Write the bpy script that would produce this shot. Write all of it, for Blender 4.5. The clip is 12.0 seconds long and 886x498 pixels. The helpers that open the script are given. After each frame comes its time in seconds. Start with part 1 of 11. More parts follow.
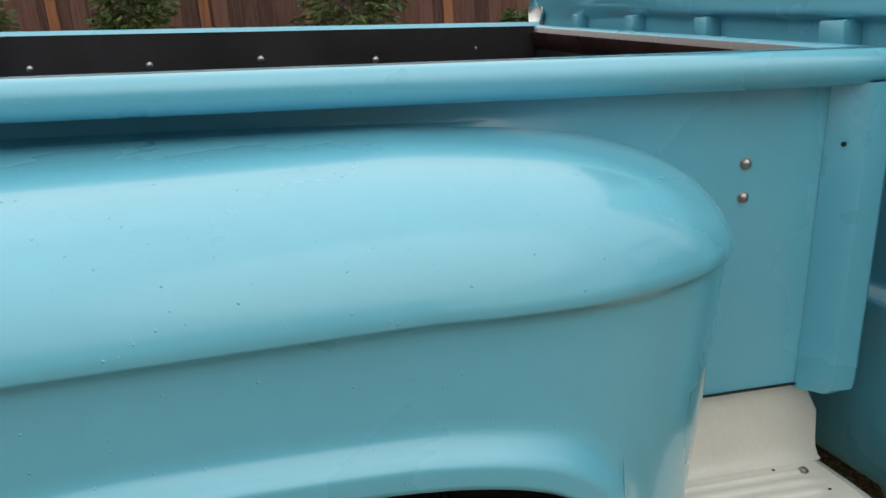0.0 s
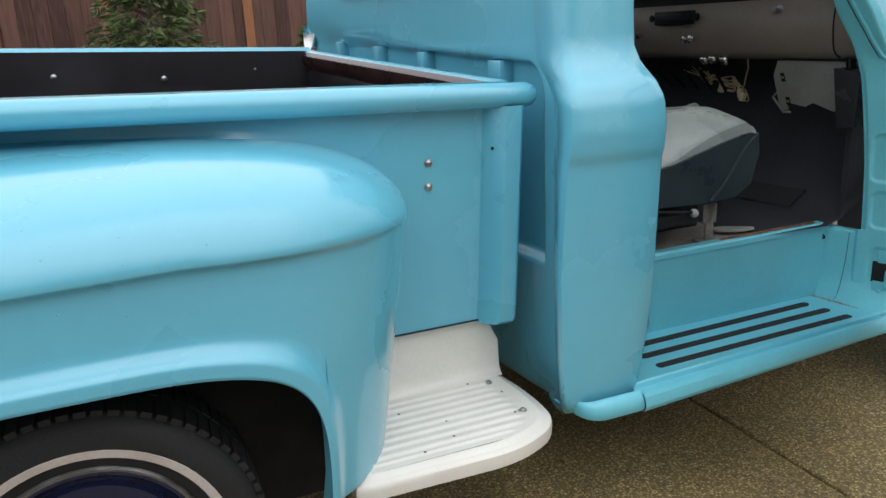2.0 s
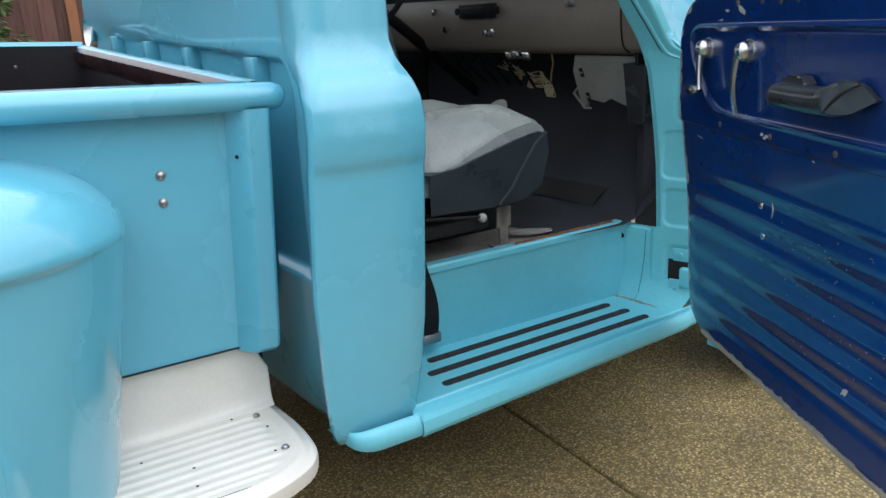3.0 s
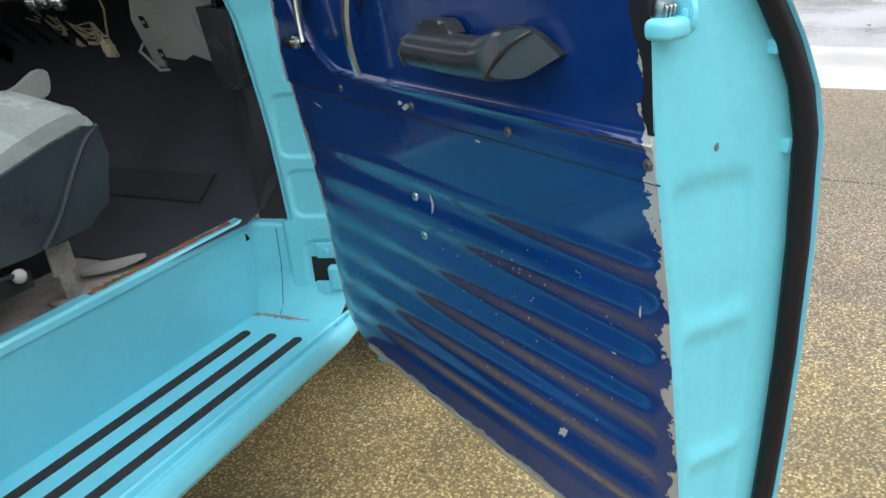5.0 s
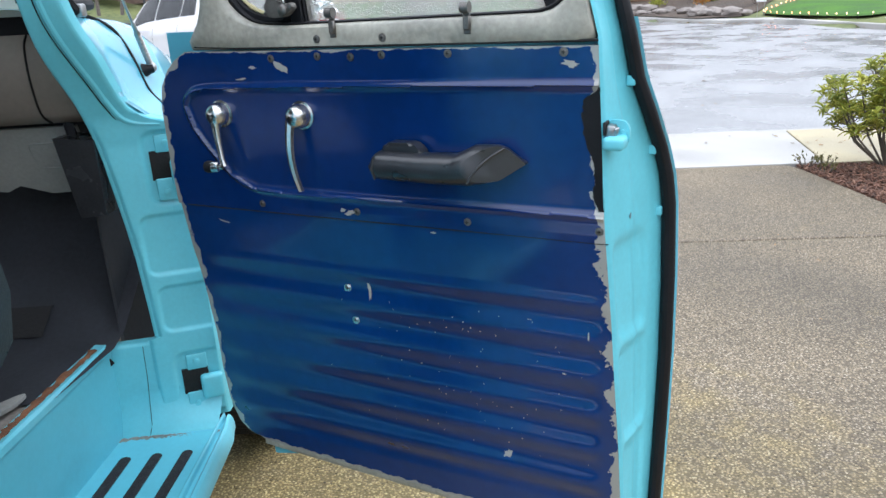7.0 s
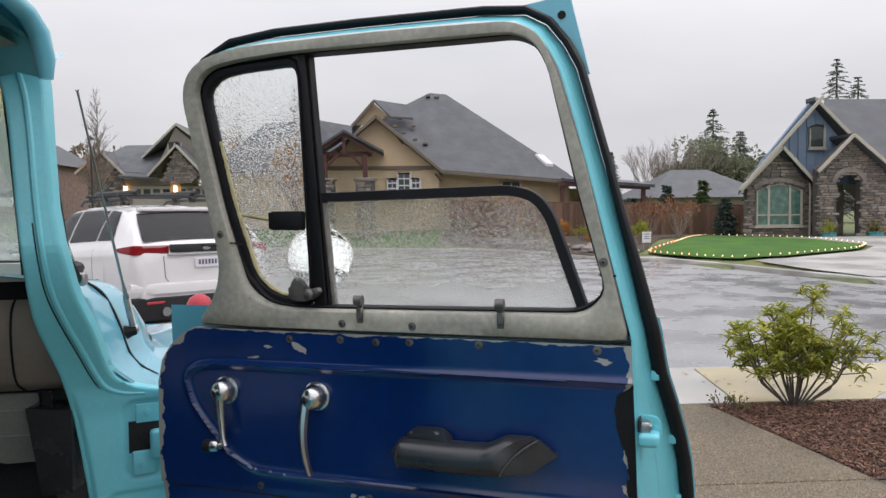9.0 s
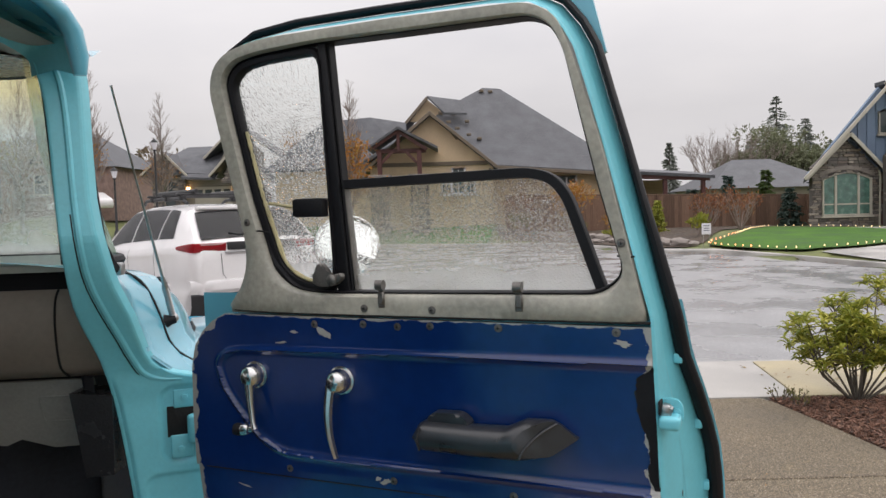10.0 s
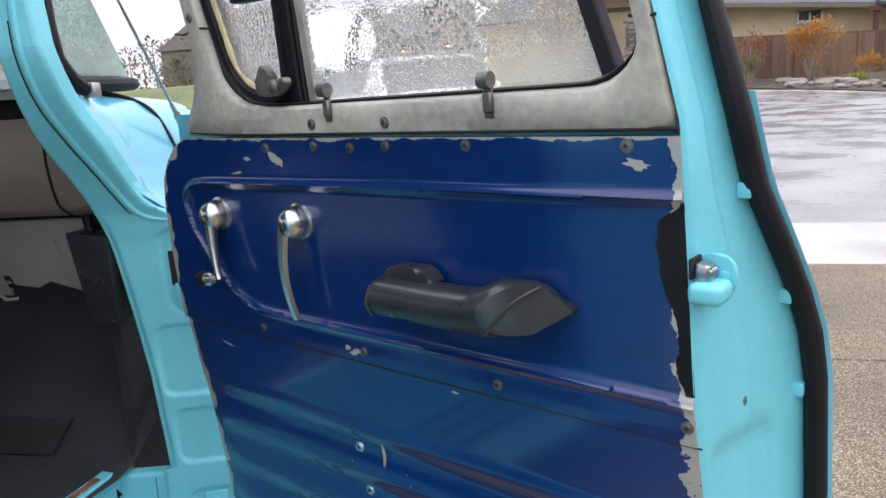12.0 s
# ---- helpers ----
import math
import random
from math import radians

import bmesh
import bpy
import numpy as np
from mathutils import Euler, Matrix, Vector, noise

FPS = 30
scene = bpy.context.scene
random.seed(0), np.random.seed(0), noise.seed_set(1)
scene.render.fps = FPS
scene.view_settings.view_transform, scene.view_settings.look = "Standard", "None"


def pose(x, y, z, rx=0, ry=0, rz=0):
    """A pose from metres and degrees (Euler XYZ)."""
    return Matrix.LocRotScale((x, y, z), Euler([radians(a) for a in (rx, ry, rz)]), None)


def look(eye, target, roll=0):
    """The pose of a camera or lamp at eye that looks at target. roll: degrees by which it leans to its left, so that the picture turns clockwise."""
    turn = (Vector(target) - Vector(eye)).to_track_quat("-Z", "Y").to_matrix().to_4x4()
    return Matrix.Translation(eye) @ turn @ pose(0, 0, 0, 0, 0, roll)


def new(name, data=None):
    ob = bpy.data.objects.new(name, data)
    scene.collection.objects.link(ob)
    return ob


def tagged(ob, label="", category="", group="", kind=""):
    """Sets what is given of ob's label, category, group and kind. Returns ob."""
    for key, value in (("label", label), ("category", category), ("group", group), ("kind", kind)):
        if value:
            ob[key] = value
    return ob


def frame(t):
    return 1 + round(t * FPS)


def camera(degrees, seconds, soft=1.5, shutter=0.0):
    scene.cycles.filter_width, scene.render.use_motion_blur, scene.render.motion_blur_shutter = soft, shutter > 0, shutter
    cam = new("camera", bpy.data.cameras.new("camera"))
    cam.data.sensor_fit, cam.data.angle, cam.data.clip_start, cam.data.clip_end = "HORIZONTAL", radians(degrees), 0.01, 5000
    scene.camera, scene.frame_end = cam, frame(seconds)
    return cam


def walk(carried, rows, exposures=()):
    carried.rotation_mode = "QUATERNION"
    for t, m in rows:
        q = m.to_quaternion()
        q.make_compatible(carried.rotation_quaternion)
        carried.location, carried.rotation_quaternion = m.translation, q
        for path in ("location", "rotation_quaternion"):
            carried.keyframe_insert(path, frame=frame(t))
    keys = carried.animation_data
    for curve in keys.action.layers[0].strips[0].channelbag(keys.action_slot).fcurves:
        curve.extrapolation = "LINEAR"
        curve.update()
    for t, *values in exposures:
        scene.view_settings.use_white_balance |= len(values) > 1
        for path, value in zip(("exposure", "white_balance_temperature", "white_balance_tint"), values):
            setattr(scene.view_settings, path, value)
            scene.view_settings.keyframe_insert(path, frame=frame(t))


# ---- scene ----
cam = camera(60.3, 12.0)
PATH = [
    (0, (0.015, -0.103, 1.213), (0.288, 1.801, 0.665), -4.2),
    (0.2, (-0.003, -0.165, 1.244), (0.372, 1.731, 0.733), -4.1),
    (0.5, (0.013, -0.229, 1.272), (0.463, 1.654, 0.772), -4.1),
    (0.7, (-0.016, -0.297, 1.282), (0.489, 1.574, 0.785), -3.8),
    (1, (-0.057, -0.392, 1.275), (0.503, 1.46, 0.768), -3.6),
    (1.5, (-0.082, -0.51, 1.265), (0.546, 1.311, 0.728), -3.1),
    (2, (0.066, -0.612, 1.272), (0.775, 1.173, 0.714), -2.9),
    (2.5, (0.252, -0.666, 1.269), (1.07, 1.065, 0.69), -2.8),
    (3, (0.411, -0.577, 1.258), (1.382, 1.069, 0.67), -2.7),
    (3.2, (0.487, -0.522, 1.262), (1.517, 1.086, 0.67), -2.7),
    (4.8, (0.89, -0.231, 1.248), (2.343, 0.888, 0.45), -4.8),
    (5, (0.906, -0.179, 1.25), (2.439, 0.807, 0.427), -5.2),
    (5.5, (0.861, 0.017, 1.277), (2.583, 0.574, 0.426), -5.4),
    (6, (0.753, 0.106, 1.286), (2.552, 0.409, 0.467), -4.5),
    (6.5, (0.575, 0.15, 1.307), (2.421, 0.373, 0.561), -3.8),
    (7, (0.513, 0.213, 1.354), (2.407, 0.352, 0.708), -3.1),
    (7.4, (0.525, 0.305, 1.382), (2.453, 0.345, 0.835), -2.4),
    (7.5, (0.531, 0.33, 1.386), (2.467, 0.342, 0.872), -2.0),
    (7.7, (0.542, 0.362, 1.4), (2.491, 0.329, 0.944), -1.7),
    (9.3, (0.524, 0.422, 1.473), (2.52, 0.303, 1.425), -0.8),
    (9.5, (0.526, 0.411, 1.467), (2.523, 0.316, 1.42), -1.2),
    (10, (0.52, 0.359, 1.449), (2.518, 0.372, 1.353), -1.6),
    (10.5, (0.518, 0.245, 1.429), (2.503, 0.423, 1.259), -2.4),
    (11, (0.57, 0.183, 1.395), (2.526, 0.515, 1.143), -3.3),
    (11.5, (0.758, 0.181, 1.373), (2.668, 0.662, 1.029), -3.9),
    (12, (0.947, 0.062, 1.331), (2.811, 0.639, 0.894), -3.9),
]
EXPOSURES = [(0, -0.12, 6800, 8), (1.5, 0.10, 6500, 10), (2.5, 0.33, 6200, 10), (3.2, 0.54, 6050, 11), (4.8, 0.97, 6250, 10), (5.5, 0.95, 6000, 8), (6.5, 0.90, 5800, 9), (7.1, 0.84, 5850, 10), (7.5, 0.80, 6080, 12), (9.3, 0.10, 6480, 13), (10.5, 0.27, 6750, 15), (11.2, 0.57, 6450, 17), (12, 0.78, 6200, 16)]
walk(cam, [(t, look(eye, target, roll)) for t, eye, target, roll in PATH], EXPOSURES)

# ---- world and light ----
world = bpy.data.worlds.new("overcast_sky")
scene.world = world
world.use_nodes = True
wn, wl = world.node_tree.nodes, world.node_tree.links
wn.clear()
w_out = wn.new("ShaderNodeOutputWorld")
w_bg = wn.new("ShaderNodeBackground")
w_sky = wn.new("ShaderNodeTexSky")
w_sky.sky_type = "NISHITA"
w_sky.sun_disc = False
w_sky.sun_elevation = radians(35)
w_sky.sun_rotation = radians(200)
w_sat = wn.new("ShaderNodeHueSaturation")
w_sat.inputs["Saturation"].default_value = 0.10
w_sat.inputs["Value"].default_value = 0.10
w_mix = wn.new("ShaderNodeMix")
w_mix.data_type = "RGBA"
w_mix.inputs[0].default_value = 0.88
w_cloud = wn.new("ShaderNodeTexNoise")
w_cloud.inputs["Scale"].default_value = 2.2
w_cloud.inputs["Detail"].default_value = 5.0
w_map = wn.new("ShaderNodeMapping")
w_map.inputs["Scale"].default_value = (1.0, 1.0, 3.0)
w_co = wn.new("ShaderNodeTexCoord")
w_ramp = wn.new("ShaderNodeValToRGB")
w_ramp.color_ramp.elements[0].position = 0.3
w_ramp.color_ramp.elements[0].color = (0.66, 0.67, 0.70, 1)
w_ramp.color_ramp.elements[1].position = 0.7
w_ramp.color_ramp.elements[1].color = (0.80, 0.80, 0.81, 1)
wl.new(w_co.outputs["Generated"], w_map.inputs["Vector"])
wl.new(w_map.outputs["Vector"], w_cloud.inputs["Vector"])
wl.new(w_cloud.outputs["Fac"], w_ramp.inputs["Fac"])
wl.new(w_sky.outputs["Color"], w_sat.inputs["Color"])
wl.new(w_sat.outputs["Color"], w_mix.inputs[6])
wl.new(w_ramp.outputs["Color"], w_mix.inputs[7])
# an overcast sky is brighter overhead than at the horizon
w_sep = wn.new("ShaderNodeSeparateXYZ")
w_up = wn.new("ShaderNodeMapRange")
w_up.inputs["From Min"].default_value, w_up.inputs["From Max"].default_value = 0.12, 1.0
w_up.inputs["To Min"].default_value, w_up.inputs["To Max"].default_value = 0.86, 2.6
w_scale = wn.new("ShaderNodeVectorMath")
w_scale.operation = "SCALE"
wl.new(w_co.outputs["Generated"], w_sep.inputs[0])
wl.new(w_sep.outputs["Z"], w_up.inputs["Value"])
wl.new(w_mix.outputs[2], w_scale.inputs[0])
wl.new(w_up.outputs[0], w_scale.inputs["Scale"])
wl.new(w_scale.outputs[0], w_bg.inputs["Color"])
w_bg.inputs["Strength"].default_value = 1.0
wl.new(w_bg.outputs["Background"], w_out.inputs["Surface"])

sun_data = bpy.data.lights.new("sun", "SUN")
sun_data.energy = 0.5
sun_data.angle = radians(60)
sun_data.color = (1.0, 0.97, 0.93)
sun = new("sun", sun_data)
sun.matrix_world = look((3, -9, 12), (0, 0, 0))


# ---- materials ----
def material(name, color, rough=0.5, metal=0.0, vary=0.15, scale=6.0, bump=0.0, bump_scale=60.0, coat=0.0, second=None, spec=0.5):
    """A painted, coarse or metal surface with variation at two scales."""
    m = bpy.data.materials.new(name)
    m.use_nodes = True
    nt = m.node_tree
    b = nt.nodes["Principled BSDF"]
    b.inputs["Metallic"].default_value = metal
    b.inputs["Coat Weight"].default_value = coat
    b.inputs["Coat Roughness"].default_value = 0.06
    b.inputs["Specular IOR Level"].default_value = spec
    tc = nt.nodes.new("ShaderNodeTexCoord")
    n1 = nt.nodes.new("ShaderNodeTexNoise")
    n1.inputs["Scale"].default_value = scale
    n1.inputs["Detail"].default_value = 6
    n2 = nt.nodes.new("ShaderNodeTexNoise")
    n2.inputs["Scale"].default_value = scale * 14
    n2.inputs["Detail"].default_value = 3
    mixf = nt.nodes.new("ShaderNodeMath")
    mixf.operation = "MULTIPLY_ADD"
    mixf.inputs[1].default_value = 0.35
    nt.links.new(tc.outputs["Object"], n1.inputs["Vector"])
    nt.links.new(tc.outputs["Object"], n2.inputs["Vector"])
    half = nt.nodes.new("ShaderNodeMath")
    half.operation = "MULTIPLY"
    half.inputs[1].default_value = 0.65
    nt.links.new(n1.outputs["Fac"], half.inputs[0])
    nt.links.new(n2.outputs["Fac"], mixf.inputs[0])
    nt.links.new(half.outputs[0], mixf.inputs[2])
    ramp = nt.nodes.new("ShaderNodeValToRGB")
    lo = [max(0.0, c * (1 - vary)) for c in color]
    hi = [min(1.0, c * (1 + vary)) for c in (second or color)]
    ramp.color_ramp.elements[0].position, ramp.color_ramp.elements[0].color = 0.36, (*lo, 1)
    ramp.color_ramp.elements[1].position, ramp.color_ramp.elements[1].color = 0.64, (*hi, 1)
    nt.links.new(mixf.outputs[0], ramp.inputs["Fac"])
    nt.links.new(ramp.outputs["Color"], b.inputs["Base Color"])
    rr = nt.nodes.new("ShaderNodeMapRange")
    rr.inputs["From Min"].default_value, rr.inputs["From Max"].default_value = 0.3, 0.7
    rr.inputs["To Min"].default_value = max(0.02, rough * 0.85)
    rr.inputs["To Max"].default_value = min(1.0, rough * 1.18)
    nt.links.new(n1.outputs["Fac"], rr.inputs["Value"])
    nt.links.new(rr.outputs["Result"], b.inputs["Roughness"])
    if bump:
        n3 = nt.nodes.new("ShaderNodeTexNoise")
        n3.inputs["Scale"].default_value = bump_scale
        n3.inputs["Detail"].default_value = 4
        nt.links.new(tc.outputs["Object"], n3.inputs["Vector"])
        bn = nt.nodes.new("ShaderNodeBump")
        bn.inputs["Strength"].default_value = bump
        bn.inputs["Distance"].default_value = 0.004
        nt.links.new(n3.outputs["Fac"], bn.inputs["Height"])
        nt.links.new(bn.outputs["Normal"], b.inputs["Normal"])
    return m


TEAL = material("teal_enamel", (0.132, 0.462, 0.600), 0.28, 0, 0.03, 2.0, coat=0.85)


def bead_with_rain(mat, scale, share, height):
    """Fine standing drops on enamel: scattered domes, each of its own size."""
    nt = mat.node_tree
    b = nt.nodes["Principled BSDF"]
    tc = nt.nodes.new("ShaderNodeTexCoord")
    vo = nt.nodes.new("ShaderNodeTexVoronoi")
    vo.inputs["Scale"].default_value = scale
    nt.links.new(tc.outputs["Object"], vo.inputs["Vector"])
    sep = nt.nodes.new("ShaderNodeSeparateColor")
    nt.links.new(vo.outputs["Color"], sep.inputs["Color"])
    size = nt.nodes.new("ShaderNodeMapRange")
    size.inputs["From Min"].default_value, size.inputs["From Max"].default_value = 1 - share, 1.0
    size.inputs["To Min"].default_value, size.inputs["To Max"].default_value = 0.0, 0.30
    nt.links.new(sep.outputs[0], size.inputs["Value"])
    dome = nt.nodes.new("ShaderNodeMath")
    dome.operation = "SUBTRACT"
    dome.use_clamp = True
    nt.links.new(size.outputs[0], dome.inputs[0])
    nt.links.new(vo.outputs["Distance"], dome.inputs[1])
    bn = nt.nodes.new("ShaderNodeBump")
    bn.inputs["Strength"].default_value = 0.7
    bn.inputs["Distance"].default_value = height
    nt.links.new(dome.outputs[0], bn.inputs["Height"])
    nt.links.new(bn.outputs["Normal"], b.inputs["Normal"])
    nt.links.new(bn.outputs["Normal"], b.inputs["Coat Normal"])


bead_with_rain(TEAL, 130.0, 0.16, 0.006)
TEAL_JAMB = material("teal_jamb_paint", (0.155, 0.555, 0.650), 0.42, 0, 0.06, 8.0, 0.05, 160, coat=0.2)
TEAL_SILL = material("teal_sill_paint", (0.148, 0.525, 0.635), 0.36, 0, 0.05, 6.0, 0.04, 180, coat=0.35)
ARM_VINYL = material("soft_black_vinyl", (0.020, 0.022, 0.026), 0.30, 0, 0.25, 22.0, 0.04, 60, coat=0.25)
WHITE = material("cream_white_paint", (0.74, 0.71, 0.64), 0.38, 0, 0.05, 9.0, 0.04, 150, coat=0.2)
BLACK_BED = material("black_bed_paint", (0.012, 0.010, 0.013), 0.38, 0, 0.4, 5.0, 0.12, 90)
BROWN_BED = material("brown_black_enamel", (0.030, 0.013, 0.012), 0.28, 0, 0.4, 6.0, 0.05, 90, coat=0.4)
GREY_PAINT = material("taupe_grey_paint", (0.29, 0.285, 0.245), 0.38, 0, 0.16, 7.0, 0.05, 150, second=(0.38, 0.365, 0.31))
PRIMER = material("bare_primer", (0.33, 0.33, 0.31), 0.65, 0, 0.15, 30.0, 0.1, 200)
RUBBER = material("black_rubber", (0.007, 0.007, 0.009), 0.55, 0, 0.3, 14.0, 0.15, 180, spec=0.25)
VINYL = material("black_vinyl", (0.024, 0.025, 0.028), 0.26, 0, 0.3, 12.0, 0.25, 240)
SEAT_TOP = material("grey_seat_vinyl", (0.28, 0.312, 0.30), 0.28, 0, 0.15, 9.0, 0.25, 220)
SEAT_SIDE = material("dark_seat_vinyl", (0.025, 0.036, 0.041), 0.30, 0, 0.2, 9.0, 0.25, 220)
MAT_BLACK = material("dusty_black_mat", (0.030, 0.033, 0.041), 0.6, 0, 0.3, 6.0, 0.12, 160)
FLOOR_TAN = material("dusty_cab_floor", (0.25, 0.225, 0.20), 0.8, 0, 0.35, 8.0, 0.3, 90)
DASH = material("taupe_dash_paint", (0.23, 0.195, 0.165), 0.42, 0, 0.1, 5.0, 0.03, 120)
DASH_TOP = material("pale_dash_top", (0.56, 0.59, 0.55), 0.5, 0, 0.1, 5.0, 0.03, 120)
BOARD = material("grey_fibre_board", (0.30, 0.30, 0.28), 0.75, 0, 0.12, 9.0, 0.1, 120)
CHROME = material("chrome", (0.62, 0.62, 0.61), 0.22, 1.0, 0.12, 24.0, 0.03, 160)
STEEL = material("dull_steel", (0.42, 0.42, 0.42), 0.32, 1.0, 0.15, 30.0)
TARNISH = material("tarnished_metal", (0.16, 0.15, 0.14), 0.4, 0.8, 0.35, 30.0, 0.2, 120)
RUST = material("rusty_edge", (0.17, 0.075, 0.035), 0.85, 0, 0.5, 30.0, 0.4, 160)
GRIP = material("black_grip_tape", (0.018, 0.016, 0.018), 0.85, 0, 0.2, 60.0, 0.6, 500)
TYRE = material("tyre_rubber", (0.018, 0.018, 0.019), 0.7, 0, 0.3, 12.0, 0.3, 120)
WHITEWALL = material("whitewall_band", (0.62, 0.55, 0.50), 0.6, 0, 0.12, 12.0, 0.1, 120)
RIM = material("dark_blue_rim", (0.010, 0.014, 0.045), 0.25, 0.1, 0.2, 8.0, coat=0.4)
UNDER = material("undercoat_black", (0.008, 0.008, 0.008), 0.85, 0, 0.4, 14.0, 0.4, 80)
WIRE = material("ivory_wire", (0.70, 0.60, 0.40), 0.5, 0, 0.1, 30.0)


# ---- mesh helpers ----
def part(name, bm, mats, parent=None, label="", smooth=True, angle=40):
    """Link a bmesh as one mesh object, under a thing or a part."""
    me = bpy.data.meshes.new(name)
    bmesh.ops.recalc_face_normals(bm, faces=bm.faces)
    if smooth:
        for f in bm.faces:
            f.smooth = True
        for e in bm.edges:
            if len(e.link_faces) == 2 and e.calc_face_angle(0) > radians(angle):
                e.smooth = False
    bm.to_mesh(me)
    bm.free()
    for m in mats if isinstance(mats, (list, tuple)) else [mats]:
        me.materials.append(m)
    ob = new(name, me)
    if parent:
        ob.parent = parent
    if label:
        ob["label"] = label
    return ob


def thing(name, label, category, at=(0, 0, 0), group="", kind=""):
    ob = new(name)
    ob.location = at
    ob.empty_display_size = 0.1
    return tagged(ob, label, category, group, kind)


def box(bm, x0, x1, y0, y1, z0, z1, bevel=0.0, seg=2, m=None, mat=0):
    r = bmesh.ops.create_cube(bm, size=1.0)
    vs = r["verts"]
    bmesh.ops.scale(bm, vec=(x1 - x0, y1 - y0, z1 - z0), verts=vs)
    bmesh.ops.translate(bm, vec=((x0 + x1) / 2, (y0 + y1) / 2, (z0 + z1) / 2), verts=vs)
    fs = list({f for v in vs for f in v.link_faces})
    for f in fs:
        f.material_index = mat
    if bevel:
        es = list({e for v in vs for e in v.link_edges})
        r = bmesh.ops.bevel(bm, geom=es, offset=bevel, segments=seg, profile=0.5, affect="EDGES")
        vs = list({v for f in r["faces"] for v in f.verts} | {v for v in vs if v.is_valid})
    if m is not None:
        bmesh.ops.transform(bm, matrix=m, verts=vs)
    return vs


def grid(bm, rows, closed=False, mat=0, flip=False):
    """Faces over rows of points, all rows equally long."""
    vr = [[bm.verts.new(p) for p in r] for r in rows]
    n = len(vr[0])
    for a, b in zip(vr, vr[1:]):
        for i in range(n if closed else n - 1):
            j = (i + 1) % n
            q = (a[i], a[j], b[j], b[i])
            try:
                f = bm.faces.new(q)
                f.material_index = mat
            except ValueError:
                pass
    return vr


def tube(bm, path, radius, seg=10, caps=True, mat=0):
    """A round rod along a path of points; radius is a number or one for each point."""
    pts = [Vector(p) for p in path]
    rings = []
    up = Vector((0, 0, 1))
    for i, p in enumerate(pts):
        tan = (pts[min(i + 1, len(pts) - 1)] - pts[max(i - 1, 0)]).normalized()
        side = tan.cross(up)
        if side.length < 1e-3:
            side = tan.cross(Vector((1, 0, 0)))
        side.normalize()
        nor = side.cross(tan).normalized()
        up = nor
        r = radius[i] if isinstance(radius, (list, tuple)) else radius
        rings.append([p + r * (math.cos(a) * side + math.sin(a) * nor) for a in [2 * math.pi * k / seg for k in range(seg)]])
    vr = grid(bm, rings, closed=True, mat=mat)
    if caps:
        for ring in (vr[0], vr[-1]):
            try:
                bm.faces.new(ring).material_index = mat
            except ValueError:
                pass
    return vr


def lathe(bm, profile, m, seg=24, mat=0):
    """Turn a profile of (radius, height) about the z axis of the pose m."""
    rows = []
    for r, h in profile:
        rows.append([m @ Vector((r * math.cos(a), r * math.sin(a), h)) for a in [2 * math.pi * k / seg for k in range(seg)]])
    return grid(bm, rows, closed=True, mat=mat)


def slab(bm, outline, m, depth, bevel=0.0, seg=2, mat=0):
    """A plate: a closed outline of (a, b) in the plane of the pose m, thickened along its z axis by depth."""
    low = [bm.verts.new(m @ Vector((a, b, 0))) for a, b in outline]
    high = [bm.verts.new(m @ Vector((a, b, depth))) for a, b in outline]
    n = len(low)
    f1 = bm.faces.new(low[::-1])
    f2 = bm.faces.new(high)
    fs = [f1, f2]
    for i in range(n):
        fs.append(bm.faces.new((low[i], low[(i + 1) % n], high[(i + 1) % n], high[i])))
    for f in fs:
        f.material_index = mat
    if bevel:
        es = list(f2.edges)
        bmesh.ops.bevel(bm, geom=es, offset=bevel, segments=seg, profile=0.5, affect="EDGES")


def smooth_loop(points, per=6, sharp=()):
    """A closed, rounded loop through points (Catmull-Rom)."""
    n, out = len(points), []
    for i in range(n):
        p0, p1, p2, p3 = (Vector((*points[(i + k) % n], 0)) for k in (-1, 0, 1, 2))
        for k in range(per):
            t = k / per
            q = 0.5 * ((2 * p1) + (p2 - p0) * t + (2 * p0 - 5 * p1 + 4 * p2 - p3) * t * t + (3 * p1 - p0 - 3 * p2 + p3) * t ** 3)
            out.append((q.x, q.y))
    return out


def rounded(points, radius, seg=5):
    """A closed outline with its corners rounded; radius is a number or one for each corner."""
    n, out = len(points), []
    for i in range(n):
        p, a, b = Vector(points[i]), Vector(points[i - 1]), Vector(points[(i + 1) % n])
        r = radius[i] if isinstance(radius, (list, tuple)) else radius
        u, v = (a - p), (b - p)
        r1 = min(r, u.length * 0.49, v.length * 0.49)
        if r1 < 1e-5:
            out.append((p.x, p.y))
            continue
        q0, q1 = p + u.normalized() * r1, p + v.normalized() * r1
        for k in range(seg + 1):
            t = k / seg
            q = (1 - t) ** 2 * q0 + 2 * t * (1 - t) * p + t * t * q1
            out.append((q.x, q.y))
    return out


def lerp_table(table, x):
    """Piecewise linear look-up in rows of (x, value)."""
    if x <= table[0][0]:
        return table[0][1]
    for (a, va), (b, vb) in zip(table, table[1:]):
        if x <= b:
            return va + (vb - va) * (x - a) / (b - a)
    return table[-1][1]


def pocket(a, b, a0, a1, b0, b1, r, w):
    """How far a place lies inside a pressed pocket with rounded corners: 0 outside, 1 on its floor."""
    qa, qb = abs(a - (a0 + a1) / 2) - (a1 - a0) / 2 + r, abs(b - (b0 + b1) / 2) - (b1 - b0) / 2 + r
    d = math.hypot(max(qa, 0.0), max(qb, 0.0)) + min(max(qa, qb), 0.0) - r
    return sstep(w, -w, d)


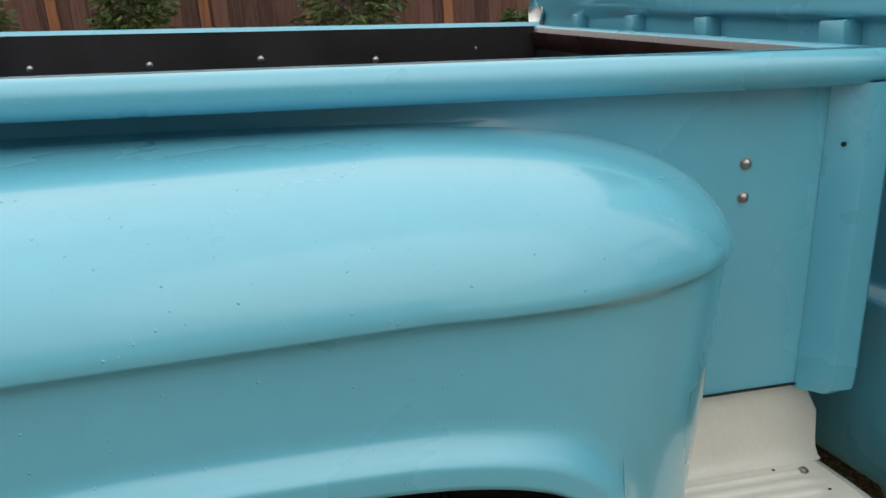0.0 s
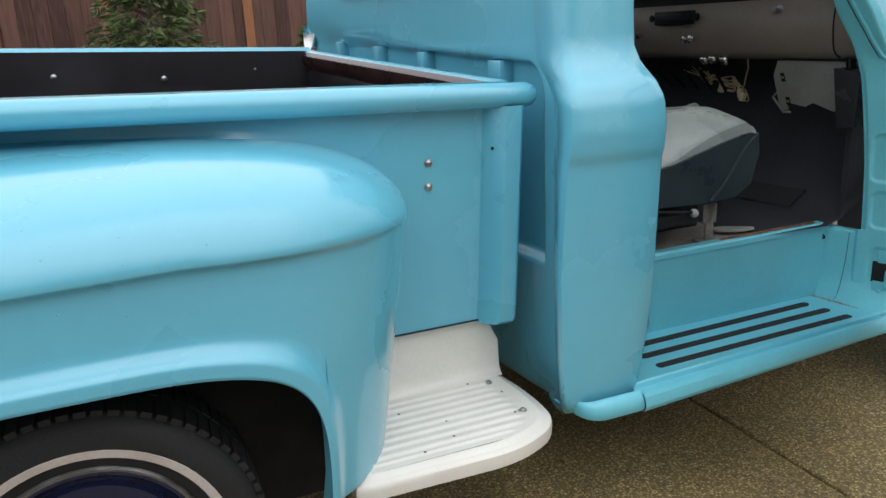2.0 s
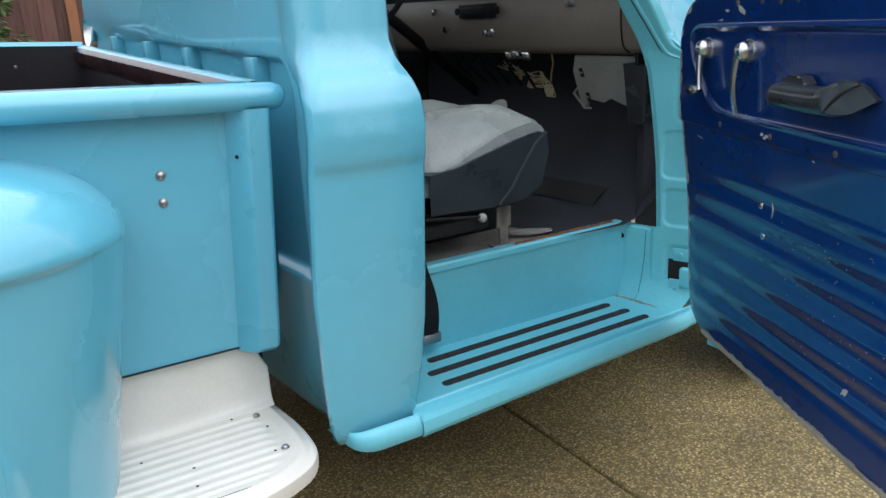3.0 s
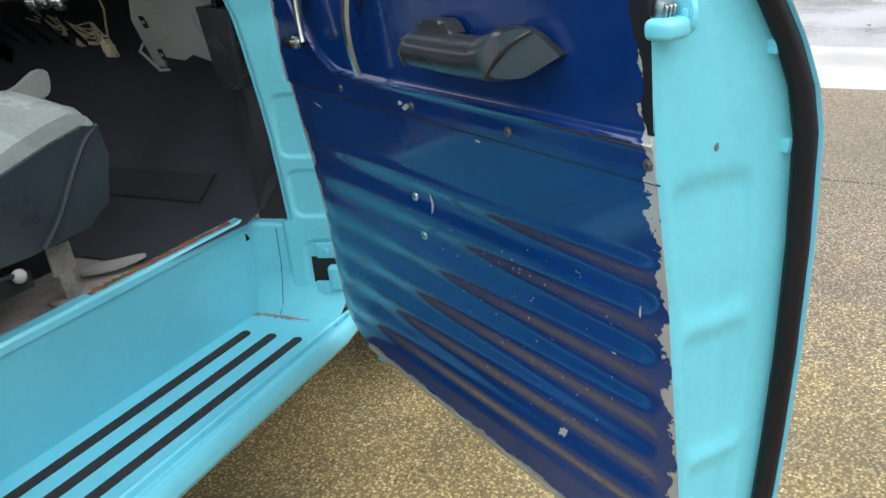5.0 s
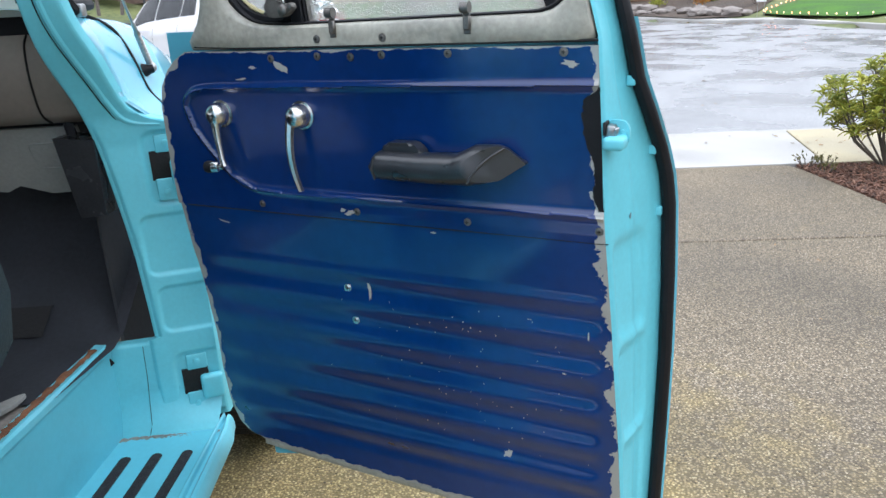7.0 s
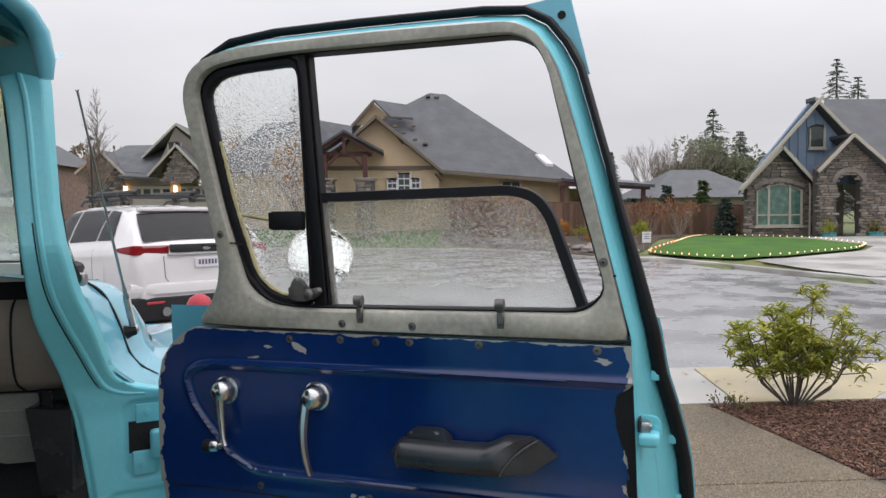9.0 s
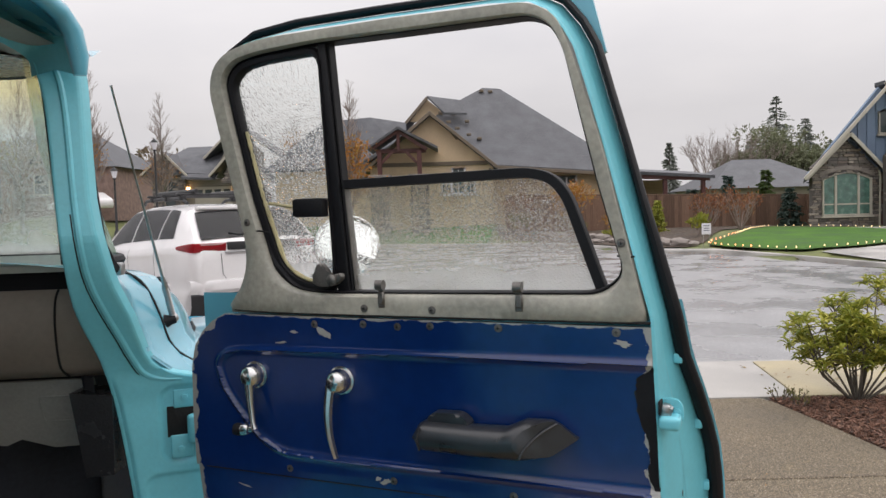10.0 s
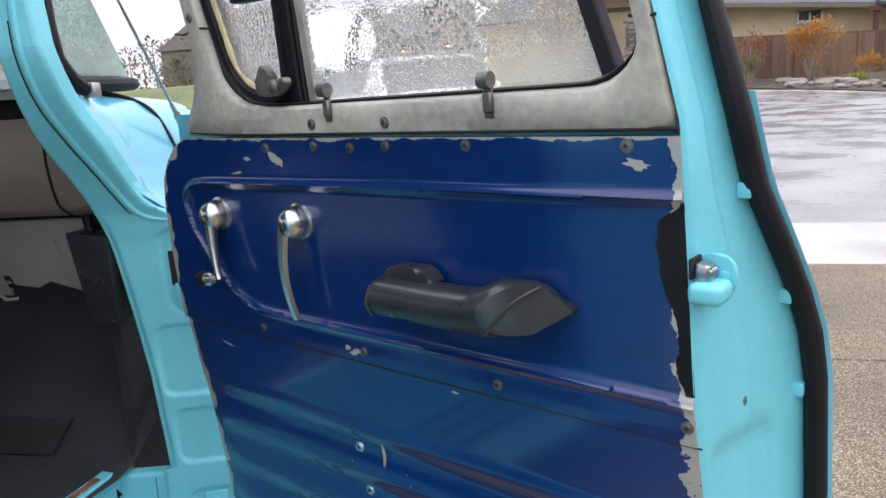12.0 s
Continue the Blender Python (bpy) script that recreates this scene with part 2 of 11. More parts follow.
def sstep(a, b, x):
    t = min(1.0, max(0.0, (x - a) / (b - a)))
    return t * t * (3 - 2 * t)


def spline(points, per=4):
    """An open, rounded line through points (Catmull-Rom)."""
    out = []
    n = len(points)
    for i in range(n - 1):
        p0, p1, p2, p3 = (Vector(points[max(0, min(n - 1, i + k))]) for k in (-1, 0, 1, 2))
        for k in range(per):
            t = k / per
            q = 0.5 * ((2 * p1) + (p2 - p0) * t + (2 * p0 - 5 * p1 + 4 * p2 - p3) * t * t + (3 * p1 - p0 - 3 * p2 + p3) * t ** 3)
            out.append(tuple(q))
    return out + [tuple(points[-1])]


def bolt_head(name, at, normal, r, mat, parent, label=""):
    bm = bmesh.new()
    m = Matrix.Translation(at) @ Vector(normal).to_track_quat("Z", "Y").to_matrix().to_4x4()
    lathe(bm, [(r * 1.35, 0), (r * 1.35, 0.0015), (r, 0.002), (r * 0.95, 0.005), (r * 0.55, 0.0075), (0.0001, 0.008)], m, 12)
    return part(name, bm, mat, parent, label)


GROUND = -0.03


# ---- the truck ----
truck = thing("pickup_truck", "turquoise vintage stepside pickup truck with its passenger door open", "truck")


def skew(x, y):
    """The truck stands a little askew to its own running board."""
    return x - 0.116 * max(0.0, y - 1.1)


def sag(z, x):
    """The load bed drops slightly towards the cab."""
    return z - 0.041 * (x - 0.9)


# load bed: outer side panel, black inside
bm = bmesh.new()
xs = [-1.35 + i * (0.92 + 1.35) / 60 for i in range(61)]
# above the fender the side steps back under the rail, to deepen its shade
step_back = [(0.0, 1.018), (0.05, 1.028), (0.95, 1.046), (1.0, 1.056), (1.0, 1.115)]
depth = [0.078 * sstep(0.46, -0.25, x) for x in xs]
grid(bm, [[(x, 1.080, 0.535) for x in xs]] + [[(x, 1.080 + d * k, sag(z, x)) for x, d in zip(xs, depth)] for k, z in step_back], mat=0)
grid(bm, [[(x, 1.092, 0.535) for x in xs]] + [[(x, 1.092 + d * k, sag(z, x)) for x, d in zip(xs, depth)] for k, z in step_back], mat=1)
grid(bm, [[(x, 1.080, 0.535) for x in xs], [(x, 1.092, 0.535) for x in xs]], mat=0)
bmesh.ops.remove_doubles(bm, verts=bm.verts, dist=1e-5)
part("bed_side", bm, [TEAL, BLACK_BED], truck, "turquoise bed side, black inside")
bm = bmesh.new()
path = [(x, 1.047, sag(1.109, x)) for x in [-1.35 + i * 0.1 for i in range(24)]]
path += [(0.958, 1.047, sag(1.109, 0.958)), (0.974, 1.047, sag(1.109, 0.974)), (0.983, 1.047, sag(1.109, 0.983)), (0.986, 1.047, sag(1.109, 0.986))]
tube(bm, path, [0.030] * 24 + [0.0295, 0.024, 0.014, 0.003], 20)
part("bed_rail", bm, TEAL, truck)
bm = bmesh.new()
grid(bm, [[(x, 1.05, sag(1.1395, x)), (x, 1.075, sag(1.141, x)), (x, 1.096, sag(1.139, x)), (x, 1.099, sag(1.130, x)), (x, 1.093 + d, sag(1.112, x))] for x, d in zip(xs, depth)], mat=0)
part("rail_top_edge", bm, TEAL, truck)
# far side, front panel, floor
bm = bmesh.new()
YF = 2.50
xf = [-1.45 + i * 0.15 for i in range(15)] + [0.775]
grid(bm, [[(x, YF, 0.62) for x in xf], [(x, YF, 1.208 - 0.05 * (x - 0.76)) for x in xf]], mat=0)
grid(bm, [[(x, YF, 1.208 - 0.05 * (x - 0.76)) for x in xf], [(x, YF + 0.012, 1.221 - 0.05 * (x - 0.76)) for x in xf], [(x, YF + 0.05, 1.223 - 0.05 * (x - 0.76)) for x in xf],
          [(x, YF + 0.066, 1.20 - 0.05 * (x - 0.76)) for x in xf], [(x, YF + 0.05, 1.16 - 0.05 * (x - 0.76)) for x in xf], [(x, YF + 0.012, 0.60) for x in xf]], mat=1)
bmesh.ops.remove_doubles(bm, verts=bm.verts, dist=1e-5)
part("bed_side", bm, [BLACK_BED, TEAL], truck, "far bed side, black inside, turquoise rail")
bm = bmesh.new()
ys = [1.092 + i * (YF - 1.092) / 12 for i in range(13)]


def front_top(y):
    return 1.136 + (y - 1.09) / (YF - 1.09) * 0.072


prof = [(0.0, -0.52, 0), (0.0, -0.30, 0), (-0.006, -0.27, 0), (-0.006, -0.10, 0), (0.0, -0.075, 0), (-0.012, -0.060, 1), (-0.022, -0.040, 1), (-0.022, -0.018, 1), (-0.010, -0.004, 1), (0.004, 0.002, 2), (0.018, 0.002, 2), (0.022, -0.02, 2), (0.022, -0.5, 2)]
for (ax, az, k), (bx, bz, k2) in zip(prof, prof[1:]):
    grid(bm, [[(skew(0.925 + ax, y), y, front_top(y) + az) for y in ys], [(skew(0.925 + bx, y), y, front_top(y) + bz) for y in ys]], mat=k2)
bmesh.ops.remove_doubles(bm, verts=bm.verts, dist=1e-5)
part("bed_front_panel", bm, [BLACK_BED, BROWN_BED, TEAL], truck, "black bed front panel with a rolled brown top edge")
bm = bmesh.new()
for i in range(9):
    y0 = 1.092 + i * (YF - 1.092) / 9
    y1 = y0 + (YF - 1.092) / 9 - 0.012
    box(bm, -1.40, skew(0.92, y0), y0, y1, 0.60, 0.625, 0.004, 1)
part("bed_floor", bm, BLACK_BED, truck, "black plank bed floor")
bm = bmesh.new()
grid(bm, [[(-1.40, 1.08, 0.56), (-1.45, YF, 0.56)], [(-1.40, 1.08, 1.19), (-1.45, YF, 1.28)]])
part("tailgate", bm, [TEAL], truck)
for x, z in ((-0.86, 1.190), (-0.505, 1.175), (-0.16, 1.168), (0.21, 1.138), (0.40, 1.075), (0.55, 1.150)):
    bolt_head("bed_bolt", (x, YF - 0.001, z), (0, -1, 0), 0.008 if z > 1.1 and x < 0.5 else 0.004, STEEL, truck, "round steel bolt head")
for x, z in ((0.711, 0.962), (0.708, 0.904)):
    bolt_head("side_bolt", (x, 1.0795, z), (0, -1, 0), 0.0078, STEEL, truck, "domed steel bolt with washer")
# stake pocket at the bed's front corner
bm = bmesh.new()
rows = []
for z, dx, k in ((1.085, 0.0, 1.0), (0.80, -0.018, 1.0), (0.60, -0.031, 1.0), (0.558, -0.034, 1.0), (0.542, -0.036, 0.96), (0.533, -0.040, 0.80)):
    c = [(0.860, 1.079), (0.890, 1.028), (0.896, 1.022), (0.934, 1.019), (0.941, 1.024), (0.943, 1.079)]
    rows.append([(x + dx, 1.079 + (y - 1.079) * k, z) for x, y in c])
vr = grid(bm, rows)
bm.faces.new(vr[-1])
part("stake_pocket", bm, TEAL, truck, angle=25)
bm = bmesh.new()
lathe(bm, [(0.0045, 0), (0.0045, 0.001), (0.0001, 0.001)], Matrix.Translation((0.866, 1.046, 0.985)) @ Vector((-0.78, -0.62, 0)).to_track_quat("Z", "Y").to_matrix().to_4x4(), 10)
part("drain_hole", bm, UNDER, truck)
bm = bmesh.new()
slab(bm, [(0.545, 0.540), (0.842, 0.540), (0.842, 0.5375), (0.545, 0.5375)], Matrix(((1, 0, 0, 0), (0, 0, 1, 1.074), (0, 1, 0, 0), (0, 0, 0, 1))), 0.006)
part("panel_joint", bm, UNDER, truck)

# rear fender
FX, FL, FD, FZ, FT, FP = 0.11, 0.512, 0.425, 0.914, 1.073, 2.3
AX, AW, AZ, AH, AP = -0.09, 0.447, 0.33, 0.395, 3.7


def crest_drop(x):
    """The crest falls away towards the tail and dips over the nose."""
    return 0.022 * (FX - x) if x < FX else 0.045 * (x - FX)


def fender_plan(s):
    """Plan outline at the crest: s < 0 runs along the side, 0..1 rounds the front."""
    if s < 0:
        return FX + s * 1.4, 1.08 - FD - 0.0 * s
    a = s * math.pi / 2
    return FX + FL * math.sin(a) ** (2 / FP), 1.08 - FD * max(0.0, math.cos(a)) ** (2 / FP)


def arch_z(x):
    u = abs((x - AX) / AW)
    return AZ + AH * (1 - u ** AP) ** (1 / AP) if u < 1 else 0.33


side_x = [-1.30, -1.1, -0.9, -0.75, -0.62, -0.56] + [AX + AW * (1 if math.sin(p) > 0 else -1) * abs(math.sin(p)) ** (2 / AP) for p in [-math.pi / 2 + math.pi * k / 56 for k in range(57)]]
side_x = sorted(set(round(v, 5) for v in side_x if v < FX))
front_s = []
for k in range(0, 60):
    front_s.append((k + 0.5) / 60)
front_s += [0.9965, 1.0]
arch_front = [AX + AW * math.sin(p) ** (2 / AP) for p in [math.pi / 2 * k / 28 for k in range(29)]]
for x in arch_front:
    if x > FX:
        a = math.asin(min(1.0, ((x - FX) / FL)) ** (FP / 2))
        front_s.append(a / (math.pi / 2))
front_s = sorted(set(round(v, 5) for v in front_s))
plan = [(x, 1.08 - FD) for x in side_x] + [fender_plan(s) for s in front_s]
bm = bmesh.new()
rows = []
for k in range(25):
    g = (0.13 + 0.87 * k / 24) * math.pi / 2
    f = (max(0.0, math.cos(g)) / math.cos(0.13 * math.pi / 2)) ** (2 / 3.0) if k < 24 else 0.0
    s0 = math.sin(0.13 * math.pi / 2) ** (2 / 3.0)
    z = FZ + (FT - FZ) * (math.sin(g) ** (2 / 3.0) - s0) / (1 - s0)
    rows.append([(FX + (x - FX) * (f if x > FX else 1), 1.08 - (1.08 - y) * f, z - crest_drop(x) * f + (0.030 * (0.34 - (FX + (x - FX) * (f if x > FX else 1))) - 0.002) * (1 - f)) for x, y in plan])
rows = rows[::-1]
LEVELS = [0.010, 0.020, 0.030, 0.042, 0.060, 0.10, 0.16, 0.23, 0.31, 0.39, 0.47, 0.55, 0.63, 0.70, 0.77, 0.82, 0.86, 0.89, 0.92, 0.945, 0.965, 0.985, 1.0]
for g in LEVELS:
    row = []
    for x, y in plan:
        zb = arch_z(x) if x < 0.36 else 0.365
        z = FZ + (zb - FZ) * g
        crest = 0.017 * sstep(0.0, 0.014, FZ - z)
        lip = 0.0
        d = z - zb
        if AX - AW < x < AX + AW + 0.10:
            # distance to the arch edge, for its rolled lip
            u = abs((x - AX) / AW)
            dx = ((u ** AP + max(0.0, (z - AZ) / AH) ** AP) ** (1 / AP) - 1) * 0.37
            lip = 0.030 * (1 - sstep(0.022, 0.046, dx)) if z > 0.33 else 0.0
        fl = 1.0 - 0.34 * max(0.0, FZ - z) * sstep(0.20, 0.42, x)
        dep = (1.08 - y) / FD
        row.append((FX + (x - FX) * fl, y + (crest - lip) * dep, z - crest_drop(x) * (1 - g)))
    rows.append(row)
last = rows[-1]
rows.append([(x, y + 0.004, z - 0.006) for x, y, z in last])
rows.append([(x, y + 0.03, z - 0.004) for x, y, z in last])
rows.append([(x, y + 0.05, z + 0.02) for x, y, z in last])
grid(bm, rows)
bmesh.ops.remove_doubles(bm, verts=bm.verts, dist=2e-4)
part("rear_fender", bm, TEAL, truck, "rounded turquoise rear fender with an open wheel arch", angle=60)
bm = bmesh.new()
grid(bm, [[(x - 0.17, 3.606 - y, z) for x, y, z in r] for r in rows])
bmesh.ops.remove_doubles(bm, verts=bm.verts, dist=2e-4)
part("rear_fender", bm, TEAL, truck, "rounded turquoise rear fender with an open wheel arch", angle=60)
bm = bmesh.new()
box(bm, -0.75, 0.40, 1.02, 1.06, 0.20, 0.80)
box(bm, -1.3, 0.90, 1.15, 1.25, 0.36, 0.50, 0.01)
box(bm, -1.3, 2.3, 2.1, 2.2, 0.36, 0.50, 0.01)
box(bm, -0.55, 0.34, 0.80, 1.04, 0.78, 0.80)
part("inner_fender", bm, UNDER, truck, "black wheel housing and chassis rail")


def wheel_at(x, y, z, turn=0.0):
    m = Matrix.Translation((x, y, z)) @ pose(0, 0, 0, 90, 0, turn)
    bm = bmesh.new()
    prof = [(0.205, -0.06), (0.225, -0.085), (0.262, -0.102), (0.296, -0.100), (0.318, -0.088), (0.328, -0.07)]
    prof = [(r, -h) for r, h in prof]
    full = prof + [(0.332, 0.0)] + [(r, -h) for r, h in prof[::-1]]
    lathe(bm, full, m, 64)
    hub = part("wheel", bm, TYRE, truck, "black bias-ply tyre with a thin whitewall")
    bm = bmesh.new()
    for k in range(72):
        a = 2 * math.pi * k / 72
        for side in (-1, 1):
            box(bm, 0.322, 0.3335, -0.010, 0.010, side * 0.045 - 0.04, side * 0.045 + 0.04, 0, 1, m @ Matrix.Rotation(a + side * 0.02, 4, "Z"))
    tagged(part("tread", bm, TYRE, hub), kind="stuff")
    bm = bmesh.new()
    lathe(bm, [(0.2445, 0.0975), (0.246, 0.0998), (0.262, 0.1035), (0.2635, 0.1015)], m, 64)
    part("whitewall", bm, WHITEWALL, hub, "off-white whitewall band")
    bm = bmesh.new()
    lathe(bm, [(0.214, 0.068), (0.210, 0.080), (0.200, 0.080), (0.190, 0.060), (0.175, 0.050), (0.168, 0.062), (0.12, 0.070), (0.095, 0.062), (0.09, 0.075), (0.05, 0.092), (0.0001, 0.095)], m, 64)
    part("rim", bm, RIM, hub, "dark blue steel rim")
    bm = bmesh.new()
    lathe(bm, [(0.216, 0.066), (0.2175, 0.078), (0.213, 0.083), (0.207, 0.081)], m, 64)
    part("trim_ring", bm, STEEL, hub)
    return hub


wheel_at(-0.12, 0.885, 0.302)
wheel_at(-0.29, 2.72, 0.302, 180)
wheel_at(2.80, 1.00, 0.302)
wheel_at(2.80, 2.58, 0.302, 180)

# white side step between fender and cab
bm = bmesh.new()
TOPZ = 0.367
outline = rounded([(0.40, 1.10), (0.40, 0.772), (0.44, 0.764), (0.77, 0.757), (0.898, 0.822), (0.908, 0.96), (0.892, 1.10)], [0, 0, 0.05, 0.12, 0.12, 0.10, 0], 6)



def inset(o, d):
    c = Vector((0.62, 0.94))
    return [tuple(Vector(p) + (c - Vector(p)).normalized() * d) for p in o]


rows = []
for d, z in ((-0.012, -0.050), (-0.014, -0.030), (-0.012, -0.018), (-0.004, -0.012), (0.0, -0.011), (0.006, -0.009), (0.012, -0.002), (0.020, 0.0)):
    rows.append([(x, y, TOPZ + z) for x, y in inset(outline, d)])
vr = grid(bm, rows, closed=True)
part("step_edge", bm, WHITE, truck, "cream white rolled step edge")
bm = bmesh.new()
inner = inset(outline, 0.020)


def inner_span(y):
    hits = []
    for (x0, y0), (x1, y1) in zip(inner, inner[1:] + inner[:1]):
        if (y0 - y) * (y1 - y) <= 0 and abs(y1 - y0) > 1e-9:
            hits.append(x0 + (x1 - x0) * (y - y0) / (y1 - y0))
    return (min(hits), max(hits)) if len(hits) > 1 else (0.4, 0.6)


rows = []
NY = 110
for j in range(NY + 1):
    y = 0.779 + (1.079 - 0.779) * j / NY
    a, b = inner_span(y)
    row = []
    for i in range(41):
        x = a + (b - a) * i / 40
        rib = 0.0
        if 0.80 < y < 1.055:
            ph = (y - 0.80) / 0.0319
            r = abs((ph % 1.0) - 0.5)
            end = sstep(0.0, 0.03, x - 0.40) * sstep(0.0, 0.03, min(b - 0.03, 0.845) - x)
            rib = 0.0045 * sstep(0.16, 0.34, r) * end
        row.append((x, y, TOPZ + rib))
    rows.append(row)
grid(bm, rows)
part("step_tread", bm, WHITE, truck, "cream white ribbed step plate", angle=70)
bm = bmesh.new()
rows = []
for y, z in ((1.079, TOPZ), (1.088, TOPZ + 0.004), (1.095, TOPZ + 0.016), (1.098, TOPZ + 0.035), (1.100, 0.46), (1.100, 0.536)):
    xr = 0.893 if z < 0.47 else 0.885 - 0.03 * (z - 0.47) / 0.07
    rows.append([(0.40, y, z), (0.6, y, z), (xr - 0.004, y, z), (xr, y + 0.004, z), (xr, y + 0.03, z - 0.01)])
grid(bm, rows)
part("step_riser", bm, WHITE, truck, "cream white step riser panel")
for x, y in ((0.836, 1.052), (0.845, 0.878)):
    bolt_head("step_bolt", (x, y, TOPZ), (0, 0, 1), 0.0075, STEEL, truck)
for x, y in ((0.644, 0.834), (0.655, 0.905), (0.82, 0.87), (0.84, 0.98), (0.78, 1.06), (0.56, 0.80), (0.565, 0.99), (0.52, 1.055)):
    bm = bmesh.new()
    lathe(bm, [(0.0035, 0.0062), (0.0001, 0.0064)], Matrix.Translation((x, y, TOPZ)), 8)
    part("step_hole", bm, UNDER, truck)

# cab: rear corner and side, from plan sections at several heights
DOOR_EDGE = [(0.30, 1.145), (0.40, 1.168), (0.55, 1.196), (0.71, 1.207), (0.96, 1.219), (1.05, 1.221), (1.10, 1.218), (1.14, 1.208), (1.17, 1.199), (1.21, 1.196), (1.30, 1.199), (1.50, 1.214), (1.75, 1.24), (1.80, 1.26)]
CREASE = [(0.26, 1.02), (0.28, 1.0), (0.30, 0.98), (0.36, 0.950), (0.45, 0.940), (0.70, 0.938), (0.97, 0.958), (1.10, 0.965), (1.20, 1.00), (1.80, 1.06)]
SIDE_Y = [(0.26, 0.985), (0.28, 0.95), (0.30, 0.915), (0.33, 0.866), (0.36, 0.852), (0.40, 0.850), (0.80, 0.850), (0.955, 0.850), (0.975, 0.842), (1.03, 0.838), (1.09, 0.846), (1.13, 0.868), (1.17, 0.912), (1.21, 0.935), (1.30, 0.945), (1.50, 0.965), (1.75, 1.03), (1.80, 1.08)]
BACK_X = [(0.26, 1.050), (0.28, 1.030), (0.32, 1.018), (0.40, 1.008), (0.50, 1.004), (0.66, 1.0), (1.20, 1.0), (1.45, 1.01), (1.80, 1.10)]
bm = bmesh.new()
zs = [0.262, 0.268, 0.28, 0.30, 0.33, 0.345, 0.37, 0.42, 0.5, 0.6, 0.7, 0.8, 0.88, 0.93, 0.95, 0.96, 0.97, 0.98, 0.995, 1.01, 1.03, 1.05, 1.07, 1.085, 1.10, 1.115, 1.13, 1.145, 1.16, 1.175, 1.19, 1.21, 1.24, 1.30, 1.38, 1.46, 1.54, 1.62, 1.70, 1.75, 1.79]
rows = []
for z in zs:
    xd, xc, ys_, xb = (lerp_table(t, z) for t in (DOOR_EDGE, CREASE, SIDE_Y, BACK_X))
    r = 0.05 if z < 1.15 else 0.075
    row = [(xd + 0.004, ys_ + 0.085, z), (xd + 0.004, ys_ + 0.03, z), (xd + 0.002, ys_ + 0.008, z), (xd - 0.006, ys_ + 0.001, z)]
    for g in (0.2, 0.4, 0.6, 0.8, 0.92):
        row.append((xd + (xc + 0.012 - xd) * g, ys_ - 0.010 * math.sin(math.pi * g) + 0.004 * g, z))
    # rounded turn into the cab's back
    p0, p1, p2 = (xc + 0.012, ys_ + 0.0035), (min(xc, xb) - 0.016, ys_ + 0.020), (xb, ys_ + 0.135)
    for k in range(1, 9):
        t = k / 8
        row.append(((1 - t) ** 2 * p0[0] + 2 * t * (1 - t) * p1[0] + t * t * p2[0], (1 - t) ** 2 * p0[1] + 2 * t * (1 - t) * p1[1] + t * t * p2[1], z))
    rows.append(row)
grid(bm, rows)
part("cab_corner", bm, TEAL, truck, "turquoise cab rear corner with a rounded shoulder", angle=50)


def groove_depth(y, z):
    """How far the cab's back is pressed in, where the bed's corner meets it."""
    dy, dz = y - 1.035, 1.075 - z
    if z < 0.60:
        return 0.0
    r = 0.075
    ax, az = max(0.0, r - dy), max(0.0, r - dz)
    edge = r - math.hypot(ax, az) if (ax > 0 or az > 0) else min(dy, dz)
    edge = min(edge, dy, dz) if not (ax > 0 and az > 0) else edge
    return 0.034 * sstep(-0.004, 0.012, edge) * sstep(0.665, 0.69, z)


bm = bmesh.new()
ys2 = [0.985 + 0.006 * i for i in range(34)] + [1.20 + 0.1 * i for i in range(16)]
zs2 = [0.262, 0.268, 0.28, 0.30, 0.33] + [0.36 + 0.02 * i for i in range(15)] + [0.655 + 0.006 * i for i in range(8)] + [0.72 + 0.03 * i for i in range(9)] + [0.985 + 0.006 * i for i in range(40)] + [1.24, 1.3, 1.4, 1.5, 1.6, 1.7, 1.79]
# the groove's upper edge climbs with the far side of the bed
rows = []
for z in zs2:
    row = []
    y_first = lerp_table(SIDE_Y, z) + 0.1345
    for k, y in enumerate(ys2):
        if k < 34:
            y = y_first + (1.183 - y_first) * k / 33
        rise = 0.050 * max(0.0, y - 1.08) + 0.103
        row.append((skew(lerp_table(BACK_X, z) + groove_depth(y, z - rise if z > 0.9 else z), y), y, z))
    rows.append(row)
grid(bm, rows)
bm.faces.ensure_lookup_table()
pane_cells = [f for f in bm.faces if 1.45 < f.calc_center_median().y < 2.25 and 1.40 < f.calc_center_median().z < 1.70]
bmesh.ops.delete(bm, geom=pane_cells, context="FACES")
cab_back = part("cab_back", bm, TEAL, truck, "turquoise cab back wall with a pressed groove and rear window", angle=70)
back_loop = [(skew(lerp_table(BACK_X, z), y), y, z) for y, z in rounded([(1.40, 1.40), (2.30, 1.40), (2.30, 1.70), (1.40, 1.70)], 0.04, 5)]
bm = bmesh.new()
tube(bm, back_loop + back_loop[:1], 0.014, 8, caps=False)
part("rear_window_rubber", bm, RUBBER, cab_back)
for y, w in ((1.26, 0.075), (1.68, 0.06), (2.02, 0.06), (2.37, 0.055)):
    bm = bmesh.new()
    z0 = 1.150 + 0.050 * (y - 1.08)
    box(bm, skew(0.998, y), skew(1.04, y), y - w / 2, y + w / 2, z0 - 0.045, z0 + 0.022, 0.004)
    part("bed_pad", bm, TEAL, truck)
